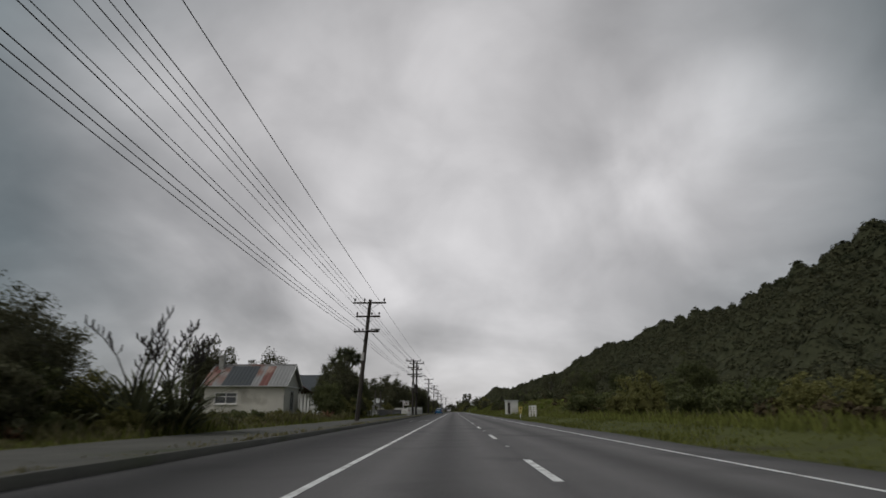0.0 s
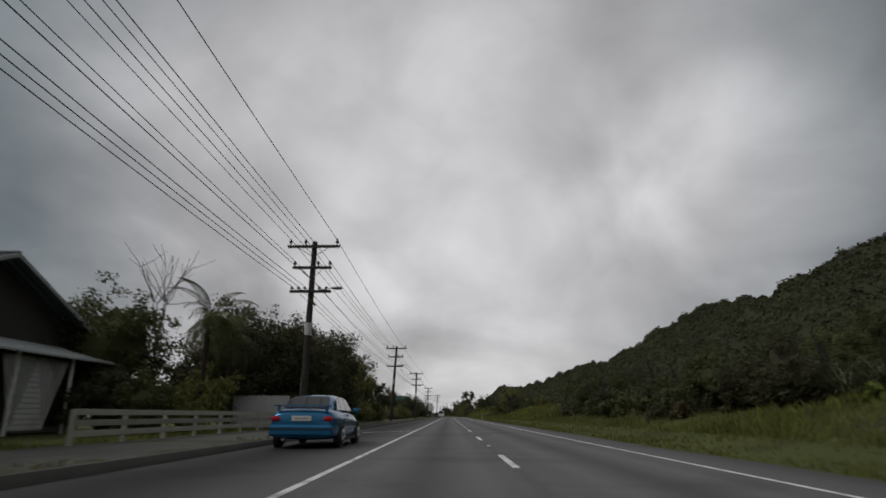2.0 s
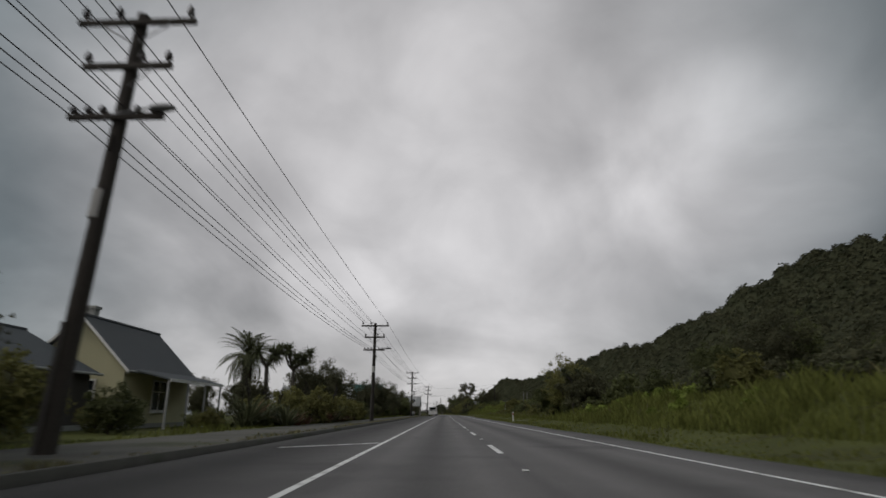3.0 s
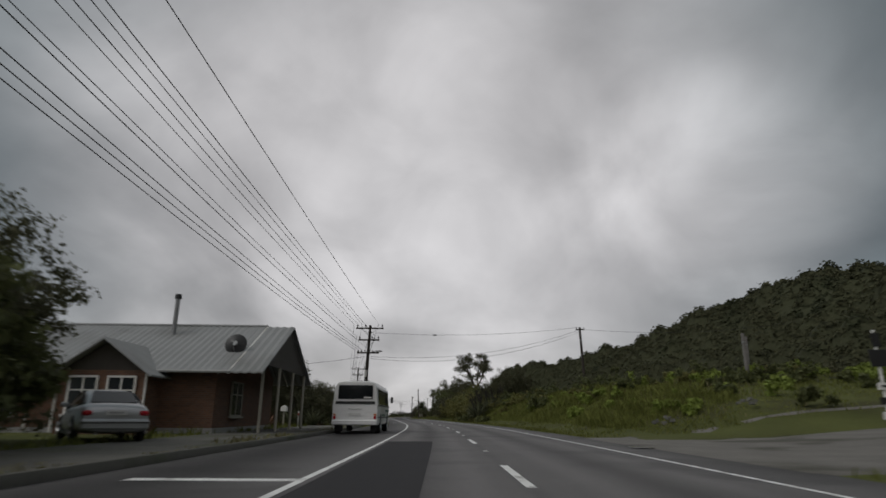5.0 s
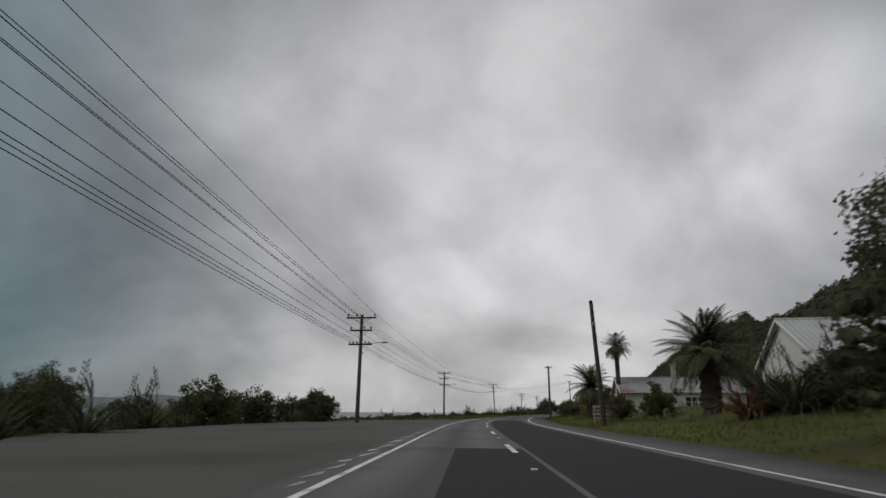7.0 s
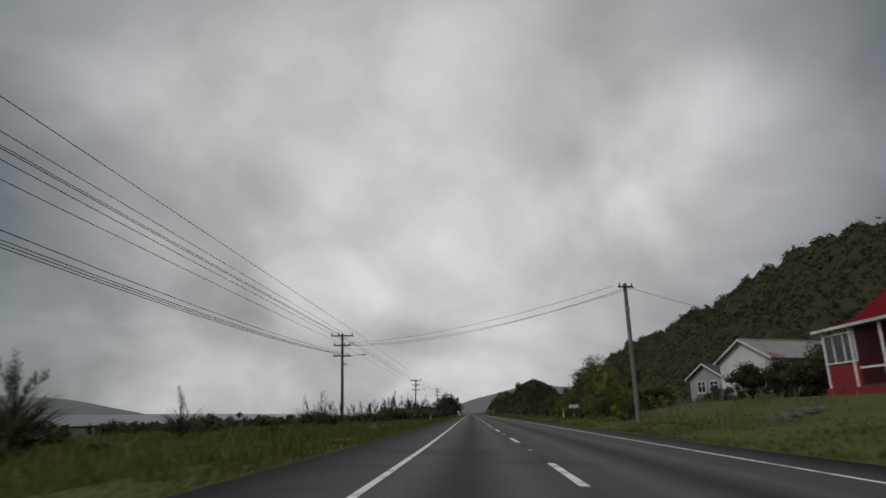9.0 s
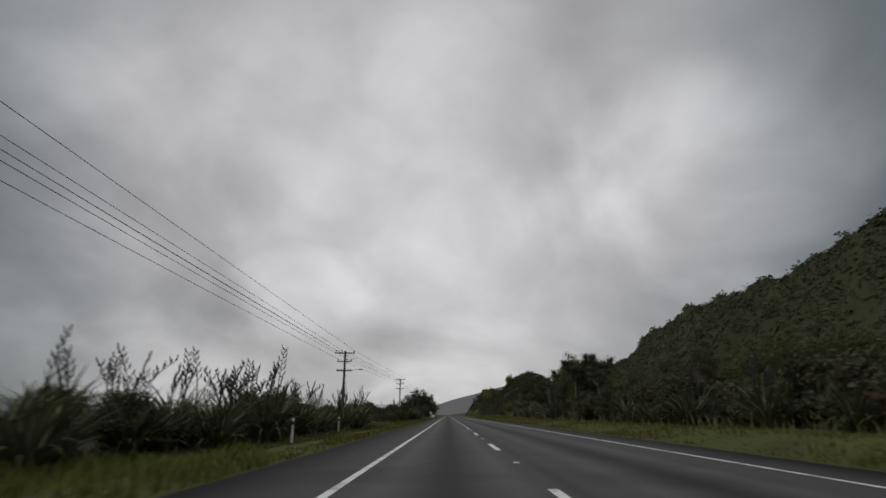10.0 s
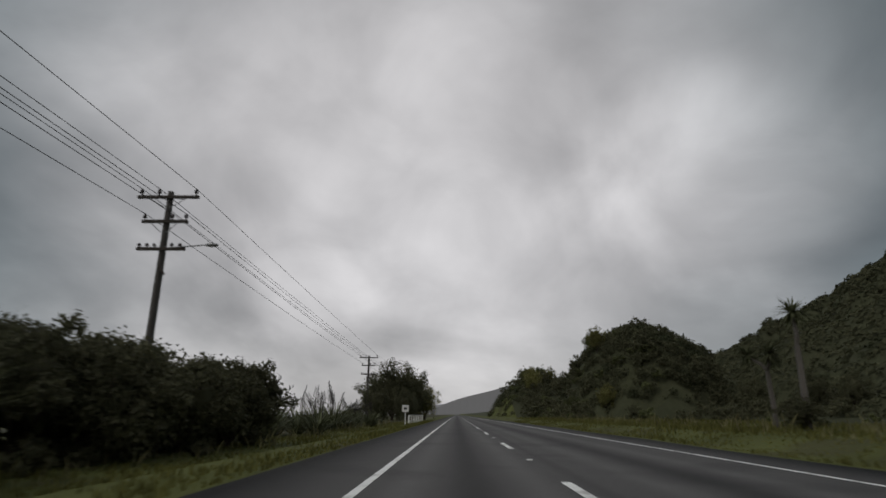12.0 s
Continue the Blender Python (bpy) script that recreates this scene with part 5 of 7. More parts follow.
# ---- grass on the verges ----
def build_grass(name, n, rfun, y0, y1, length, material_, label, seed):
    rng = np.random.default_rng(seed)
    y = rng.uniform(y0, y1, n)
    r = rfun(y, rng)
    keep = ~((y > 350.5) & (y < 367.5) & (r > 4)) & ~((r < -3) & (r > -4.3 - 14.2 * step(472, 494, y) * (1 - step(528, 552, y))))
    y, r = y[keep], r[keep]
    n = len(y)
    x = centre(y) + r
    z = land(x, y) - 0.03
    L = length * rng.uniform(0.5, 1.2, n) * np.clip(0.75 + 0.5 * np.sin(x * 1.7 + 1.3 * np.sin(y * 0.9)) * np.sin(y * 1.3 + x * 0.6) + 0.3 * np.sin(y * 0.37), 0.3, 1.5)
    a = rng.uniform(0, 6.283, n)
    w = 0.03
    dx, dy = np.cos(a), np.sin(a)
    lean = rng.uniform(0.1, 0.6, n) * L
    p = np.stack([x, y, z], 1)
    side = np.stack([-dy, dx, 0 * dx], 1) * w
    tip = p + np.stack([dx * lean, dy * lean, L], 1)
    mid = p + np.stack([dx * lean * 0.35, dy * lean * 0.35, L * 0.6], 1)
    V = np.stack([p - side, p + side, mid + side * 0.6, tip, mid - side * 0.6], 1).reshape(-1, 3)
    F = np.arange(5 * n).reshape(n, 5)
    tagged(raw(name, V, F, material_), label, "grass", kind="stuff")


build_grass("verge_grass", 44000, lambda y, g: right_edge(y) + 0.2 + 5.0 * g.uniform(0, 1, len(y)) ** 1.4, -5, 545, 0.17, M["grass"], "rough green roadside grass", 1)
build_grass("verge_grass", 40000, lambda y, g: right_edge(y) + 0.2 + 6.0 * g.uniform(0, 1, len(y)) ** 1.4, 545, 900, 0.16, M["seagrass"], "rough olive roadside grass", 9)
build_grass("verge_grass", 34000, lambda y, g: left_edge(y) - 0.12 - 9.5 * g.uniform(0, 1, len(y)) ** 1.3, 398, 472, 0.2, M["grass"], "rough green roadside grass", 17)
build_grass("verge_grass", 9000, lambda y, g: left_edge(y) - 0.15 - 4.5 * g.uniform(0, 1, len(y)) ** 1.3, 472, 545, 0.18, M["grass"], "rough green roadside grass", 2)
build_grass("verge_grass", 46000, lambda y, g: left_edge(y) - 0.12 - 5.5 * g.uniform(0, 1, len(y)) ** 1.3, 545, 900, 0.16, M["seagrass"], "rough olive roadside grass", 10)
build_grass("long_grass", 11000, lambda y, g: -18.7 - 7.0 * g.uniform(0, 1, len(y)), 478, 552, 0.34, M["grass"], "long green grass beyond the gravel layby", 18)
build_grass("long_grass", 26000, lambda y, g: left_edge(y) - 1.0 - 15.0 * g.uniform(0, 1, len(y)) ** 1.2, 590, 690, 0.36, M["grass"], "long green grass on the flat above the beach", 19)
build_grass("long_grass", 22000, lambda y, g: 8.5 + 10.5 * g.uniform(0, 1, len(y)), -5, 165, 0.5, M["lush"], "long green grass on the bank", 11)
build_grass("long_grass", 9000, lambda y, g: 8.5 + 6.0 * g.uniform(0, 1, len(y)), 208, 258, 0.7, M["lush"], "long green grass on the bank", 12)
build_grass("long_grass", 9000, lambda y, g: -10.7 - 6.0 * g.uniform(0, 1, len(y)), 2, 54, 0.6, M["grassdry"], "rank yellow-green grass behind the footpath", 13)
build_grass("long_grass", 9000, lambda y, g: -10.7 - 6.0 * g.uniform(0, 1, len(y)), 2, 54, 0.45, M["grass"], "rough green grass behind the footpath", 14)
build_grass("flat_grass", 16000, lambda y, g: 8.5 + 26.0 * g.uniform(0, 1, len(y)) ** 1.4, 798, 915, 0.3, M["seagrass"], "rough grass on the flat below the hill", 15)
build_grass("long_grass", 16000, lambda y, g: 8.5 + 5.0 * g.uniform(0, 1, len(y)) ** 1.5, 145, 480, 0.36, M["grass"], "long green grass on the bank", 3)
build_grass("long_grass", 18000, lambda y, g: 8.2 + 7.0 * g.uniform(0, 1, len(y)), 372, 446, 0.62, M["lush"], "long bright grass on the bank below the terrace", 20)
build_grass("terrace_grass", 34000, lambda y, g: 8.6 + 30.0 * g.uniform(0, 1, len(y)) ** 1.3, 367.5, 450, 0.26, M["lush"], "lush green grass on the terrace", 7)
build_grass("dry_grass", 9000, lambda y, g: 9 + 10 * g.uniform(0, 1, len(y)), -5, 900, 0.6, M["grassdry"], "dry straw-coloured grass among the green", 4)
build_grass("path_grass", 9000, lambda y, g: -6.84 - 0.9 * g.uniform(0, 1, len(y)) ** 3, -5, 386, 0.13, M["grassdry"], "tufts of grass rooted along the back of the kerb", 16)
build_grass("path_grass", 7000, lambda y, g: -10.2 - 1.2 * g.uniform(0, 1, len(y)), -5, 386, 0.3, M["grass"], "grass along the back of the footpath", 5)
build_grass("long_grass", 9000, lambda y, g: left_edge(y) - 3.5 - 8.0 * g.uniform(0, 1, len(y)), 400, 900, 0.5, M["grassdry"], "tall dry grass between the flax", 6)
for ob in STORE:
    for o in (*ob.children_recursive, ob):
        bpy.data.objects.remove(o)


# ---- materials of the buildings and vehicles ----
M.update(
    stucco=mat("cream_stucco", (0.55, 0.53, 0.47), 0.9, 0.25, 1.2, 40, 0.4, coords="obj", stain=(0.36, 0.34, 0.29), stain_scale=0.8),
    board=mat("white_weatherboard", (0.66, 0.66, 0.63), 0.75, 0.18, 1.5, 30, 0.2, coords="obj", stain=(0.48, 0.47, 0.42), stain_scale=0.8),
    yellow=mat("faded_yellow_wall", (0.52, 0.49, 0.31), 0.85, 0.2, 1.2, 30, 0.2, coords="obj"),
    darkwall=mat("dark_stained_wall", (0.06, 0.052, 0.045), 0.85, 0.3, 1.5, 30, 0.3, coords="obj"),
    greywall=mat("grey_wall", (0.36, 0.36, 0.35), 0.85, 0.25, 1.5, 30, 0.3, coords="obj"),
    redwall=mat("red_weatherboard", (0.238, 0.016, 0.023), 0.65, 0.2, 1.2, 30, 0.15, coords="obj"),
    roofgrey=mat("weathered_iron_roof", (0.25, 0.25, 0.245), 0.6, 0.3, 1.5, 25, 0.2, coords="obj", stain=(0.20, 0.09, 0.06), stain_scale=0.5),
    roofred=mat("rusted_red_iron", (0.17, 0.072, 0.06), 0.75, 0.35, 1.5, 25, 0.2, coords="obj", stain=(0.32, 0.24, 0.2), stain_scale=0.6),
    roofplain=mat("dull_grey_iron_roof", (0.26, 0.265, 0.262), 0.6, 0.2, 1.5, 25, 0.15, coords="obj", stain=(0.21, 0.212, 0.205), stain_scale=0.5),
    roofdark=mat("dark_slate_roof", (0.055, 0.062, 0.067), 0.6, 0.3, 1.5, 25, 0.2, coords="obj"),
    rooflight=mat("pale_iron_roof", (0.42, 0.43, 0.42), 0.5, 0.2, 1.5, 25, 0.15, coords="obj", stain=(0.3, 0.3, 0.28), stain_scale=0.6),
    roofteal=mat("teal_iron_roof", (0.035, 0.11, 0.10), 0.55, 0.2, 1.5, 25, 0.15, coords="obj"),
    roofscarlet=mat("red_iron_roof", (0.158, 0.009, 0.014), 0.9, 0.3, 1.5, 25, 0.15, coords="obj", spec=0.08),
    brick=mat("red_brown_brick", (0.20, 0.075, 0.042), 0.9, 0.3, 2, 40, 0.3, coords="obj", rand=0.25),
    mortar=mat("mortar", (0.14, 0.10, 0.08), 0.95, 0.2, 3, 50, 0.3, coords="obj"),
    glass=mat("window_glass", (0.02, 0.024, 0.027), 0.08, 0.1, 2, 10, 0.0, spec=0.6),
    iron=mat("dark_corrugated_iron", (0.045, 0.043, 0.042), 0.6, 0.35, 1.2, 20, 0.15, stain=(0.13, 0.10, 0.075), stain_scale=0.7),
    rail=mat("weathered_rail", (0.33, 0.31, 0.26), 0.9, 0.3, 2, 30, 0.3, coords="obj", rand=0.2),
    carblue=mat("blue_car_paint", (0.014, 0.13, 0.27), 0.2, 0.05, 1, 10, 0.0, metal=0.35, spec=0.6),
    carsilver=mat("silver_car_paint", (0.42, 0.43, 0.44), 0.28, 0.05, 1, 10, 0.0, metal=0.5),
    carglass=mat("tinted_glass", (0.012, 0.014, 0.016), 0.06, 0.05, 1, 10, 0.0, spec=0.6),
    rubber=mat("tyre_rubber", (0.018, 0.018, 0.018), 0.85, 0.2, 4, 30, 0.2, coords="obj"),
    alloy=mat("alloy_wheel", (0.5, 0.5, 0.5), 0.35, 0.1, 4, 30, 0.0, metal=0.8),
    lens_red=mat("red_lamp_lens", (0.35, 0.012, 0.02), 0.15, 0.1, 4, 30, 0.0),
    lens_amber=mat("amber_lens", (0.5, 0.16, 0.02), 0.2, 0.1, 4, 30, 0.0),
    black=mat("black_plastic", (0.02, 0.02, 0.02), 0.5, 0.15, 4, 30, 0.1, coords="obj"),
    buswhite=mat("bus_white", (0.72, 0.72, 0.71), 0.35, 0.08, 0.8, 12, 0.0, coords="obj", stain=(0.58, 0.57, 0.54), stain_scale=0.7),
    busgreen=mat("bus_green", (0.015, 0.10, 0.07), 0.35, 0.08, 2, 20, 0.0, coords="obj"),
    plate=mat("number_plate", (0.6, 0.6, 0.58), 0.5, 0.1, 4, 30, 0.0, coords="obj"),
    signyellow=mat("sign_yellow", (0.5, 0.4, 0.1), 0.5, 0.15, 4, 30, 0.0, coords="obj"),
    mint=mat("mint_paint", (0.36, 0.5, 0.42), 0.6, 0.25, 2, 30, 0.1, coords="obj"),
    concrete=mat("concrete_grey", (0.30, 0.30, 0.28), 0.9, 0.25, 2, 30, 0.3, coords="obj"),
    stone=mat("grey_stones", (0.12, 0.118, 0.105), 0.9, 0.4, 2, 20, 0.5, island=0.35),
)


def brickwork():
    m = mat("brickwork", (0.17, 0.075, 0.045), 0.9, 0.3, 2, 40, 0.3, coords="obj")
    nt = m.node_tree
    N, Lk = nt.nodes.new, nt.links.new
    bsdf = next(n for n in nt.nodes if n.type == "BSDF_PRINCIPLED")
    sep, add, comb, br = N("ShaderNodeSeparateXYZ"), N("ShaderNodeMath"), N("ShaderNodeCombineXYZ"), N("ShaderNodeTexBrick")
    Lk(N("ShaderNodeTexCoord").outputs["Object"], sep.inputs[0])
    Lk(sep.outputs[0], add.inputs[0])
    Lk(sep.outputs[1], add.inputs[1])
    Lk(add.outputs[0], comb.inputs[0])
    Lk(sep.outputs[2], comb.inputs[1])
    Lk(comb.outputs[0], br.inputs["Vector"])
    br.inputs["Scale"].default_value = 1.0
    br.inputs["Brick Width"].default_value, br.inputs["Row Height"].default_value = 0.24 * K, 0.085 * K
    br.inputs["Mortar Size"].default_value = 0.007 * K
    br.inputs["Color1"].default_value, br.inputs["Color2"].default_value, br.inputs["Mortar"].default_value = (0.175, 0.088, 0.052, 1), (0.115, 0.062, 0.04, 1), (0.13, 0.11, 0.095, 1)
    Lk(br.outputs["Color"], bsdf.inputs["Base Color"])
    return m


M["brickwork"] = brickwork()


# ---- houses ----
def corrugated(x0, x1, ya, za, yb, zb, pitch=0.32, t=0.05):
    """A sloping corrugated sheet between y, z of eave and ridge, ribs running up the slope."""
    bm = bmesh.new()
    n = max(2, int((x1 - x0) / pitch) * 2)
    for k in range(n + 1):
        x = x0 + (x1 - x0) * k / n
        o = t * (0.5 if k % 2 else -0.5)
        bm.verts.new((x, ya, za + o))
        bm.verts.new((x, yb, zb + o))
    bm.verts.ensure_lookup_table()
    for k in range(n):
        bm.faces.new([bm.verts[i] for i in (2 * k, 2 * k + 2, 2 * k + 3, 2 * k + 1)])
    r = bmesh.ops.extrude_face_region(bm, geom=list(bm.faces))
    bmesh.ops.translate(bm, vec=(0, 0, -0.07), verts=[v for v in r["geom"] if isinstance(v, bmesh.types.BMVert)])
    return bm


def window_on(parent, x, y, z, w, h, face, frame_mat="white", bars=1, sill=True):
    """A framed window set on a wall. face: 'x+' or 'y-', the way it looks."""
    win = new("window")
    win.parent = parent
    win.matrix_basis = pose(K * x, K * y, K * z, 0, 0, {"y-": 0, "x+": 90, "y+": 180, "x-": 270}[face])
    f = 0.08
    bm = boxm(-w / 2 - f, w / 2 + f, -0.06, 0.02, h, h + f)
    box(bm, -w / 2 - f, w / 2 + f, -0.06, 0.02, -f, 0)
    box(bm, -w / 2 - f, -w / 2, -0.06, 0.02, 0, h)
    box(bm, w / 2, w / 2 + f, -0.06, 0.02, 0, h)
    part("window_frame", bm, M[frame_mat], win)
    part("pane", boxm(-w / 2, w / 2, -0.02, 0.0, 0, h), M["glass"], win, "dark window glass")
    for i in range(bars):
        xx = -w / 2 + w * (i + 1) / (bars + 1)
        part("mullion", boxm(xx - 0.03, xx + 0.03, -0.05, -0.015, 0, h), M[frame_mat], win)
    part("transom", boxm(-w / 2, w / 2, -0.045, -0.012, h * 0.62, h * 0.62 + 0.05), M[frame_mat], win)
    if sill:
        part("window_sill", boxm(-w / 2 - 0.15, w / 2 + 0.15, -0.14, 0.02, -0.16, -f), M[frame_mat], win)
    return win


def house(x, y, L, W, eave, ridge, wall, roof, label, rz=0.0, z=None, boards=0.0, overhang=0.35, patches=()):
    """A gabled house: L along its ridge (own x), W across (own y), the gable end at own x = 0 looking to +x. Own origin: middle of that gable's foot."""
    h = thing("house", x, y, float(land(x, y)) - 0.05 if z is None else z, rz, label, "house")
    body = bmesh.new()
    pts = [(-W / 2, 0), (W / 2, 0), (W / 2, eave - 0.12), (0, ridge - 0.13), (-W / 2, eave - 0.12)]
    a = [body.verts.new((0, p, q)) for p, q in pts]
    b = [body.verts.new((-L, p, q)) for p, q in pts]
    body.faces.new(a)
    body.faces.new(b[::-1])
    for i in range(5):
        body.faces.new((a[i], b[i], b[(i + 1) % 5], a[(i + 1) % 5]))
    part("wall", body, M[wall], h)
    if boards:
        for (x0, x1, y0, y1) in ((-L, 0.015, -W / 2 - 0.02, -W / 2), (-0.0, 0.02, -W / 2, W / 2), (-L, 0.015, W / 2, W / 2 + 0.02)):
            first = part("weatherboard", boxm(x0, x1, y0, y1, 0, boards * 0.9), M[wall], h)
            for k in range(1, int(eave / boards)):
                ob = new("weatherboard", first.data)
                ob.parent = h
                ob.location.z = K * k * boards
    rise = (ridge - eave) / (W / 2)
    for s in (-1, 1):
        part("roof", corrugated(-L - overhang, overhang, s * (W / 2 + overhang), eave - rise * overhang, 0.0, ridge), M[roof], h)
        bm = bmesh.new()
        y0, z0 = s * (W / 2 + overhang), eave - rise * overhang
        vs = [bm.verts.new(c) for c in ((overhang + 0.02, y0, z0 - 0.13), (overhang + 0.02, 0, ridge - 0.13), (overhang + 0.02, 0, ridge + 0.02), (overhang + 0.02, y0, z0 + 0.02))]
        f = bm.faces.new(vs)
        r = bmesh.ops.extrude_face_region(bm, geom=[f])
        bmesh.ops.translate(bm, vec=(-0.05, 0, 0), verts=[v for v in r["geom"] if isinstance(v, bmesh.types.BMVert)])
        part("barge_board", bm, M["white"] if wall not in ("darkwall", "brick") else M["greywall"], h)
        part("gutter", tubem((-L - overhang, y0, z0 - 0.02), (overhang, y0, z0 - 0.02), 0.06, n=6), M["greywall"], h)
    part("ridge_cap", tubem((-L - overhang, 0, ridge + 0.01), (overhang, 0, ridge + 0.01), 0.09, n=6), M[roof], h)
    for x0, x1, side, mt in patches:
        part("roof_sheet", corrugated(x0, x1, side * (W / 2 + overhang), eave - rise * overhang + 0.035, side * W * 0.04, ridge - rise * W * 0.04 + 0.035), M[mt], h)
    part("foundation", boxm(-L - 0.03, 0.035, -W / 2 - 0.035, W / 2 + 0.035, -0.6, 0.25), M["concrete"], h)
    return h


def chimney(parent, x, y, z0, z1, w=0.45, mt="concrete", flue=False):
    if flue:
        c = part("flue", tubem((x, y, z0), (x, y, z1), 0.11, n=10), M["steel"], parent)
        part("cap", tubem((x, y, z1), (x, y, z1 + 0.22), 0.17, 0.15, n=10), M["black"], c)
    else:
        bm = boxm(x - w / 2, x + w / 2, y - w / 2, y + w / 2, z0, z1)
        box(bm, x - w / 2 - 0.06, x + w / 2 + 0.06, y - w / 2 - 0.06, y + w / 2 + 0.06, z1, z1 + 0.15)
        part("chimney", bm, M[mt], parent)


# stuccoed cottage with a patched iron roof
H = house(-15.8, 58.2, 7.6, 5.2, 3.3, 5.2, "stucco", "roofgrey", "old cream stucco cottage under a patched rusty iron roof",
          patches=((-6.0, -3.2, -1, "roofdark"), (-2.4, -1.6, -1, "roofred"), (-7.7, -6.9, -1, "roofred")))
window_on(H, 0, 0.0, 0.9, 1.0, 1.7, "x+", "greywall", 1)
window_on(H, -5.5, -2.6, 1.5, 2.0, 0.9, "y-", "white", 1)
part("cornice", boxm(0.0, 0.08, -2.6, 2.6, 3.0, 3.12), M["white"], H)
chimney(H, -7.0, -0.5, 4.2, 6.0)
for k in range(4):
    part("verandah_post", tubem((0.0 + 0.1, 2.8 + k * 1.5, 0), (0.1, 2.8 + k * 1.5, 2.75), 0.07, n=8), M["white"], H)
part("verandah_roof", corrugated(-3.0, 0.5, 7.6, 2.7, 2.65, 3.25), M["roofred"], H, "rusted verandah roof")
part("verandah_wall", boxm(-3.2, -2.9, 2.62, 7.6, 0, 2.8), M["stucco"], H)
window_on(H, -2.9, 5.2, 0.9, 1.0, 1.4, "x+")
# white house with arched windows
H = house(-17.5, 94, 12, 10.5, 3.7, 6.2, "board", "roofdark", "white house with arched windows and a broad gable", boards=0.0)
part("gable_board", prism([(-4.6, 3.75), (4.6, 3.75), (0, 5.95)], 0, 0.02), M["darkwall"], H).matrix_basis = pose(K * 0.03, 0, 0, 0, 0, 90)
for yy in (-3.9, 2.45):
    w = window_on(H, 0, yy, 0.75, 1.35, 1.3, "x+", "greywall", 1)
    bm = bmesh.new()
    bmesh.ops.create_circle(bm, cap_ends=True, segments=24, radius=0.675, matrix=Matrix.Translation((0, -0.022, 1.32)) @ Matrix.Rotation(radians(90), 4, "X"))
    part("arch_pane", bm, M["glass"], w)
    bm = bmesh.new()
    for k in range(12):
        a0, a1 = math.pi * k / 12, math.pi * (k + 1) / 12
        tube(bm, (0.715 * math.cos(a0), -0.03, 1.32 + 0.715 * math.sin(a0)), (0.715 * math.cos(a1), -0.03, 1.32 + 0.715 * math.sin(a1)), 0.045, n=5)
    part("arch_frame", bm, M["greywall"], w)
part("door", boxm(0.0, 0.06, -1.2, -0.05, 0.1, 2.2), M["darkwall"], H, "dark front door")
for k in range(3):
    part("porch_post", tubem((-1.2 - 1.1 * k, 6.5, 0), (-1.2 - 1.1 * k, 6.5, 2.7), 0.06, n=8), M["white"], H)
part("porch_roof", corrugated(-4.0, 0.2, 6.8, 2.6, 5.25, 3.1), M["roofdark"], H)
part("downpipe", tubem((0.1, 5.2, 0.2), (0.1, 5.2, 3.6), 0.05, n=6), M["white"], H)
chimney(H, -7, -3.0, 3.6, 6.0, flue=True)
# low white house behind the iron fence
H = house(-18, 123, 10, 7, 2.8, 3.7, "board", "roofgrey", "low white house with tall white-framed windows")
window_on(H, 0, -1.6, 0.8, 1.3, 1.5, "x+", "white", 2); window_on(H, 0, 1.4, 0.8, 1.3, 1.5, "x+", "white", 2); window_on(H, -3, -3.5, 0.8, 1.6, 1.4, "y-", "white", 2)
H = house(-24, 112, 8, 7, 3.0, 4.6, "greywall", "roofdark", "grey house with a dark hipped roof behind trees")
# cottage behind the picket fence
H = house(-15.5, 137.5, 6, 5, 2.6, 3.5, "greywall", "rooflight", "small grey cottage behind a white fence", rz=-12)
window_on(H, 0, 0.2, 0.9, 1.1, 0.9, "x+", "white", 1); window_on(H, -2.5, -2.5, 0.9, 1.2, 0.9, "y-", "white", 1)
# dark house with a deep verandah
H = house(-16, 155, 10, 13, 3.6, 6.3, "darkwall", "roofdark", "dark timber house with a deep shaded verandah", overhang=0.9)
for k in range(5):
    part("verandah_post", tubem((1.6, -6 + 3 * k, 0), (1.6, -6 + 3 * k, 3.0), 0.07, n=8), M["white"], H)
part("verandah_roof", corrugated(-6.6, 6.6, 0, 0, 2.4, 0.7), M["rooflight"], H, "pale iron verandah roof").matrix_basis = pose(K * 2.0, 0, K * 2.85, 0, 0, 90)
for k in range(13):
    for j in (-1, 1):
        part("lattice_slat", tubem((1.62, 0.2 + 0.13 * k, 0.2), (1.62, 0.2 + 0.13 * k + j * 0.9, 2.7), 0.025, n=4), M["white"], H)
# gabled house with yellow end wall
H = house(-17.0, 229, 7.2, 4.6, 3.0, 5.3, "yellow", "roofdark", "house with faded yellow walls and a dark slate roof", rz=-90)
window_on(H, 0, 0.4, 0.9, 1.1, 1.3, "x+", "white", 1)
part("verandah_roof", corrugated(-7.2, -0.4, 4.3, 2.35, 2.25, 2.85), M["roofdark"], H, "dark iron verandah roof")
part("verandah_fascia", boxm(-7.2, -0.4, 4.28, 4.34, 2.2, 2.34), M["white"], H)
for k in range(4):
    part("verandah_post", tubem((-0.5 - 2.2 * k, 4.2, 0), (-0.5 - 2.2 * k, 4.2, 2.35), 0.06, n=8), M["greywall"], H)
window_on(H, -3.6, 2.3, 0.9, 1.4, 1.4, "y+", "white", 1)
chimney(H, -2.0, -0.9, 4.2, 5.9)
H = house(-18.9, 221, 6.5, 7.0, 2.6, 4.4, "darkwall", "roofdark", "low dark timber house among bushes", rz=-90)
window_on(H, 0, 1.6, 0.9, 1.2, 1.1, "x+", "greywall", 1)
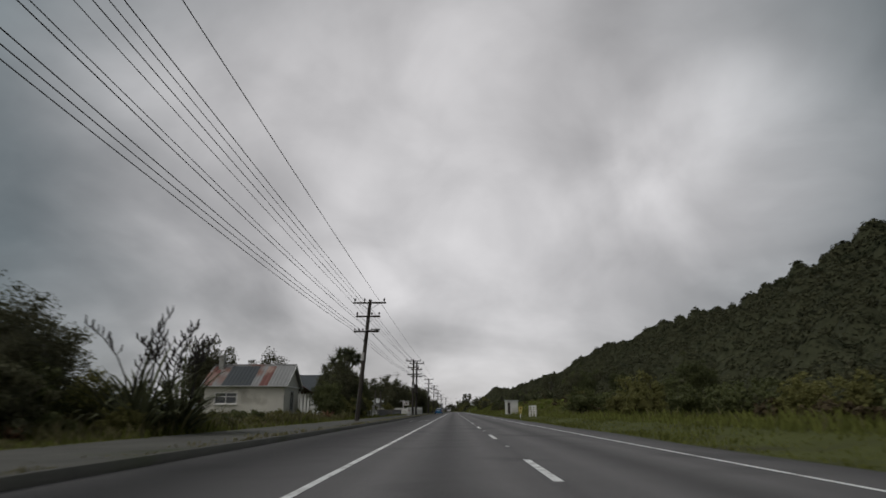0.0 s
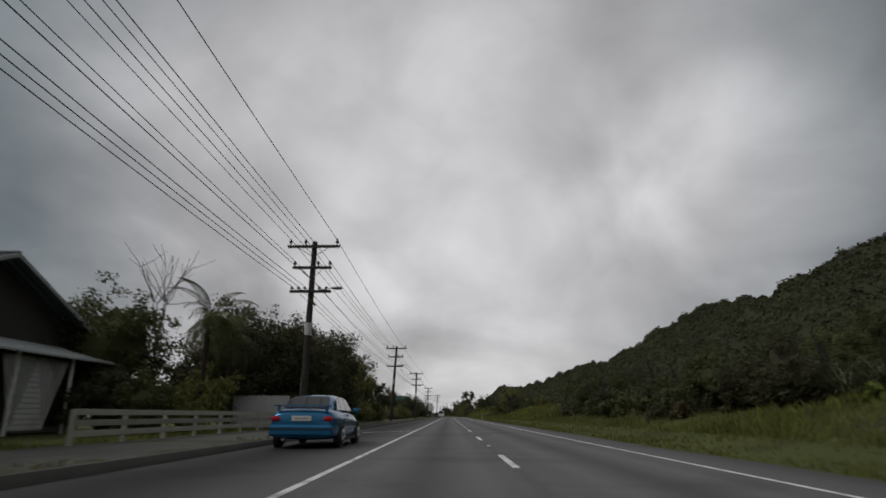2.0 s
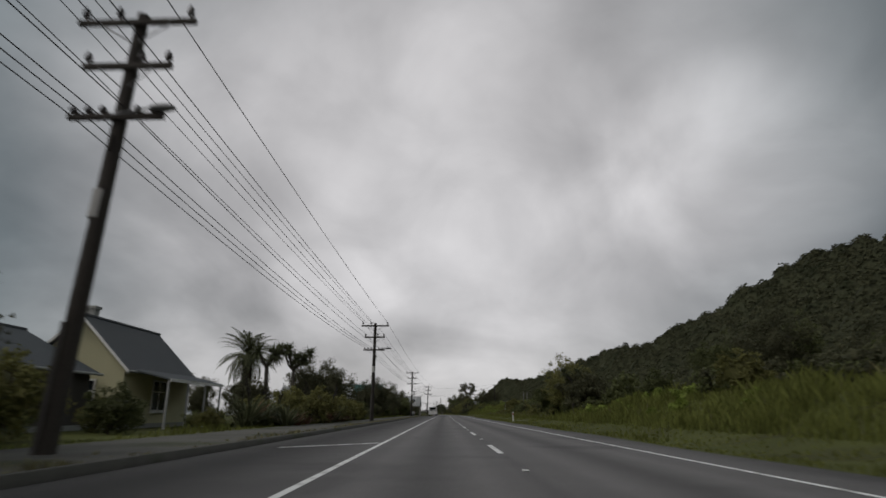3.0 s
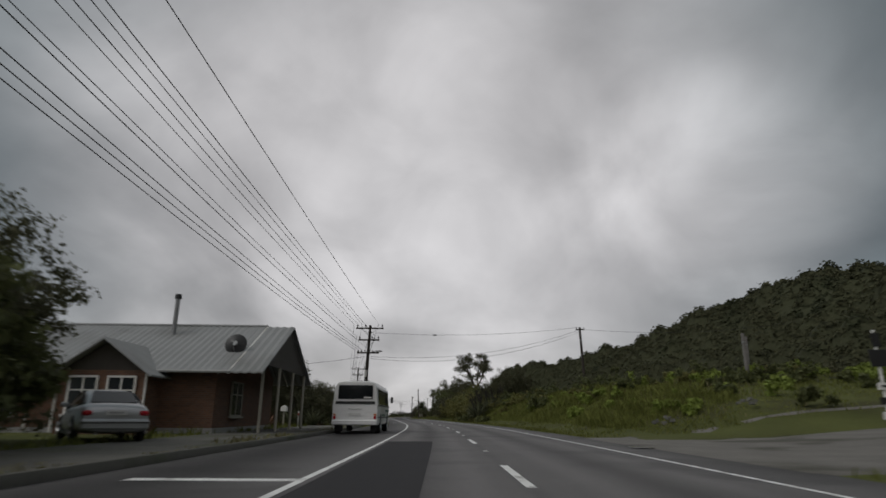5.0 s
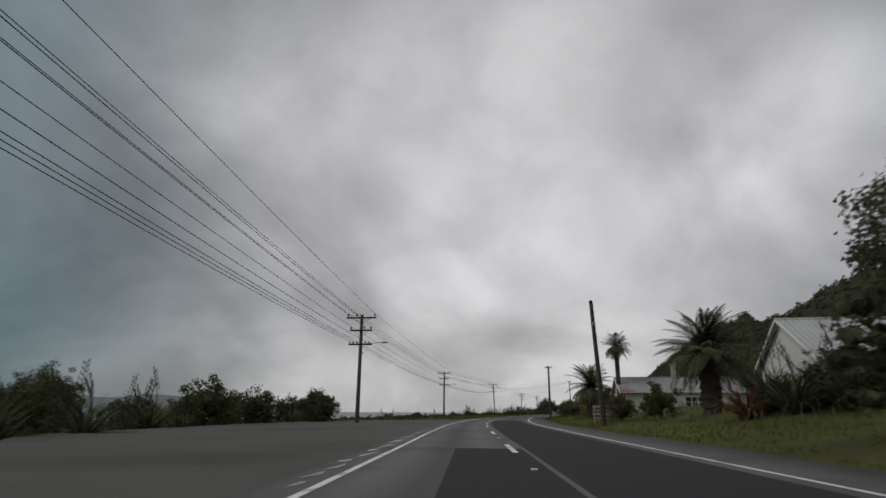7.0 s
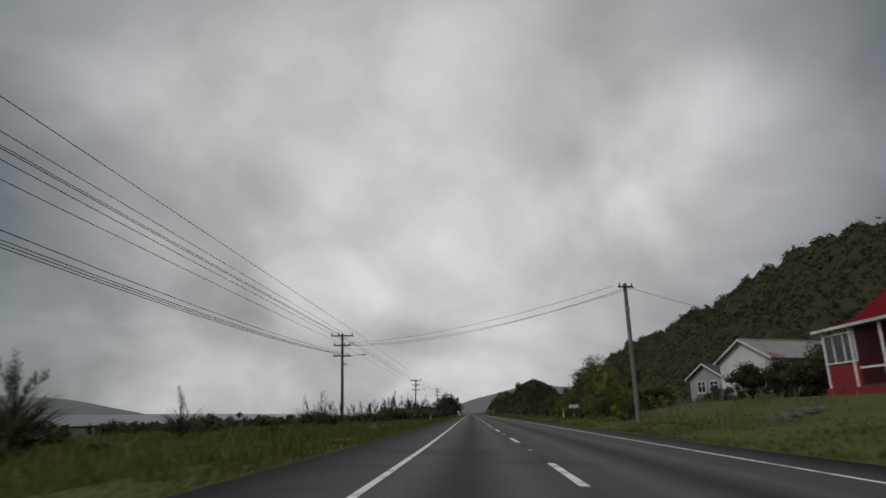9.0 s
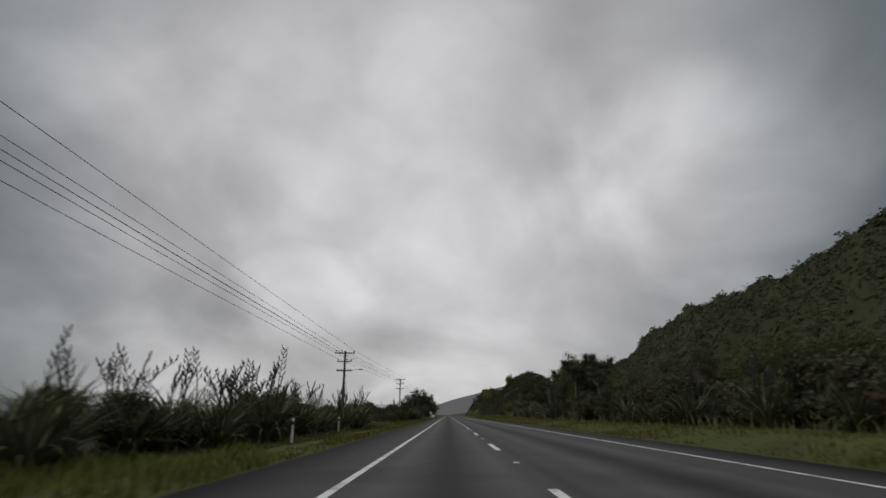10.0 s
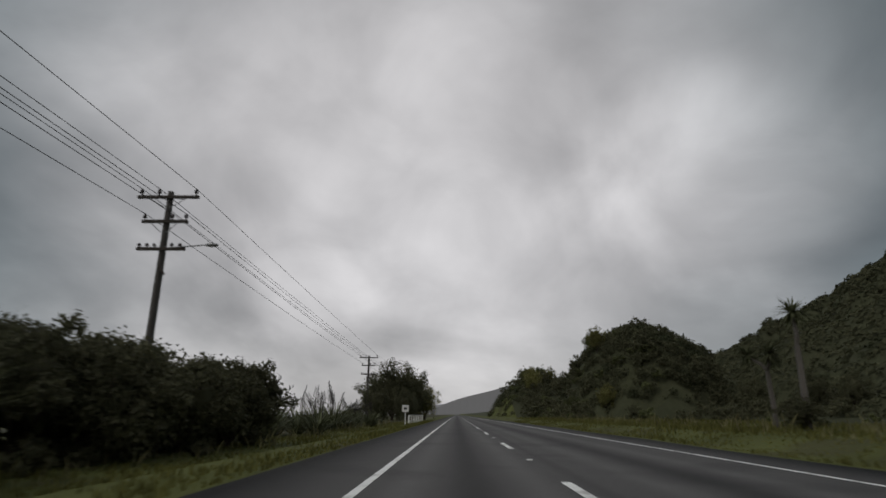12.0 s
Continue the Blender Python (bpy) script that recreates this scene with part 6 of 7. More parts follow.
H = house(-15, 300, 11, 8, 3.0, 4.8, "board", "rooflight", "white weatherboard house with a pale iron roof"); window_on(H, 0, -2, 0.9, 1.4, 1.4, "x+", "white", 1); window_on(H, 0, 2, 0.9, 1.4, 1.4, "x+", "white", 1); window_on(H, -4, -4, 0.9, 1.6, 1.3, "y-", "white", 2)
# teal-roofed house
H = house(-14.5, 341, 10, 10, 3.6, 7.0, "board", "roofteal", "house with a steep teal iron roof and white walls", overhang=0.6)
window_on(H, 0, -2.4, 0.9, 1.4, 1.4, "x+", "white", 1); window_on(H, 0, 2.4, 0.9, 1.4, 1.4, "x+", "white", 1)
for gx, gy, gs in ((-10.4, 347, 1.0), (-12.4, 78, 1.0)):
    wp = thing("gate_pillar", gx, gy, 0.12, 0, "white rendered gate pillar beside a hedge", "pillar", "gate pillars")
    part("shaft", boxm(-0.5 * gs, 0.5 * gs, -0.5 * gs, 0.5 * gs, 0, 2.0 * gs, bevel=0.03), M["board"], wp)
    part("cap", boxm(-0.6 * gs, 0.6 * gs, -0.6 * gs, 0.6 * gs, 2.0 * gs, 2.18 * gs, bevel=0.03), M["concrete"], wp)
# brick house
H = house(-8.3, 371, 10.5, 9.5, 2.9, 5.2, "brickwork", "roofplain", "brown brick house with a pale iron roof and verandah gable", overhang=0.7)
part("verandah_gable", prism([(-4.6, 2.95), (4.6, 2.95), (0, 4.95)], 0, 0.04), M["darkwall"], H).matrix_basis = pose(K * 1.9, 0, 0, 0, 0, 90)
for s in (-1, 1):
    part("porch_roof", corrugated(-0.1, 2.1, s * 5.45, 2.55, 0, 5.2), M["roofplain"], H)
for yy in (-4.4, -1.5, 1.5, 4.4):
    part("porch_post", tubem((1.85, yy, 0), (1.85, yy, 3.0), 0.07, n=8), M["rail"], H)
window_on(H, -8.8, -4.85, 0.8, 1.0, 1.4, "y-", "white", 1); window_on(H, 0.05, -2.0, 0.8, 1.5, 1.4, "x+", "rail", 1)
part("downpipe", tubem((-7.6, -4.95, 0.1), (-7.6, -4.95, 2.7), 0.05, n=6), M["white"], H)
bay = part("bay", boxm(-5.6, -2.3, -6.3, -4.7, 0, 2.5), M["brickwork"], H)
part("bay_gable", prism([(-5.6, 2.5), (-2.3, 2.5), (-3.95, 3.6)], -6.3, -4.4), M["darkwall"], H)
for s in (-1, 1):
    part("bay_roof", corrugated(-6.75, -3.0, s * 2.05, 2.3, 0, 3.78), M["roofplain"], H).matrix_basis = pose(K * -3.95, 0, 0, 0, 0, 90)
    part("downpipe", tubem((-3.95 + s * 1.72, -6.36, 0.1), (-3.95 + s * 1.72, -6.36, 2.4), 0.05, n=6), M["white"], H)
    window_on(H, -3.95 + s * 0.75, -6.3, 0.85, 1.0, 1.35, "y-", "white", 1)
part("downpipe", tubem((-11.4, -4.95, 0.1), (-11.4, -4.95, 2.7), 0.05, n=6), M["white"], H)
chimney(H, -3.6, -1.2, 4.0, 6.4, flue=True)
dish = thing("satellite_dish", -8.1, 367.6, 4.0, 0, "dark round satellite dish on a roof bracket", "satellite dish")
bm = bmesh.new()
bmesh.ops.create_cone(bm, cap_ends=False, segments=20, radius1=0.5, radius2=0.12, depth=0.16, matrix=Matrix.Rotation(radians(75), 4, "X"))
part("bowl", bm, M["black"], dish)
part("mount", tubem((0, 0.1, -0.6), (0, 0.1, 0), 0.04, n=6), M["steel"], dish)
part("feed_arm", tubem((0, -0.1, -0.3), (0, -0.55, 0.05), 0.025, n=5), M["steel"], dish)
# inland houses
H = house(10.0, 511, 10, 9, 3.2, 5.8, "board", "rooflight", "pale weatherboard house behind flax and palms", rz=180, z=0.7)
window_on(H, 0, -2.0, 0.9, 1.4, 1.4, "x+", "white", 1); window_on(H, 0, 2.0, 0.9, 1.4, 1.4, "x+", "white", 1)
H = house(3.4, 541, 12, 8.5, 2.7, 4.3, "board", "roofgrey", "low white bungalow with a grey iron roof", rz=180, z=0.35)
window_on(H, -3, 4.25, 0.8, 1.8, 1.3, "y+", "white", 2); window_on(H, -7, 4.25, 0.8, 1.8, 1.3, "y+", "white", 2); window_on(H, 0, 0, 0.8, 1.6, 1.3, "x+", "white", 2)
chimney(H, -6, 0.3, 3.9, 5.6)
xr = float(centre(626)) + 17.0
H = house(xr + 5.0, 621, 11.5, 6.4, 3.5, 6.1, "redwall", "roofscarlet", "bright red weatherboard house with white window frames", rz=-93, z=2.1, boards=0.2)
window_on(H, -2.6, -3.2, 0.9, 1.9, 1.7, "y-", "white", 2)
window_on(H, 0.02, -1.9, 1.2, 0.9, 1.7, "x+", "white", 0)
window_on(H, 0.02, 2.2, 1.2, 0.9, 1.7, "x+", "white", 0)
part("porch_roof", corrugated(-11.8, -4.4, -5.2, 3.0, -3.2, 3.55), M["roofscarlet"], H)
for k in range(4):
    part("porch_post", tubem((-4.7 - 2.2 * k, -5.0, -0.4), (-4.7 - 2.2 * k, -5.0, 3.05), 0.07, n=8), M["white"], H)
part("porch_wall", boxm(-11.4, -8.8, -5.0, -4.9, 0, 1.2), M["redwall"], H)
part("porch_glass", boxm(-11.3, -8.9, -4.98, -4.92, 1.25, 2.6), M["glass"], H)
part("lean_to", boxm(-9, -1.0, 3.2, 6.0, 0, 2.7), M["redwall"], H)
part("plinth", boxm(-11.6, 0.08, -5.1, 3.3, -1.3, 0.02), M["redwall"], H)
part("base_trim", boxm(-11.66, 0.14, -5.16, -5.1, -0.75, -0.5), M["mint"], H, "pale green base board")
window_on(H, -0.75, -3.2, 1.0, 0.6, 1.7, "y-", "white", 0)
for px in (-11.36, -10.52, -9.68, -8.84):
    part("mullion", boxm(px - 0.04, px + 0.04, -5.03, -4.985, 1.2, 2.66), M["white"], H)
for zz in (1.2, 2.62):
    part("porch_sill", boxm(-11.4, -8.8, -5.05, -5.035, zz, zz + 0.08), M["white"], H)
part("fascia", boxm(-11.9, -4.3, -5.26, -5.2, 2.88, 3.02), M["white"], H)
for k in range(3):
    part("porch_rail", boxm(-8.7 + 2.0 * k, -7.0 + 2.0 * k if k < 2 else -4.6, -5.04, -4.96, 0.85, 0.95), M["white"], H)
xr = float(centre(645)) + 19.5
H = house(xr + 2.2, 651, 9, 6.4, 2.6, 4.2, "board", "roofgrey", "white bach with a low gable and square windows", rz=190, z=2.7)
window_on(H, 0, 0.4, 0.7, 1.6, 1.2, "x+", "white", 1); window_on(H, -3, 3.2, 0.7, 1.6, 1.2, "y+", "white", 1); window_on(H, -6, 3.2, 0.7, 1.4, 1.2, "y+", "white", 1)
part("plinth", boxm(-9.0, 0.05, -3.3, 3.3, -1.2, 0.02), M["greywall"], H)
H = house(xr + 3.4, 661, 8, 5.5, 2.2, 3.5, "greywall", "roofdark", "low grey cottage with a dark roof behind bushes", rz=190, z=2.2)
window_on(H, 0, -0.8, 0.7, 1.2, 1.0, "x+", "white", 1); window_on(H, 0, 1.2, 0.7, 1.2, 1.0, "x+", "white", 1)
part("plinth", boxm(-8.0, 0.05, -2.8, 2.8, -1.4, 0.02), M["greywall"], H)


# ---- fences, huts and roadside furniture ----
def post_and_rail(x0, y0, x1, y1, h, rails, mt, label, n=None, w=0.12, name="rail_fence", z=None):
    d = math.hypot(x1 - x0, y1 - y0)
    t = thing(name, x0, y0, float(land(x0, y0)) if z is None else z, math.degrees(math.atan2(y1 - y0, x1 - x0)), label, "fence")
    n = n or max(2, int(d / 2.2) + 1)
    for i in range(n):
        px = d * i / (n - 1)
        part("post", boxm(px - w / 2, px + w / 2, -w / 2, w / 2, -0.2, h, bevel=0.01), M[mt], t)
    for k in range(rails):
        zz = h * (0.32 + 0.6 * k / max(1, rails - 1))
        part("rail", boxm(-0.1, d + 0.1, -w / 2 - 0.045, -w / 2 - 0.005, zz - 0.075, zz + 0.075, bevel=0.006), M[mt], t)
    return t


fence = thing("iron_fence", -9.6, 78, 0.12, 90, "fence of dark corrugated iron sheets laid sideways", "fence")
for i in range(12):
    bm = bmesh.new()
    rows = 12
    for k in range(rows + 1):
        o = 0.03 if k % 2 else -0.03
        bm.verts.new((i * 2.85, o, 0.88 * k / rows)); bm.verts.new((i * 2.85 + 2.83, o, 0.88 * k / rows))
    bm.verts.ensure_lookup_table()
    for k in range(rows):
        bm.faces.new([bm.verts[j] for j in (2 * k, 2 * k + 1, 2 * k + 3, 2 * k + 2)])
    r = bmesh.ops.extrude_face_region(bm, geom=list(bm.faces))
    bmesh.ops.translate(bm, vec=(0, 0.02, 0), verts=[v for v in r["geom"] if isinstance(v, bmesh.types.BMVert)])
    part("iron_sheet", bm, M["iron"], fence)
    part("post", boxm(i * 2.85 - 0.06, i * 2.85 + 0.06, 0.06, 0.18, 0, 0.9), M["timber"], fence)
part("capping", boxm(0, 34.2, -0.05, 0.19, 0.885, 0.925), M["rail"], fence)


def picket_fence(x0, y0, rz, length, pitch, label):
    t = thing("picket_fence", x0, y0, 0.12, rz, label, "fence", "white picket fences")
    me = None
    for i in range(int(length / pitch)):
        if me is None:
            ob = part("picket", prism([(0, 0.05), (0.13, 0.05), (0.13, 1.2), (0.065, 1.3), (0, 1.2)], -0.02, 0.02), M["white"], t)
            me = ob.data
        else:
            ob = new("picket", me)
            ob.parent = t
        ob.location.x = K * pitch * i
    for zz in (0.35, 0.98):
        part("rail", boxm(0, length, 0.022, 0.07, zz - 0.05, zz + 0.05), M["white"], t)
    for i in range(int(length / 3) + 1):
        post = part("post", boxm(i * 3 - 0.08, i * 3 + 0.08, -0.05, 0.1, -0.1, 1.36, bevel=0.01), M["white"], t)
        part("post_cap", boxm(i * 3 - 0.11, i * 3 + 0.11, -0.08, 0.13, 1.36, 1.42), M["white"], post)
    return t


picket_fence(-8.8, 116.8, 87.4, 28.2, 0.155, "long white painted picket fence along the footpath")
picket_fence(-8.8, 116.8, 180, 16, 0.155, "white painted picket fence running back from the road")
sg = thing("hanging_sign", -9.8, 118.5, 0.12, 0, "white post with a hanging white sign board behind a picket fence", "sign")
part("post", boxm(-0.08, 0.08, -0.08, 0.08, -0.05, 2.72, bevel=0.012), M["white"], sg)
part("arm", boxm(-0.6, 1.2, -0.05, 0.05, 2.52, 2.63, bevel=0.01), M["white"], sg)
bd = part("board", boxm(0.2, 1.1, -0.03, 0.03, 1.75, 2.45, bevel=0.01), M["white"], sg)
part("emblem", boxm(0.42, 0.88, -0.045, -0.031, 2.04, 2.32, bevel=0.004), M["darkwall"], bd, "dark plain emblem")
part("emblem", boxm(0.48, 0.82, -0.05, -0.046, 2.12, 2.24), M["roofred"], bd, "faded red plain panel")
part("lettering_bar", boxm(0.4, 0.9, -0.045, -0.031, 1.88, 1.94), M["darkwall"], bd, "unreadable line of dark lettering")
post_and_rail(-8.7, 149.5, -8.7, 166, 0.85, 3, "rail", "low weathered fence of three pale rails")
post_and_rail(-13.2, 187, -10.6, 187.5, 1.6, 2, "rail", "weathered timber gate between two posts", n=2, name="timber_gate")
post_and_rail(9.6, 69.0, 9.4, 72.8, 1.25, 4, "white", "white four-rail bridge-end fence in the grass", n=3, w=0.18)
post_and_rail(float(centre(875)) - 6.8, 875, float(centre(893)) - 6.4, 893, 0.95, 2, "white", "white two-rail bridge fence beside the road", n=7, w=0.16)
sv = thing("sheet_fence", -10.2, 168.5, 0.12, 0, "short fence of upright pale iron sheets", "fence")
part("sheet", corrugated(-1.6, 1.6, 0, 0.1, 0.08, 1.75, pitch=0.25), M["rooflight"], sv)
part("post", boxm(-1.7, -1.58, 0.05, 0.17, 0, 1.8), M["timber"], sv)

def road_sign(x, y, h, plates, label, post="white", rz=0.0):
    t = thing("road_sign", x, y, float(land(x, y)), rz, label, "road sign")
    part("post", tubem((0, 0, -0.1), (0, 0, h), 0.05, n=8), M[post], t)
    for z0, z1, w, mt in plates:
        p = part("plate", boxm(-w / 2, w / 2, -0.07, -0.05, z0, z1, bevel=0.004), M[mt], t)
        part("symbol", boxm(-w * 0.22, w * 0.22, -0.078, -0.071, z0 + (z1 - z0) * 0.35, z0 + (z1 - z0) * 0.65), M["black"], p)
    return t


gate = thing("rail_gate", -10.15, 71.8, 0.12, 90, "white timber barrier of two broad rails on tall posts", "gate")
for px in (0.3, 2.4, 4.4, 5.6):
    part("post", boxm(px - 0.07, px + 0.07, -0.07, 0.07, -0.1, 1.72, bevel=0.01), M["white"], gate)
for zz in (0.92, 1.58):
    part("rail", boxm(-0.1, 6.0, -0.12, -0.074, zz - 0.13, zz + 0.13, bevel=0.008), M["white"], gate)
road_sign(8.2, 72, 1.3, ((0.9, 1.35, 0.45, "signyellow"), (0.55, 0.85, 0.3, "signyellow")), "low yellow hazard marker beside white rails")
road_sign(float(centre(874)) - 7.1, 874, 1.9, ((1.3, 2.0, 0.7, "white"),), "white bridge marker plate on a post")
road_sign(16.7, 361, 3.6, ((2.3, 2.9, 0.7, "black"), (1.5, 1.75, 0.5, "white"), (1.0, 1.25, 0.5, "black"), (0.5, 0.75, 0.5, "white"), (3.0, 3.5, 0.3, "black")), "black and white railway crossing sign post")
MARK = thing("marker_post", -7.4, 101.6, 0.12, 0, "white edge marker post with a red band", "marker post", "marker posts")
part("stake", boxm(-0.05, 0.05, -0.03, 0.03, -0.1, 1.0, bevel=0.008), M["white"], MARK)
part("reflector", boxm(-0.05, 0.05, -0.036, -0.031, 0.72, 0.86), M["lens_red"], MARK)
for x, y in ((float(centre(674)) + 9.0, 672), (7.2, 262), (-8.4, 384), (float(centre(706)) - 8.6, 716), (float(centre(706)) - 8.6, 700)):
    place(MARK, x, y, float(land(x, y)), 0, 1.0)
hut = thing("pump_hut", 10.3, 104.9, float(land(10.3, 104.9)) - 0.05, 0, "small white weatherboard hut with a dark doorway", "hut")
part("wall", boxm(-1.0, 1.0, -1.1, 1.1, 0, 2.25), M["board"], hut)
for k in range(11):
    part("weatherboard", boxm(-1.02, 1.02, -1.12, 1.12, k * 0.2, k * 0.2 + 0.17), M["board"], hut)
part("roof", boxm(-1.15, 1.15, -1.25, 1.25, 2.25, 2.38, bevel=0.02), M["rooflight"], hut)
part("door", boxm(-0.75, -0.35, -1.15, -1.11, 0.1, 1.95), M["darkwall"], hut, "dark open doorway")
xm = float(centre(671)) + 10.2
mb = thing("letter_box", xm, 671, float(land(xm, 671)), 0, "cluster of pale letter boxes on a post", "letter box")
part("post", boxm(-0.05, 0.05, -0.05, 0.05, -0.1, 1.1), M["rail"], mb)
part("shelf", boxm(-0.55, 0.55, -0.2, 0.2, 1.1, 1.15), M["rail"], mb)
for k in range(3):
    b = part("box", prism([(-0.5 + k * 0.35, 1.15), (-0.2 + k * 0.35, 1.15), (-0.2 + k * 0.35, 1.4), (-0.35 + k * 0.35, 1.5), (-0.5 + k * 0.35, 1.4)], -0.2, 0.2), M["white"], mb)
    part("slot", boxm(-0.45 + k * 0.35, -0.25 + k * 0.35, -0.21, -0.2, 1.3, 1.34), M["black"], b)
mb = thing("letter_box", -9.2, 383, 0.12, 0, "white letter box on a post", "letter box")
part("post", boxm(-0.05, 0.05, -0.05, 0.05, 0, 1.0), M["rail"], mb)
part("box", prism([(-0.2, 1.0), (0.2, 1.0), (0.2, 1.25), (0, 1.4), (-0.2, 1.25)], -0.25, 0.25), M["white"], mb)


# ---- single poles inland and their wires ----
def plain_pole(x, y, h, lean, mt, label, head=True):
    t = thing("service_pole", x, y, float(land(x, y)) - 0.1, 0, label, "power pole")
    part("pole", tubem((0, 0, 0), (lean, 0, h), 0.16, 0.12, n=10), M[mt], t)
    if head:
        a = part("crossarm", boxm(lean - 0.5, lean + 0.5, -0.2, -0.1, h - 0.3, h - 0.18, bevel=0.01), M["timber"], t)
        for px in (-0.4, 0.0, 0.4):
            part("insulator", tubem((lean + px, -0.15, h - 0.18), (lean + px, -0.15, h + 0.02), 0.05, 0.03, n=7), M["insul"], a)
    part("stay_clamp", tubem((lean * 0.8, 0, h * 0.8), (lean * 0.8, 0, h * 0.82), 0.15, n=10), M["steel"], t)
    return t


plain_pole(17.5, 403, 7.0, -0.25, "timber", "dark timber service pole on the grass bank")
plain_pole(-1.0, 511, 8.0, -0.35, "timber", "leaning dark timber pole beside a garden", head=False)
plain_pole(2.1, 639.8, 9.0, -0.15, "paletimber", "pale grey timber service pole with a small crossarm")
plain_pole(24.6, 384, 3.6, 0.0, "paletimber", "pale grey timber post on the terrace", head=False)
plain_pole(25.8, 386, 3.4, 0.12, "paletimber", "pale grey timber post on the terrace", head=False)
plain_pole(-4.0, 560, 7.5, 0.0, "timber", "dark timber service pole on the inland side")
SERVICE = (((-4.9, 397.2, 8.6), (17.2, 403, 10.2), 0.5), ((-4.6, 397.2, 6.3), (17.2, 403, 9.9), 1.1), ((-4.6, 397.2, 6.1), (17.2, 403, 9.7), 1.3), ((17.2, 403, 10.0), (45, 408, 12), 0.8), ((-5.2, 397.3, 6.3), (-30, 388, 4.8), 0.9),
           ((-21.1, 671, 8.9), (1.2, 639.8, 9.1), 0.8), ((-21.1, 671, 8.7), (2.7, 639.8, 9.0), 0.95), ((-21.1, 671, 8.6), (2.2, 639.8, 9.0), 1.1), ((2.1, 639.8, 9.0), (20, 640, 5.5), 0.5))
for a, b, sg_ in SERVICE:
    tagged(part("service_wire", wire([a, b], 0.013, sag=sg_), M["wire"]), "dark service wire slung from the poles across the road", "wire")
dp = tagged(part("wire_spacer", boxm(1.33, 1.68, 398.83, 398.93, 8.59, 8.69), M["black"]), "small black spacer clipped on an overhead wire", "spacer")
tf = thing("transformer", -6.7, 104.8, 3.9, 0, "dark grey transformer tank on a platform between two poles", "transformer")
bm = tubem((0, 0, 0.15), (0, 0, 1.35), 0.55, n=16)
tube(bm, (0, 0, 1.35), (0, 0, 1.5), 0.5, 0.25, n=16)
part("tank", bm, M["darkwall"], tf)
part("platform", boxm(-0.5, 0.5, -1.5, 1.5, 0, 0.15), M["timber"], tf)
for k in range(3):
    part("bushing", tubem((-0.25 + 0.25 * k, 0, 1.45), (-0.25 + 0.25 * k, 0, 1.8), 0.06, 0.04, n=7), M["insul"], tf)


# ---- cars ----
def wheel(parent, x, y, r=0.32, w=0.21, out=1):
    wl = new("wheel")
    wl.parent = parent
    wl.matrix_basis = pose(K * x, K * y, K * r)
    bm = bmesh.new()
    bmesh.ops.create_cone(bm, cap_ends=True, segments=24, radius1=r, radius2=r, depth=w, matrix=Matrix.Rotation(radians(90), 4, "Y"))
    bmesh.ops.bevel(bm, geom=[e for e in bm.edges if not e.is_contiguous or len(e.link_faces) == 2 and e.calc_face_angle(0) > 1], offset=0.035, segments=2, affect="EDGES")
    part("tyre", bm, M["rubber"], wl)
    bm = bmesh.new()
    bmesh.ops.create_cone(bm, cap_ends=True, segments=20, radius1=r * 0.64, radius2=r * 0.6, depth=w + 0.015, matrix=Matrix.Rotation(radians(90), 4, "Y"))
    for k in range(5):
        a = k * 1.2566
        tube(bm, (out * (w / 2 + 0.012), 0, 0), (out * (w / 2 + 0.012), math.cos(a) * r * 0.6, math.sin(a) * r * 0.6), 0.05, 0.035, n=5)
    part("rim", bm, M["alloy"], wl)


def loft(sections, closed=True):
    """A shell through cross sections: each is (y, [(x, z) ...]) with the same count."""
    bm = bmesh.new()
    rings = [[bm.verts.new((x, y, z)) for x, z in pts] for y, pts in sections]
    n = len(rings[0])
    for a, b in zip(rings, rings[1:]):
        for i in range(n):
            bm.faces.new((a[i], a[(i + 1) % n], b[(i + 1) % n], b[i]))
    bm.faces.new(rings[0][::-1])
    bm.faces.new(rings[-1])
    return bm


def soften(ob):
    """Pressed sheet metal has no hard facets."""
    md = ob.modifiers.new("round", "SUBSURF")
    md.levels = md.render_levels = 2


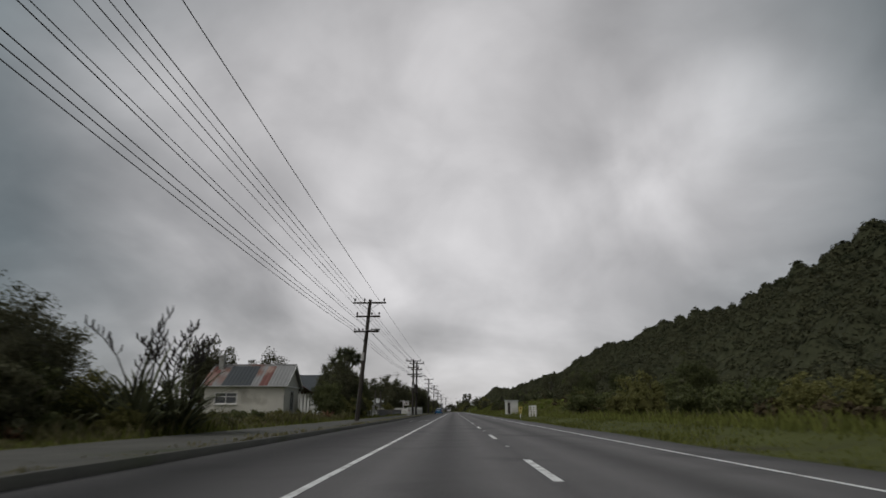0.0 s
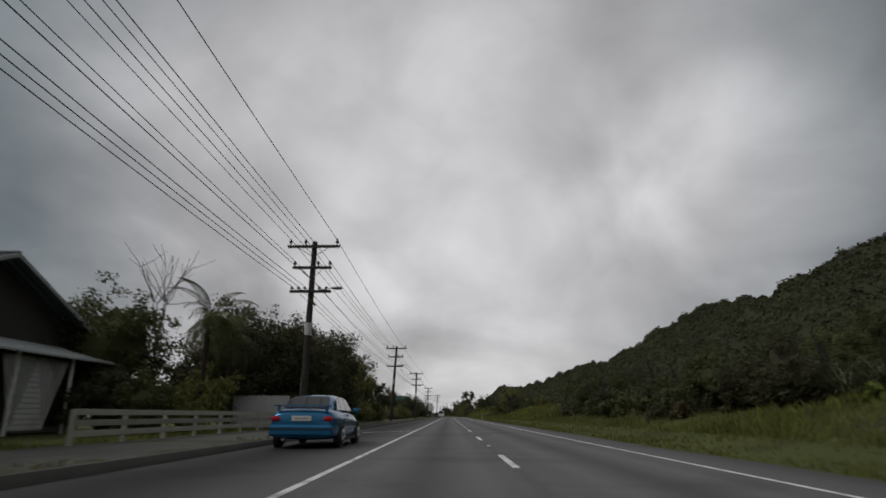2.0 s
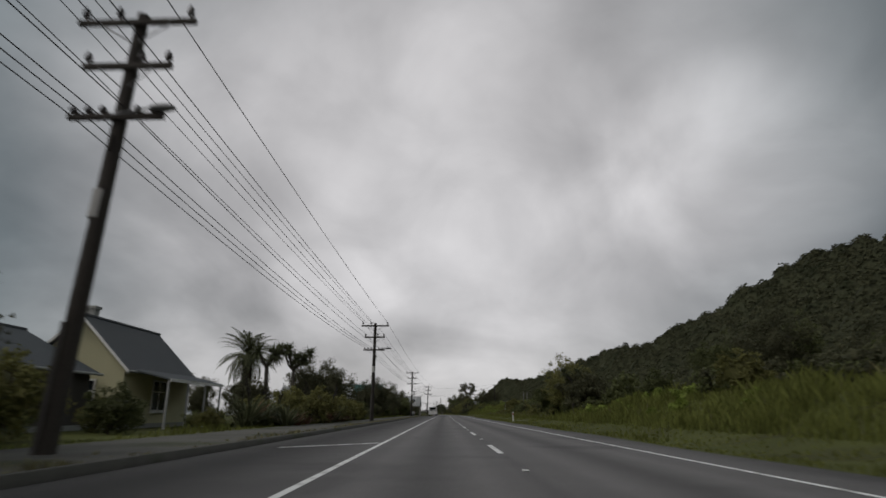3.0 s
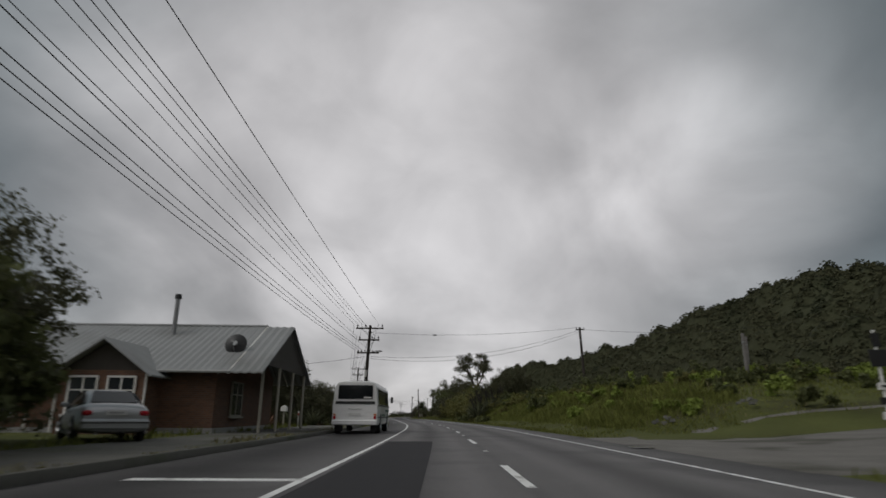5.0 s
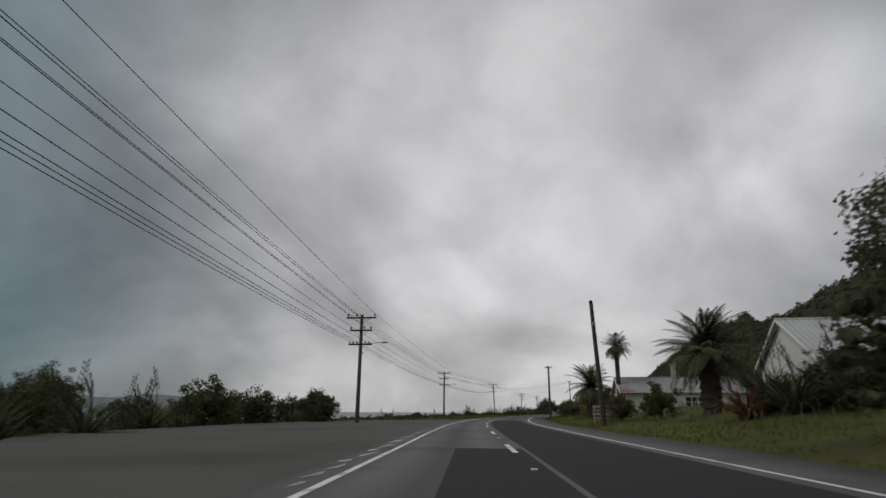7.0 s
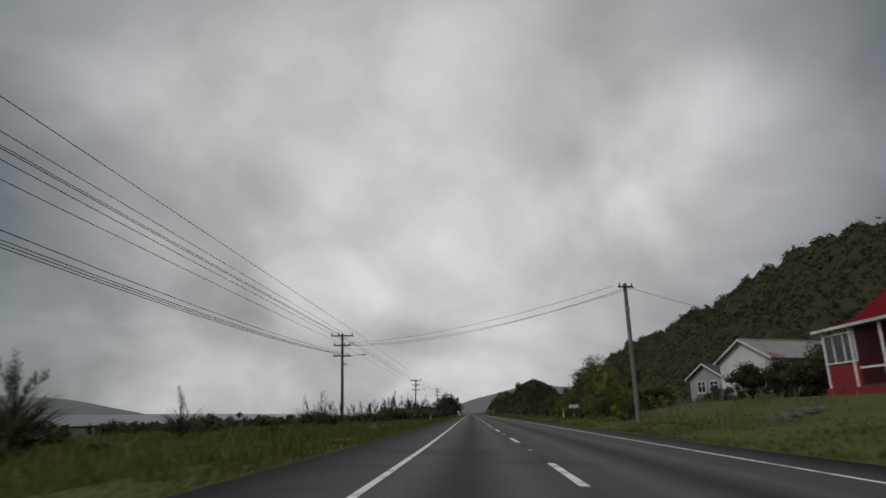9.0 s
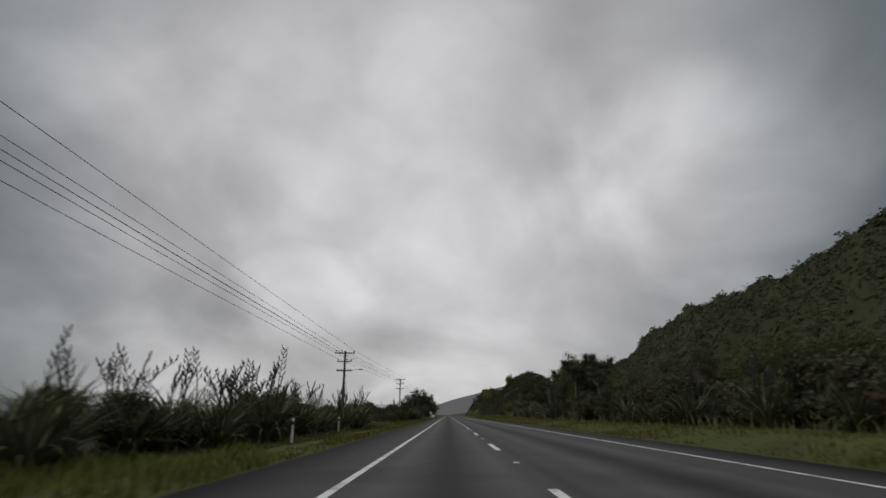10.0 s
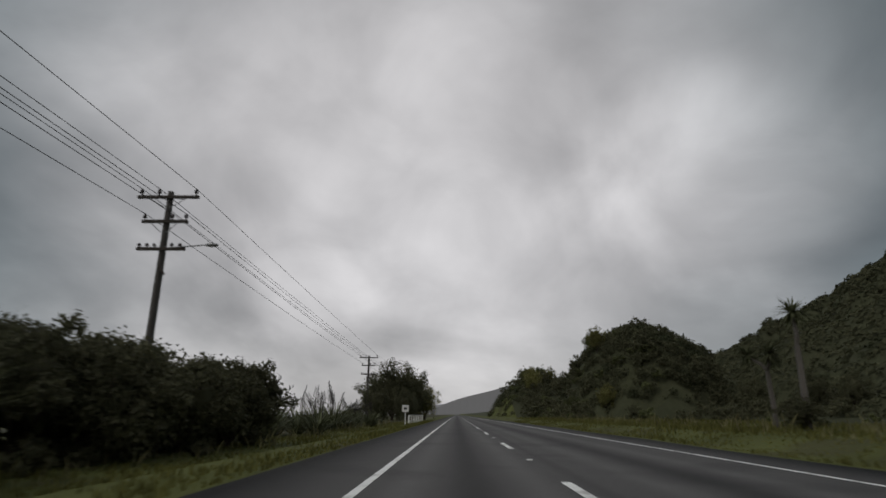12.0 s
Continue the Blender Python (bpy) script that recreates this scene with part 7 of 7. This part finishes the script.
def car(x, y, rz, paint, label, hatch=False):
    """A four-door car; its own y runs to the front, its origin is under the middle."""
    c = thing("car", x, y, 0.13 if x < -8 else 0.0, rz, label, "car")
    Ls = (-2.42, -2.36, -1.9, -1.35, -0.6, 0.2, 0.9, 1.6, 2.15, 2.4)
    top = (0.80, 0.98, 1.03, 1.02, 0.98, 0.96, 0.95, 0.84, 0.74, 0.55)
    half = (0.78, 0.86, 0.90, 0.91, 0.91, 0.91, 0.91, 0.89, 0.84, 0.70)
    secs = []
    for yy, tz, hw in zip(Ls, top, half):
        b = 0.26 if abs(yy) > 2.2 else 0.2
        secs.append((yy, [(-hw * 0.92, b), (-hw, b + 0.14), (-hw, tz * 0.72), (-hw * 0.93, tz), (-hw * 0.45, tz + 0.035), (hw * 0.45, tz + 0.035), (hw * 0.93, tz), (hw, tz * 0.72), (hw, b + 0.14), (hw * 0.92, b)]))
    soften(part("body", loft(secs), M[paint], c, smooth=True))
    # cabin: a painted shell with glass set just proud of it
    cab = ((-2.02, 0.98, 0.70, 0.80), (-1.9, 1.02, 0.70, 0.80), (-1.2, 1.37, 0.62, 0.80), (-0.75, 1.45, 0.60, 0.80), (-0.1, 1.47, 0.60, 0.80), (0.35, 1.42, 0.60, 0.80), (1.2, 0.99, 0.68, 0.80), (1.32, 0.93, 0.70, 0.80))
    secs = [(yy, [(-wb, 0.92), (-wt, tz - 0.04), (-wt * 0.6, tz), (wt * 0.6, tz), (wt, tz - 0.04), (wb, 0.92)]) for yy, tz, wt, wb in cab]
    soften(part("cabin", loft(secs), M[paint], c, smooth=True))

    def pane_of(name, pts, push):
        """A sheet of glass through its corners, given a little thickness."""
        bm = bmesh.new()
        f = bm.faces.new([bm.verts.new(p) for p in pts])
        r = bmesh.ops.extrude_face_region(bm, geom=[f])
        bmesh.ops.translate(bm, vec=push, verts=[v for v in r["geom"] if isinstance(v, bmesh.types.BMVert)])
        part(name, bm, M["carglass"], c, "dark tinted glass")
    pane_of("rear_window", ((-0.60, -1.86, 1.045), (0.60, -1.86, 1.045), (0.50, -1.24, 1.362), (-0.50, -1.24, 1.362)), (0, -0.02, 0.03))
    pane_of("windscreen", ((-0.62, 1.12, 1.035), (0.62, 1.12, 1.035), (0.52, 0.45, 1.372), (-0.52, 0.45, 1.372)), (0, 0.02, 0.03))
    for s in (-1, 1):
        def wall_x(z):
            return s * (0.765 - (z - 0.98) * 0.36)
        for pts in (((-1.55, 1.0), (-0.95, 1.0), (-0.95, 1.34), (-1.22, 1.27)), ((-0.88, 1.0), (-0.12, 1.0), (-0.12, 1.38), (-0.88, 1.36)), ((-0.05, 1.0), (0.92, 1.0), (0.4, 1.31), (-0.05, 1.38))):
            pane_of("side_window", [(wall_x(z), y0, z) for y0, z in pts], (s * 0.02, 0, 0.008))
        part("tail_light", boxm(s * 0.70 - 0.13, s * 0.70 + 0.13, -2.44, -2.28, 0.70, 0.84, bevel=0.045), M["lens_red"], c, "red tail light")
        part("headlight", boxm(s * 0.6 - 0.2, s * 0.6 + 0.2, 2.2, 2.36, 0.55, 0.7, bevel=0.03), M["plate"], c)
        part("mirror", boxm(s * 0.95 - 0.1, s * 0.95 + 0.1, 0.72, 0.84, 0.95, 1.09, bevel=0.03), M[paint], c)
        part("side_strip", boxm(s * 0.915 - 0.012, s * 0.915 + 0.012, -1.1, 1.1, 0.5, 0.55), M["alloy"], c)
        part("door_handle", boxm(s * 0.92 - 0.015, s * 0.92 + 0.015, -0.5, -0.32, 0.78, 0.81), M["black"], c)
        part("sill", boxm(s * 0.9 - 0.04, s * 0.9 + 0.04, -0.95, 0.95, 0.18, 0.28), M["black"], c)
        for yy in (-1.4, 1.42):
            bm = bmesh.new()
            bmesh.ops.create_cone(bm, cap_ends=True, segments=20, radius1=0.38, radius2=0.38, depth=0.1, matrix=Matrix.Translation((s * 0.872, yy, 0.33)) @ Matrix.Rotation(radians(90), 4, "Y"))
            part("wheel_arch", bm, M["black"], c)
            wheel(c, s * 0.84, yy, out=s)
    bump = part("rear_bumper", boxm(-0.86, 0.86, -2.5, -2.3, 0.32, 0.62, bevel=0.06), M[paint], c)
    part("bumper_strip", boxm(-0.84, 0.84, -2.515, -2.49, 0.5, 0.53), M["black"], bump)
    part("front_bumper", boxm(-0.8, 0.8, 2.25, 2.48, 0.28, 0.52, bevel=0.06), M[paint], c)
    pl = part("number_plate", boxm(-0.26, 0.26, -2.45, -2.41, 0.72, 0.85), M["plate"], c)
    part("plate_bar", boxm(-0.19, 0.19, -2.458, -2.451, 0.76, 0.81), M["greywall"], pl)
    if not hatch:
        sp = part("spoiler", boxm(-0.78, 0.78, -2.42, -2.24, 1.10, 1.13, bevel=0.012), M[paint], c)
        for s in (-0.65, 0.65):
            part("spoiler_leg", boxm(s - 0.03, s + 0.03, -2.38, -2.27, 0.96, 1.11), M[paint], sp)
    part("exhaust", tubem((-0.45, -2.52, 0.24), (-0.45, -2.2, 0.24), 0.035, n=8), M["steel"], c)
    return c


car(-3.6, 153.6, 0.0, "carblue", "blue sedan with a rear spoiler parked on the shoulder")
car(-9.3, 359.4, 36.0, "carsilver", "silver car parked on the drive in front of the brick house", hatch=True)


# ---- bus ----
def bus(x, y, rz):
    b = thing("bus", x, y, 0.0, rz, "white small bus with green side stripes parked on the shoulder", "bus")
    L, Wd, z0, z1 = 7.2, 1.14, 0.42, 2.55
    prof = [(-Wd + 0.04, z0), (-Wd, z0 + 0.1), (-Wd, 1.35), (-Wd + 0.07, z1 - 0.3), (-Wd + 0.2, z1 - 0.08), (-Wd + 0.45, z1), (Wd - 0.45, z1), (Wd - 0.2, z1 - 0.08), (Wd - 0.07, z1 - 0.3), (Wd, 1.35), (Wd, z0 + 0.1), (Wd - 0.04, z0)]

    def sec(yy, sc, dz=0.0):
        return (yy, [(px * sc, z0 + (pz - z0) * (1 - dz)) for px, pz in prof])
    part("body", loft([sec(0, 0.96, 0.03), sec(0.1, 0.99, 0.01), sec(0.3, 1.0), sec(L - 0.4, 1.0), sec(L - 0.1, 0.98, 0.02), sec(L, 0.94, 0.05)]), M["buswhite"], b)
    part("rear_window", boxm(-0.86, 0.86, -0.03, 0.06, 1.66, 2.34, bevel=0.02), M["carglass"], b, "dark rear window")
    part("rear_panel", boxm(-0.98, 0.98, -0.025, 0.06, 1.42, 1.56, bevel=0.01), M["black"], b, "black band under the rear window")
    part("bumper", boxm(-1.12, 1.12, -0.16, 0.15, 0.42, 0.66, bevel=0.04), M["buswhite"], b)
    part("number_plate", boxm(-0.3, 0.3, -0.03, 0.02, 0.86, 1.0), M["plate"], b)
    part("lettering_bar", boxm(-0.35, 0.35, -0.012, 0.02, 1.16, 1.2), M["greywall"], b, "unreadable line of small lettering")
    part("lettering_bar", boxm(0.42, 0.8, -0.04, -0.029, 1.7, 1.77), M["white"], b, "white maker's lettering as a plain bar")
    for s in (-1, 1):
        part("tail_light", boxm(s * 1.0 - 0.06, s * 1.0 + 0.06, -0.03, 0.06, 0.70, 0.86, bevel=0.015), M["lens_red"], b, "red tail light")
        part("indicator", boxm(s * 1.0 - 0.06, s * 1.0 + 0.06, -0.028, 0.06, 0.88, 0.95, bevel=0.01), M["lens_amber"], b)
        wins = ((0.35, 1.05), (1.15, 1.95), (2.0, 2.75), (2.85, 3.6), (3.65, 4.4), (4.5, 5.3), (5.4, 6.3))
        for ya, yb in wins:
            bm = bmesh.new()
            vs = [bm.verts.new(c) for c in ((s * (Wd + 0.012), ya, 1.42), (s * (Wd + 0.012), yb, 1.42), (s * (Wd - 0.045), yb, 2.16), (s * (Wd - 0.045), ya, 2.16))]
            f = bm.faces.new(vs)
            r = bmesh.ops.extrude_face_region(bm, geom=[f])
            bmesh.ops.translate(bm, vec=(-s * 0.04, 0, 0), verts=[v for v in r["geom"] if isinstance(v, bmesh.types.BMVert)])
            part("side_window", bm, M["carglass"], b)
        part("trim_rail", boxm(s * (Wd + 0.01) - 0.015, s * (Wd + 0.01) + 0.015, 0.1, L - 0.2, 1.34, 1.39), M["black"], b)
        part("skirt_rail", boxm(s * (Wd + 0.008) - 0.012, s * (Wd + 0.008) + 0.012, 0.1, L - 0.3, 0.76, 0.81), M["black"], b)
        bm = bmesh.new()
        vs = [bm.verts.new((s * (Wd + 0.012), ya, zz)) for ya, zz in ((4.6, 1.06), (6.9, 1.06), (6.9, 1.2), (4.35, 1.2))]
        f = bm.faces.new(vs)
        r = bmesh.ops.extrude_face_region(bm, geom=[f])
        bmesh.ops.translate(bm, vec=(-s * 0.03, 0, 0), verts=[v for v in r["geom"] if isinstance(v, bmesh.types.BMVert)])
        part("stripe", bm, M["busgreen"], b, "dark green stripe")
        part("stripe", prism([(2.6, 0.85), (4.4, 0.85), (4.1, 0.95), (2.4, 0.95)], s * Wd - 0.012, s * Wd + 0.012), M["busgreen"], b).matrix_basis = pose(0, 0, 0, 0, 0, 0) @ Matrix(((0, 1, 0, 0), (1, 0, 0, 0), (0, 0, 1, 0), (0, 0, 0, 1)))
        for yy in (1.55, 5.75):
            bm = bmesh.new()
            bmesh.ops.create_cone(bm, cap_ends=True, segments=20, radius1=0.5, radius2=0.5, depth=0.1, matrix=Matrix.Translation((s * (Wd - 0.035), yy, 0.46)) @ Matrix.Rotation(radians(90), 4, "Y"))
            part("wheel_arch", bm, M["black"], b)
            wheel(b, s * (Wd - 0.13), yy, 0.42, 0.26, out=s)
        part("mirror", boxm(s * (Wd + 0.16) - 0.08, s * (Wd + 0.16) + 0.08, L - 0.15, L - 0.08, 1.6, 1.95, bevel=0.02), M["black"], b)
    part("windscreen", boxm(-0.95, 0.95, L - 0.05, L + 0.03, 1.4, 2.3, bevel=0.03), M["carglass"], b)
    part("mud_flap", boxm(-1.05, -0.7, 0.85, 0.88, 0.1, 0.5), M["black"], b)
    part("mud_flap", boxm(0.7, 1.05, 0.85, 0.88, 0.1, 0.5), M["black"], b)
    return b


bus(-2.85, 370.6, -1.0)


# ---- small ground things ----
def heap(x, y, rx, ry, h, n, seed, label):
    rng = np.random.default_rng(seed)
    V, F = [], []
    for i in range(n):
        a, q = rng.uniform(0, 6.28), math.sqrt(rng.uniform(0, 1))
        px, py = x + math.cos(a) * rx * q, y + math.sin(a) * ry * q
        pz = float(land(px, py)) + h * (1 - q ** 1.5) * rng.uniform(0.7, 1.0)
        s = rng.uniform(0.05, 0.17)
        b = len(V)
        for c in ((-1, -1, -0.6), (1, -1, -0.6), (1, 1, -0.6), (-1, 1, -0.6), (-0.7, -0.6, 0.5), (0.7, -0.7, 0.6), (0.6, 0.7, 0.5), (-0.7, 0.6, 0.6)):
            w = np.array(c) * s * rng.uniform(0.7, 1.2, 3)
            V.append((px + w[0], py + w[1], pz + w[2]))
        F += [tuple(b + k for k in f) for f in ((0, 3, 2, 1), (4, 5, 6, 7), (0, 1, 5, 4), (1, 2, 6, 5), (2, 3, 7, 6), (3, 0, 4, 7))]
    tagged(raw("stone_heap", V, F, M["stone"]), label, "stones", kind="stuff")


heap(-12.2, 757, 2.2, 6.0, 0.75, 700, 7, "low heap of grey gravel and stones")
heap(-10.4, 771, 1.3, 3.5, 0.7, 260, 8, "grey stones tipped beside the verge")
heap(float(centre(648)) - 8.6, 648, 1.0, 1.6, 0.4, 60, 9, "small pile of pale stones in the grass")
heap(float(centre(628)) + 12.2, 627, 1.0, 1.7, 0.2, 50, 10, "pale garden stones by the drive")
# sealed patches, gravel layby and side road
sheet("seal_patch", np.arange(340, 363, 2.0), [-2.95, -2.2, -1.4], lambda X, Y, R: 0.02 * (1 - (R / 4.6) ** 2) + 0.004, M["newseal"], label="dark patch of newer seal on the lane", category="road patch")
for y0, y1, r0, r1 in ((470, 487.5, -1.4, 0.25), (466, 541, 0.35, 3.3)):
    sheet("seal_patch", np.linspace(y0, y1, 14), [r0, (r0 + r1) / 2, r1], lambda X, Y, R: 0.02 * (1 - (R / 4.6) ** 2) + 0.004, M["newseal"], label="broad darker strip of newer seal", category="road patch")
sheet("layby", np.arange(472, 552, 3.0), [lambda y: -4.0 - 14.0 * step(472, 494, y) * (1 - step(528, 552, y)), lambda y: -3.9 - 5 * step(472, 494, y) * (1 - step(528, 552, y)), -3.6], lambda X, Y, R: np.where(R < -4.4, -0.008, 0.008) + 0 * X, M["layby"], label="wide grey gravel layby beside the road", category="layby")


def puddle(cx, cy, rx, ry, seed):
    rng = np.random.default_rng(seed)
    bm = bmesh.new()
    vs = []
    for k in range(18):
        a = 2 * math.pi * k / 18
        q = 1 + 0.28 * math.sin(3 * a + seed) + rng.uniform(-0.15, 0.15)
        vs.append(bm.verts.new((cx + rx * q * math.cos(a), cy + ry * q * math.sin(a), 0.016)))
    bm.faces.new(vs)
    tagged(part("puddle", bm, M["puddle"]), "shallow muddy puddle along the edge of the seal", "puddle", kind="structure")


for k, (py, pr, rx, ry) in enumerate(((479.6, -3.22, 0.05, 0.3), (480.7, -3.3, 0.07, 0.4), (482.0, -3.26, 0.06, 0.5), (483.3, -3.36, 0.09, 0.45), (484.9, -3.26, 0.06, 0.7), (486.4, -3.38, 0.1, 0.4), (488.2, -3.3, 0.07, 0.8), (490.7, -3.36, 0.1, 0.9), (494, -3.32, 0.08, 1.2), (498, -3.35, 0.08, 1.0))):
    puddle(float(centre(py)) + pr, py, rx, ry, k)
puddle(float(centre(359)) + 4.9, 359, 0.35, 0.5, 9)
for k, (py, pr, rx, ry) in enumerate(((458, -4.1, 0.22, 1.2), (462.5, -4.4, 0.3, 1.6), (466, -3.9, 0.2, 1.4), (470.5, -4.2, 0.32, 1.8), (475, -3.8, 0.2, 1.6))):
    puddle(float(centre(py)) + pr, py, rx, ry, 30 + k)


def repair(cy, cr, rx, ry, seed):
    """A ragged patch of fresh dark seal over the old surface."""
    rng = np.random.default_rng(seed)
    bm = bmesh.new()
    vs = []
    for k in range(22):
        a = 2 * math.pi * k / 22
        q = (abs(math.cos(a)) ** 4 + abs(math.sin(a)) ** 4) ** -0.25 * rng.uniform(0.82, 1.1)
        y = cy + ry * q * math.sin(a)
        r = cr + rx * q * math.cos(a)
        vs.append(bm.verts.new((float(centre(y)) + r, y, 0.02 * (1 - (r / 4.6) ** 2) + 0.004)))
    bm.faces.new(vs)
    tagged(part("seal_patch", bm, M["patchseal"]), "ragged dark patch of repaired seal", "road patch", kind="structure")


for k, (cy, cr, rx, ry) in enumerate(((463, -0.6, 0.6, 4.5), (457, 0.3, 0.22, 5.0), (466, 0.9, 0.4, 3.5), (411.5, 0.45, 0.14, 3.4), (405, 0.35, 0.1, 2.0))):
    repair(cy, cr, rx, ry, 60 + k)
post_and_rail(-1.2, 516, 0.4, 516.3, 1.25, 4, "rail", "pale open-work garden gate beside the drive", n=4, name="garden_gate", w=0.08)
SIDE_Y = np.concatenate([[350.6], np.arange(351.0, 368.1, 1.25), [368.4]])
sheet("side_road", SIDE_Y, [5.0, 5.6, 6, 7, 8, 9, 10, 12, 14, 16, 18, 20, 22, 26, 30, 36, 42, 48], lambda X, Y, R: land(X, Y) + np.where((Y < 351) | (Y > 368), -0.08, 0.006) - 0.03 * (R < 5.3), M["gravel"], label="gravel side road climbing inland from the junction", category="road")
heap(13.2, 372, 0.8, 0.8, 0.3, 14, 21, "pale boulders in the grass by the side road")
heap(17.0, 370.5, 0.6, 0.6, 0.25, 9, 22, "pale boulders in the grass by the side road")
# far hills, straight ahead; their mist is painted as a grey emission colour
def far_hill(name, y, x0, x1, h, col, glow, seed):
    m = bpy.data.materials.new("painted_mist_" + name)
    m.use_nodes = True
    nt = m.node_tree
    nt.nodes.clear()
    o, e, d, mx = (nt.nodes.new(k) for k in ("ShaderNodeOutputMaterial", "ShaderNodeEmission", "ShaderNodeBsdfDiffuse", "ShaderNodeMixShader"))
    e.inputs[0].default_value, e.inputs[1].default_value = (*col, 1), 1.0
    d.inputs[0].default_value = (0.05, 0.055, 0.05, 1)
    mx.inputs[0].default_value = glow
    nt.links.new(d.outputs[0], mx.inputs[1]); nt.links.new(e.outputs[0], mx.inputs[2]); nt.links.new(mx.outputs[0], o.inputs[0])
    n = 60
    V, F = [], []
    for i in range(n + 1):
        u = i / n
        x = x0 + (x1 - x0) * u
        z = h * math.sin(math.pi * min(1, 0.02 + u * 0.98)) ** 0.8 * (0.85 + 0.15 * math.sin(seed + 9 * u) + 0.05 * math.sin(31 * u + seed))
        V += [(x, y, -5), (x, y + 60 * math.sin(3 * u), max(z, 0) - 4)]
        if i:
            F.append((2 * i - 2, 2 * i, 2 * i + 1, 2 * i - 1))
    tagged(raw("backdrop", V, F, m), "grey-blue hills at the end of the valley, mist painted as glow", "backdrop", kind="structure")


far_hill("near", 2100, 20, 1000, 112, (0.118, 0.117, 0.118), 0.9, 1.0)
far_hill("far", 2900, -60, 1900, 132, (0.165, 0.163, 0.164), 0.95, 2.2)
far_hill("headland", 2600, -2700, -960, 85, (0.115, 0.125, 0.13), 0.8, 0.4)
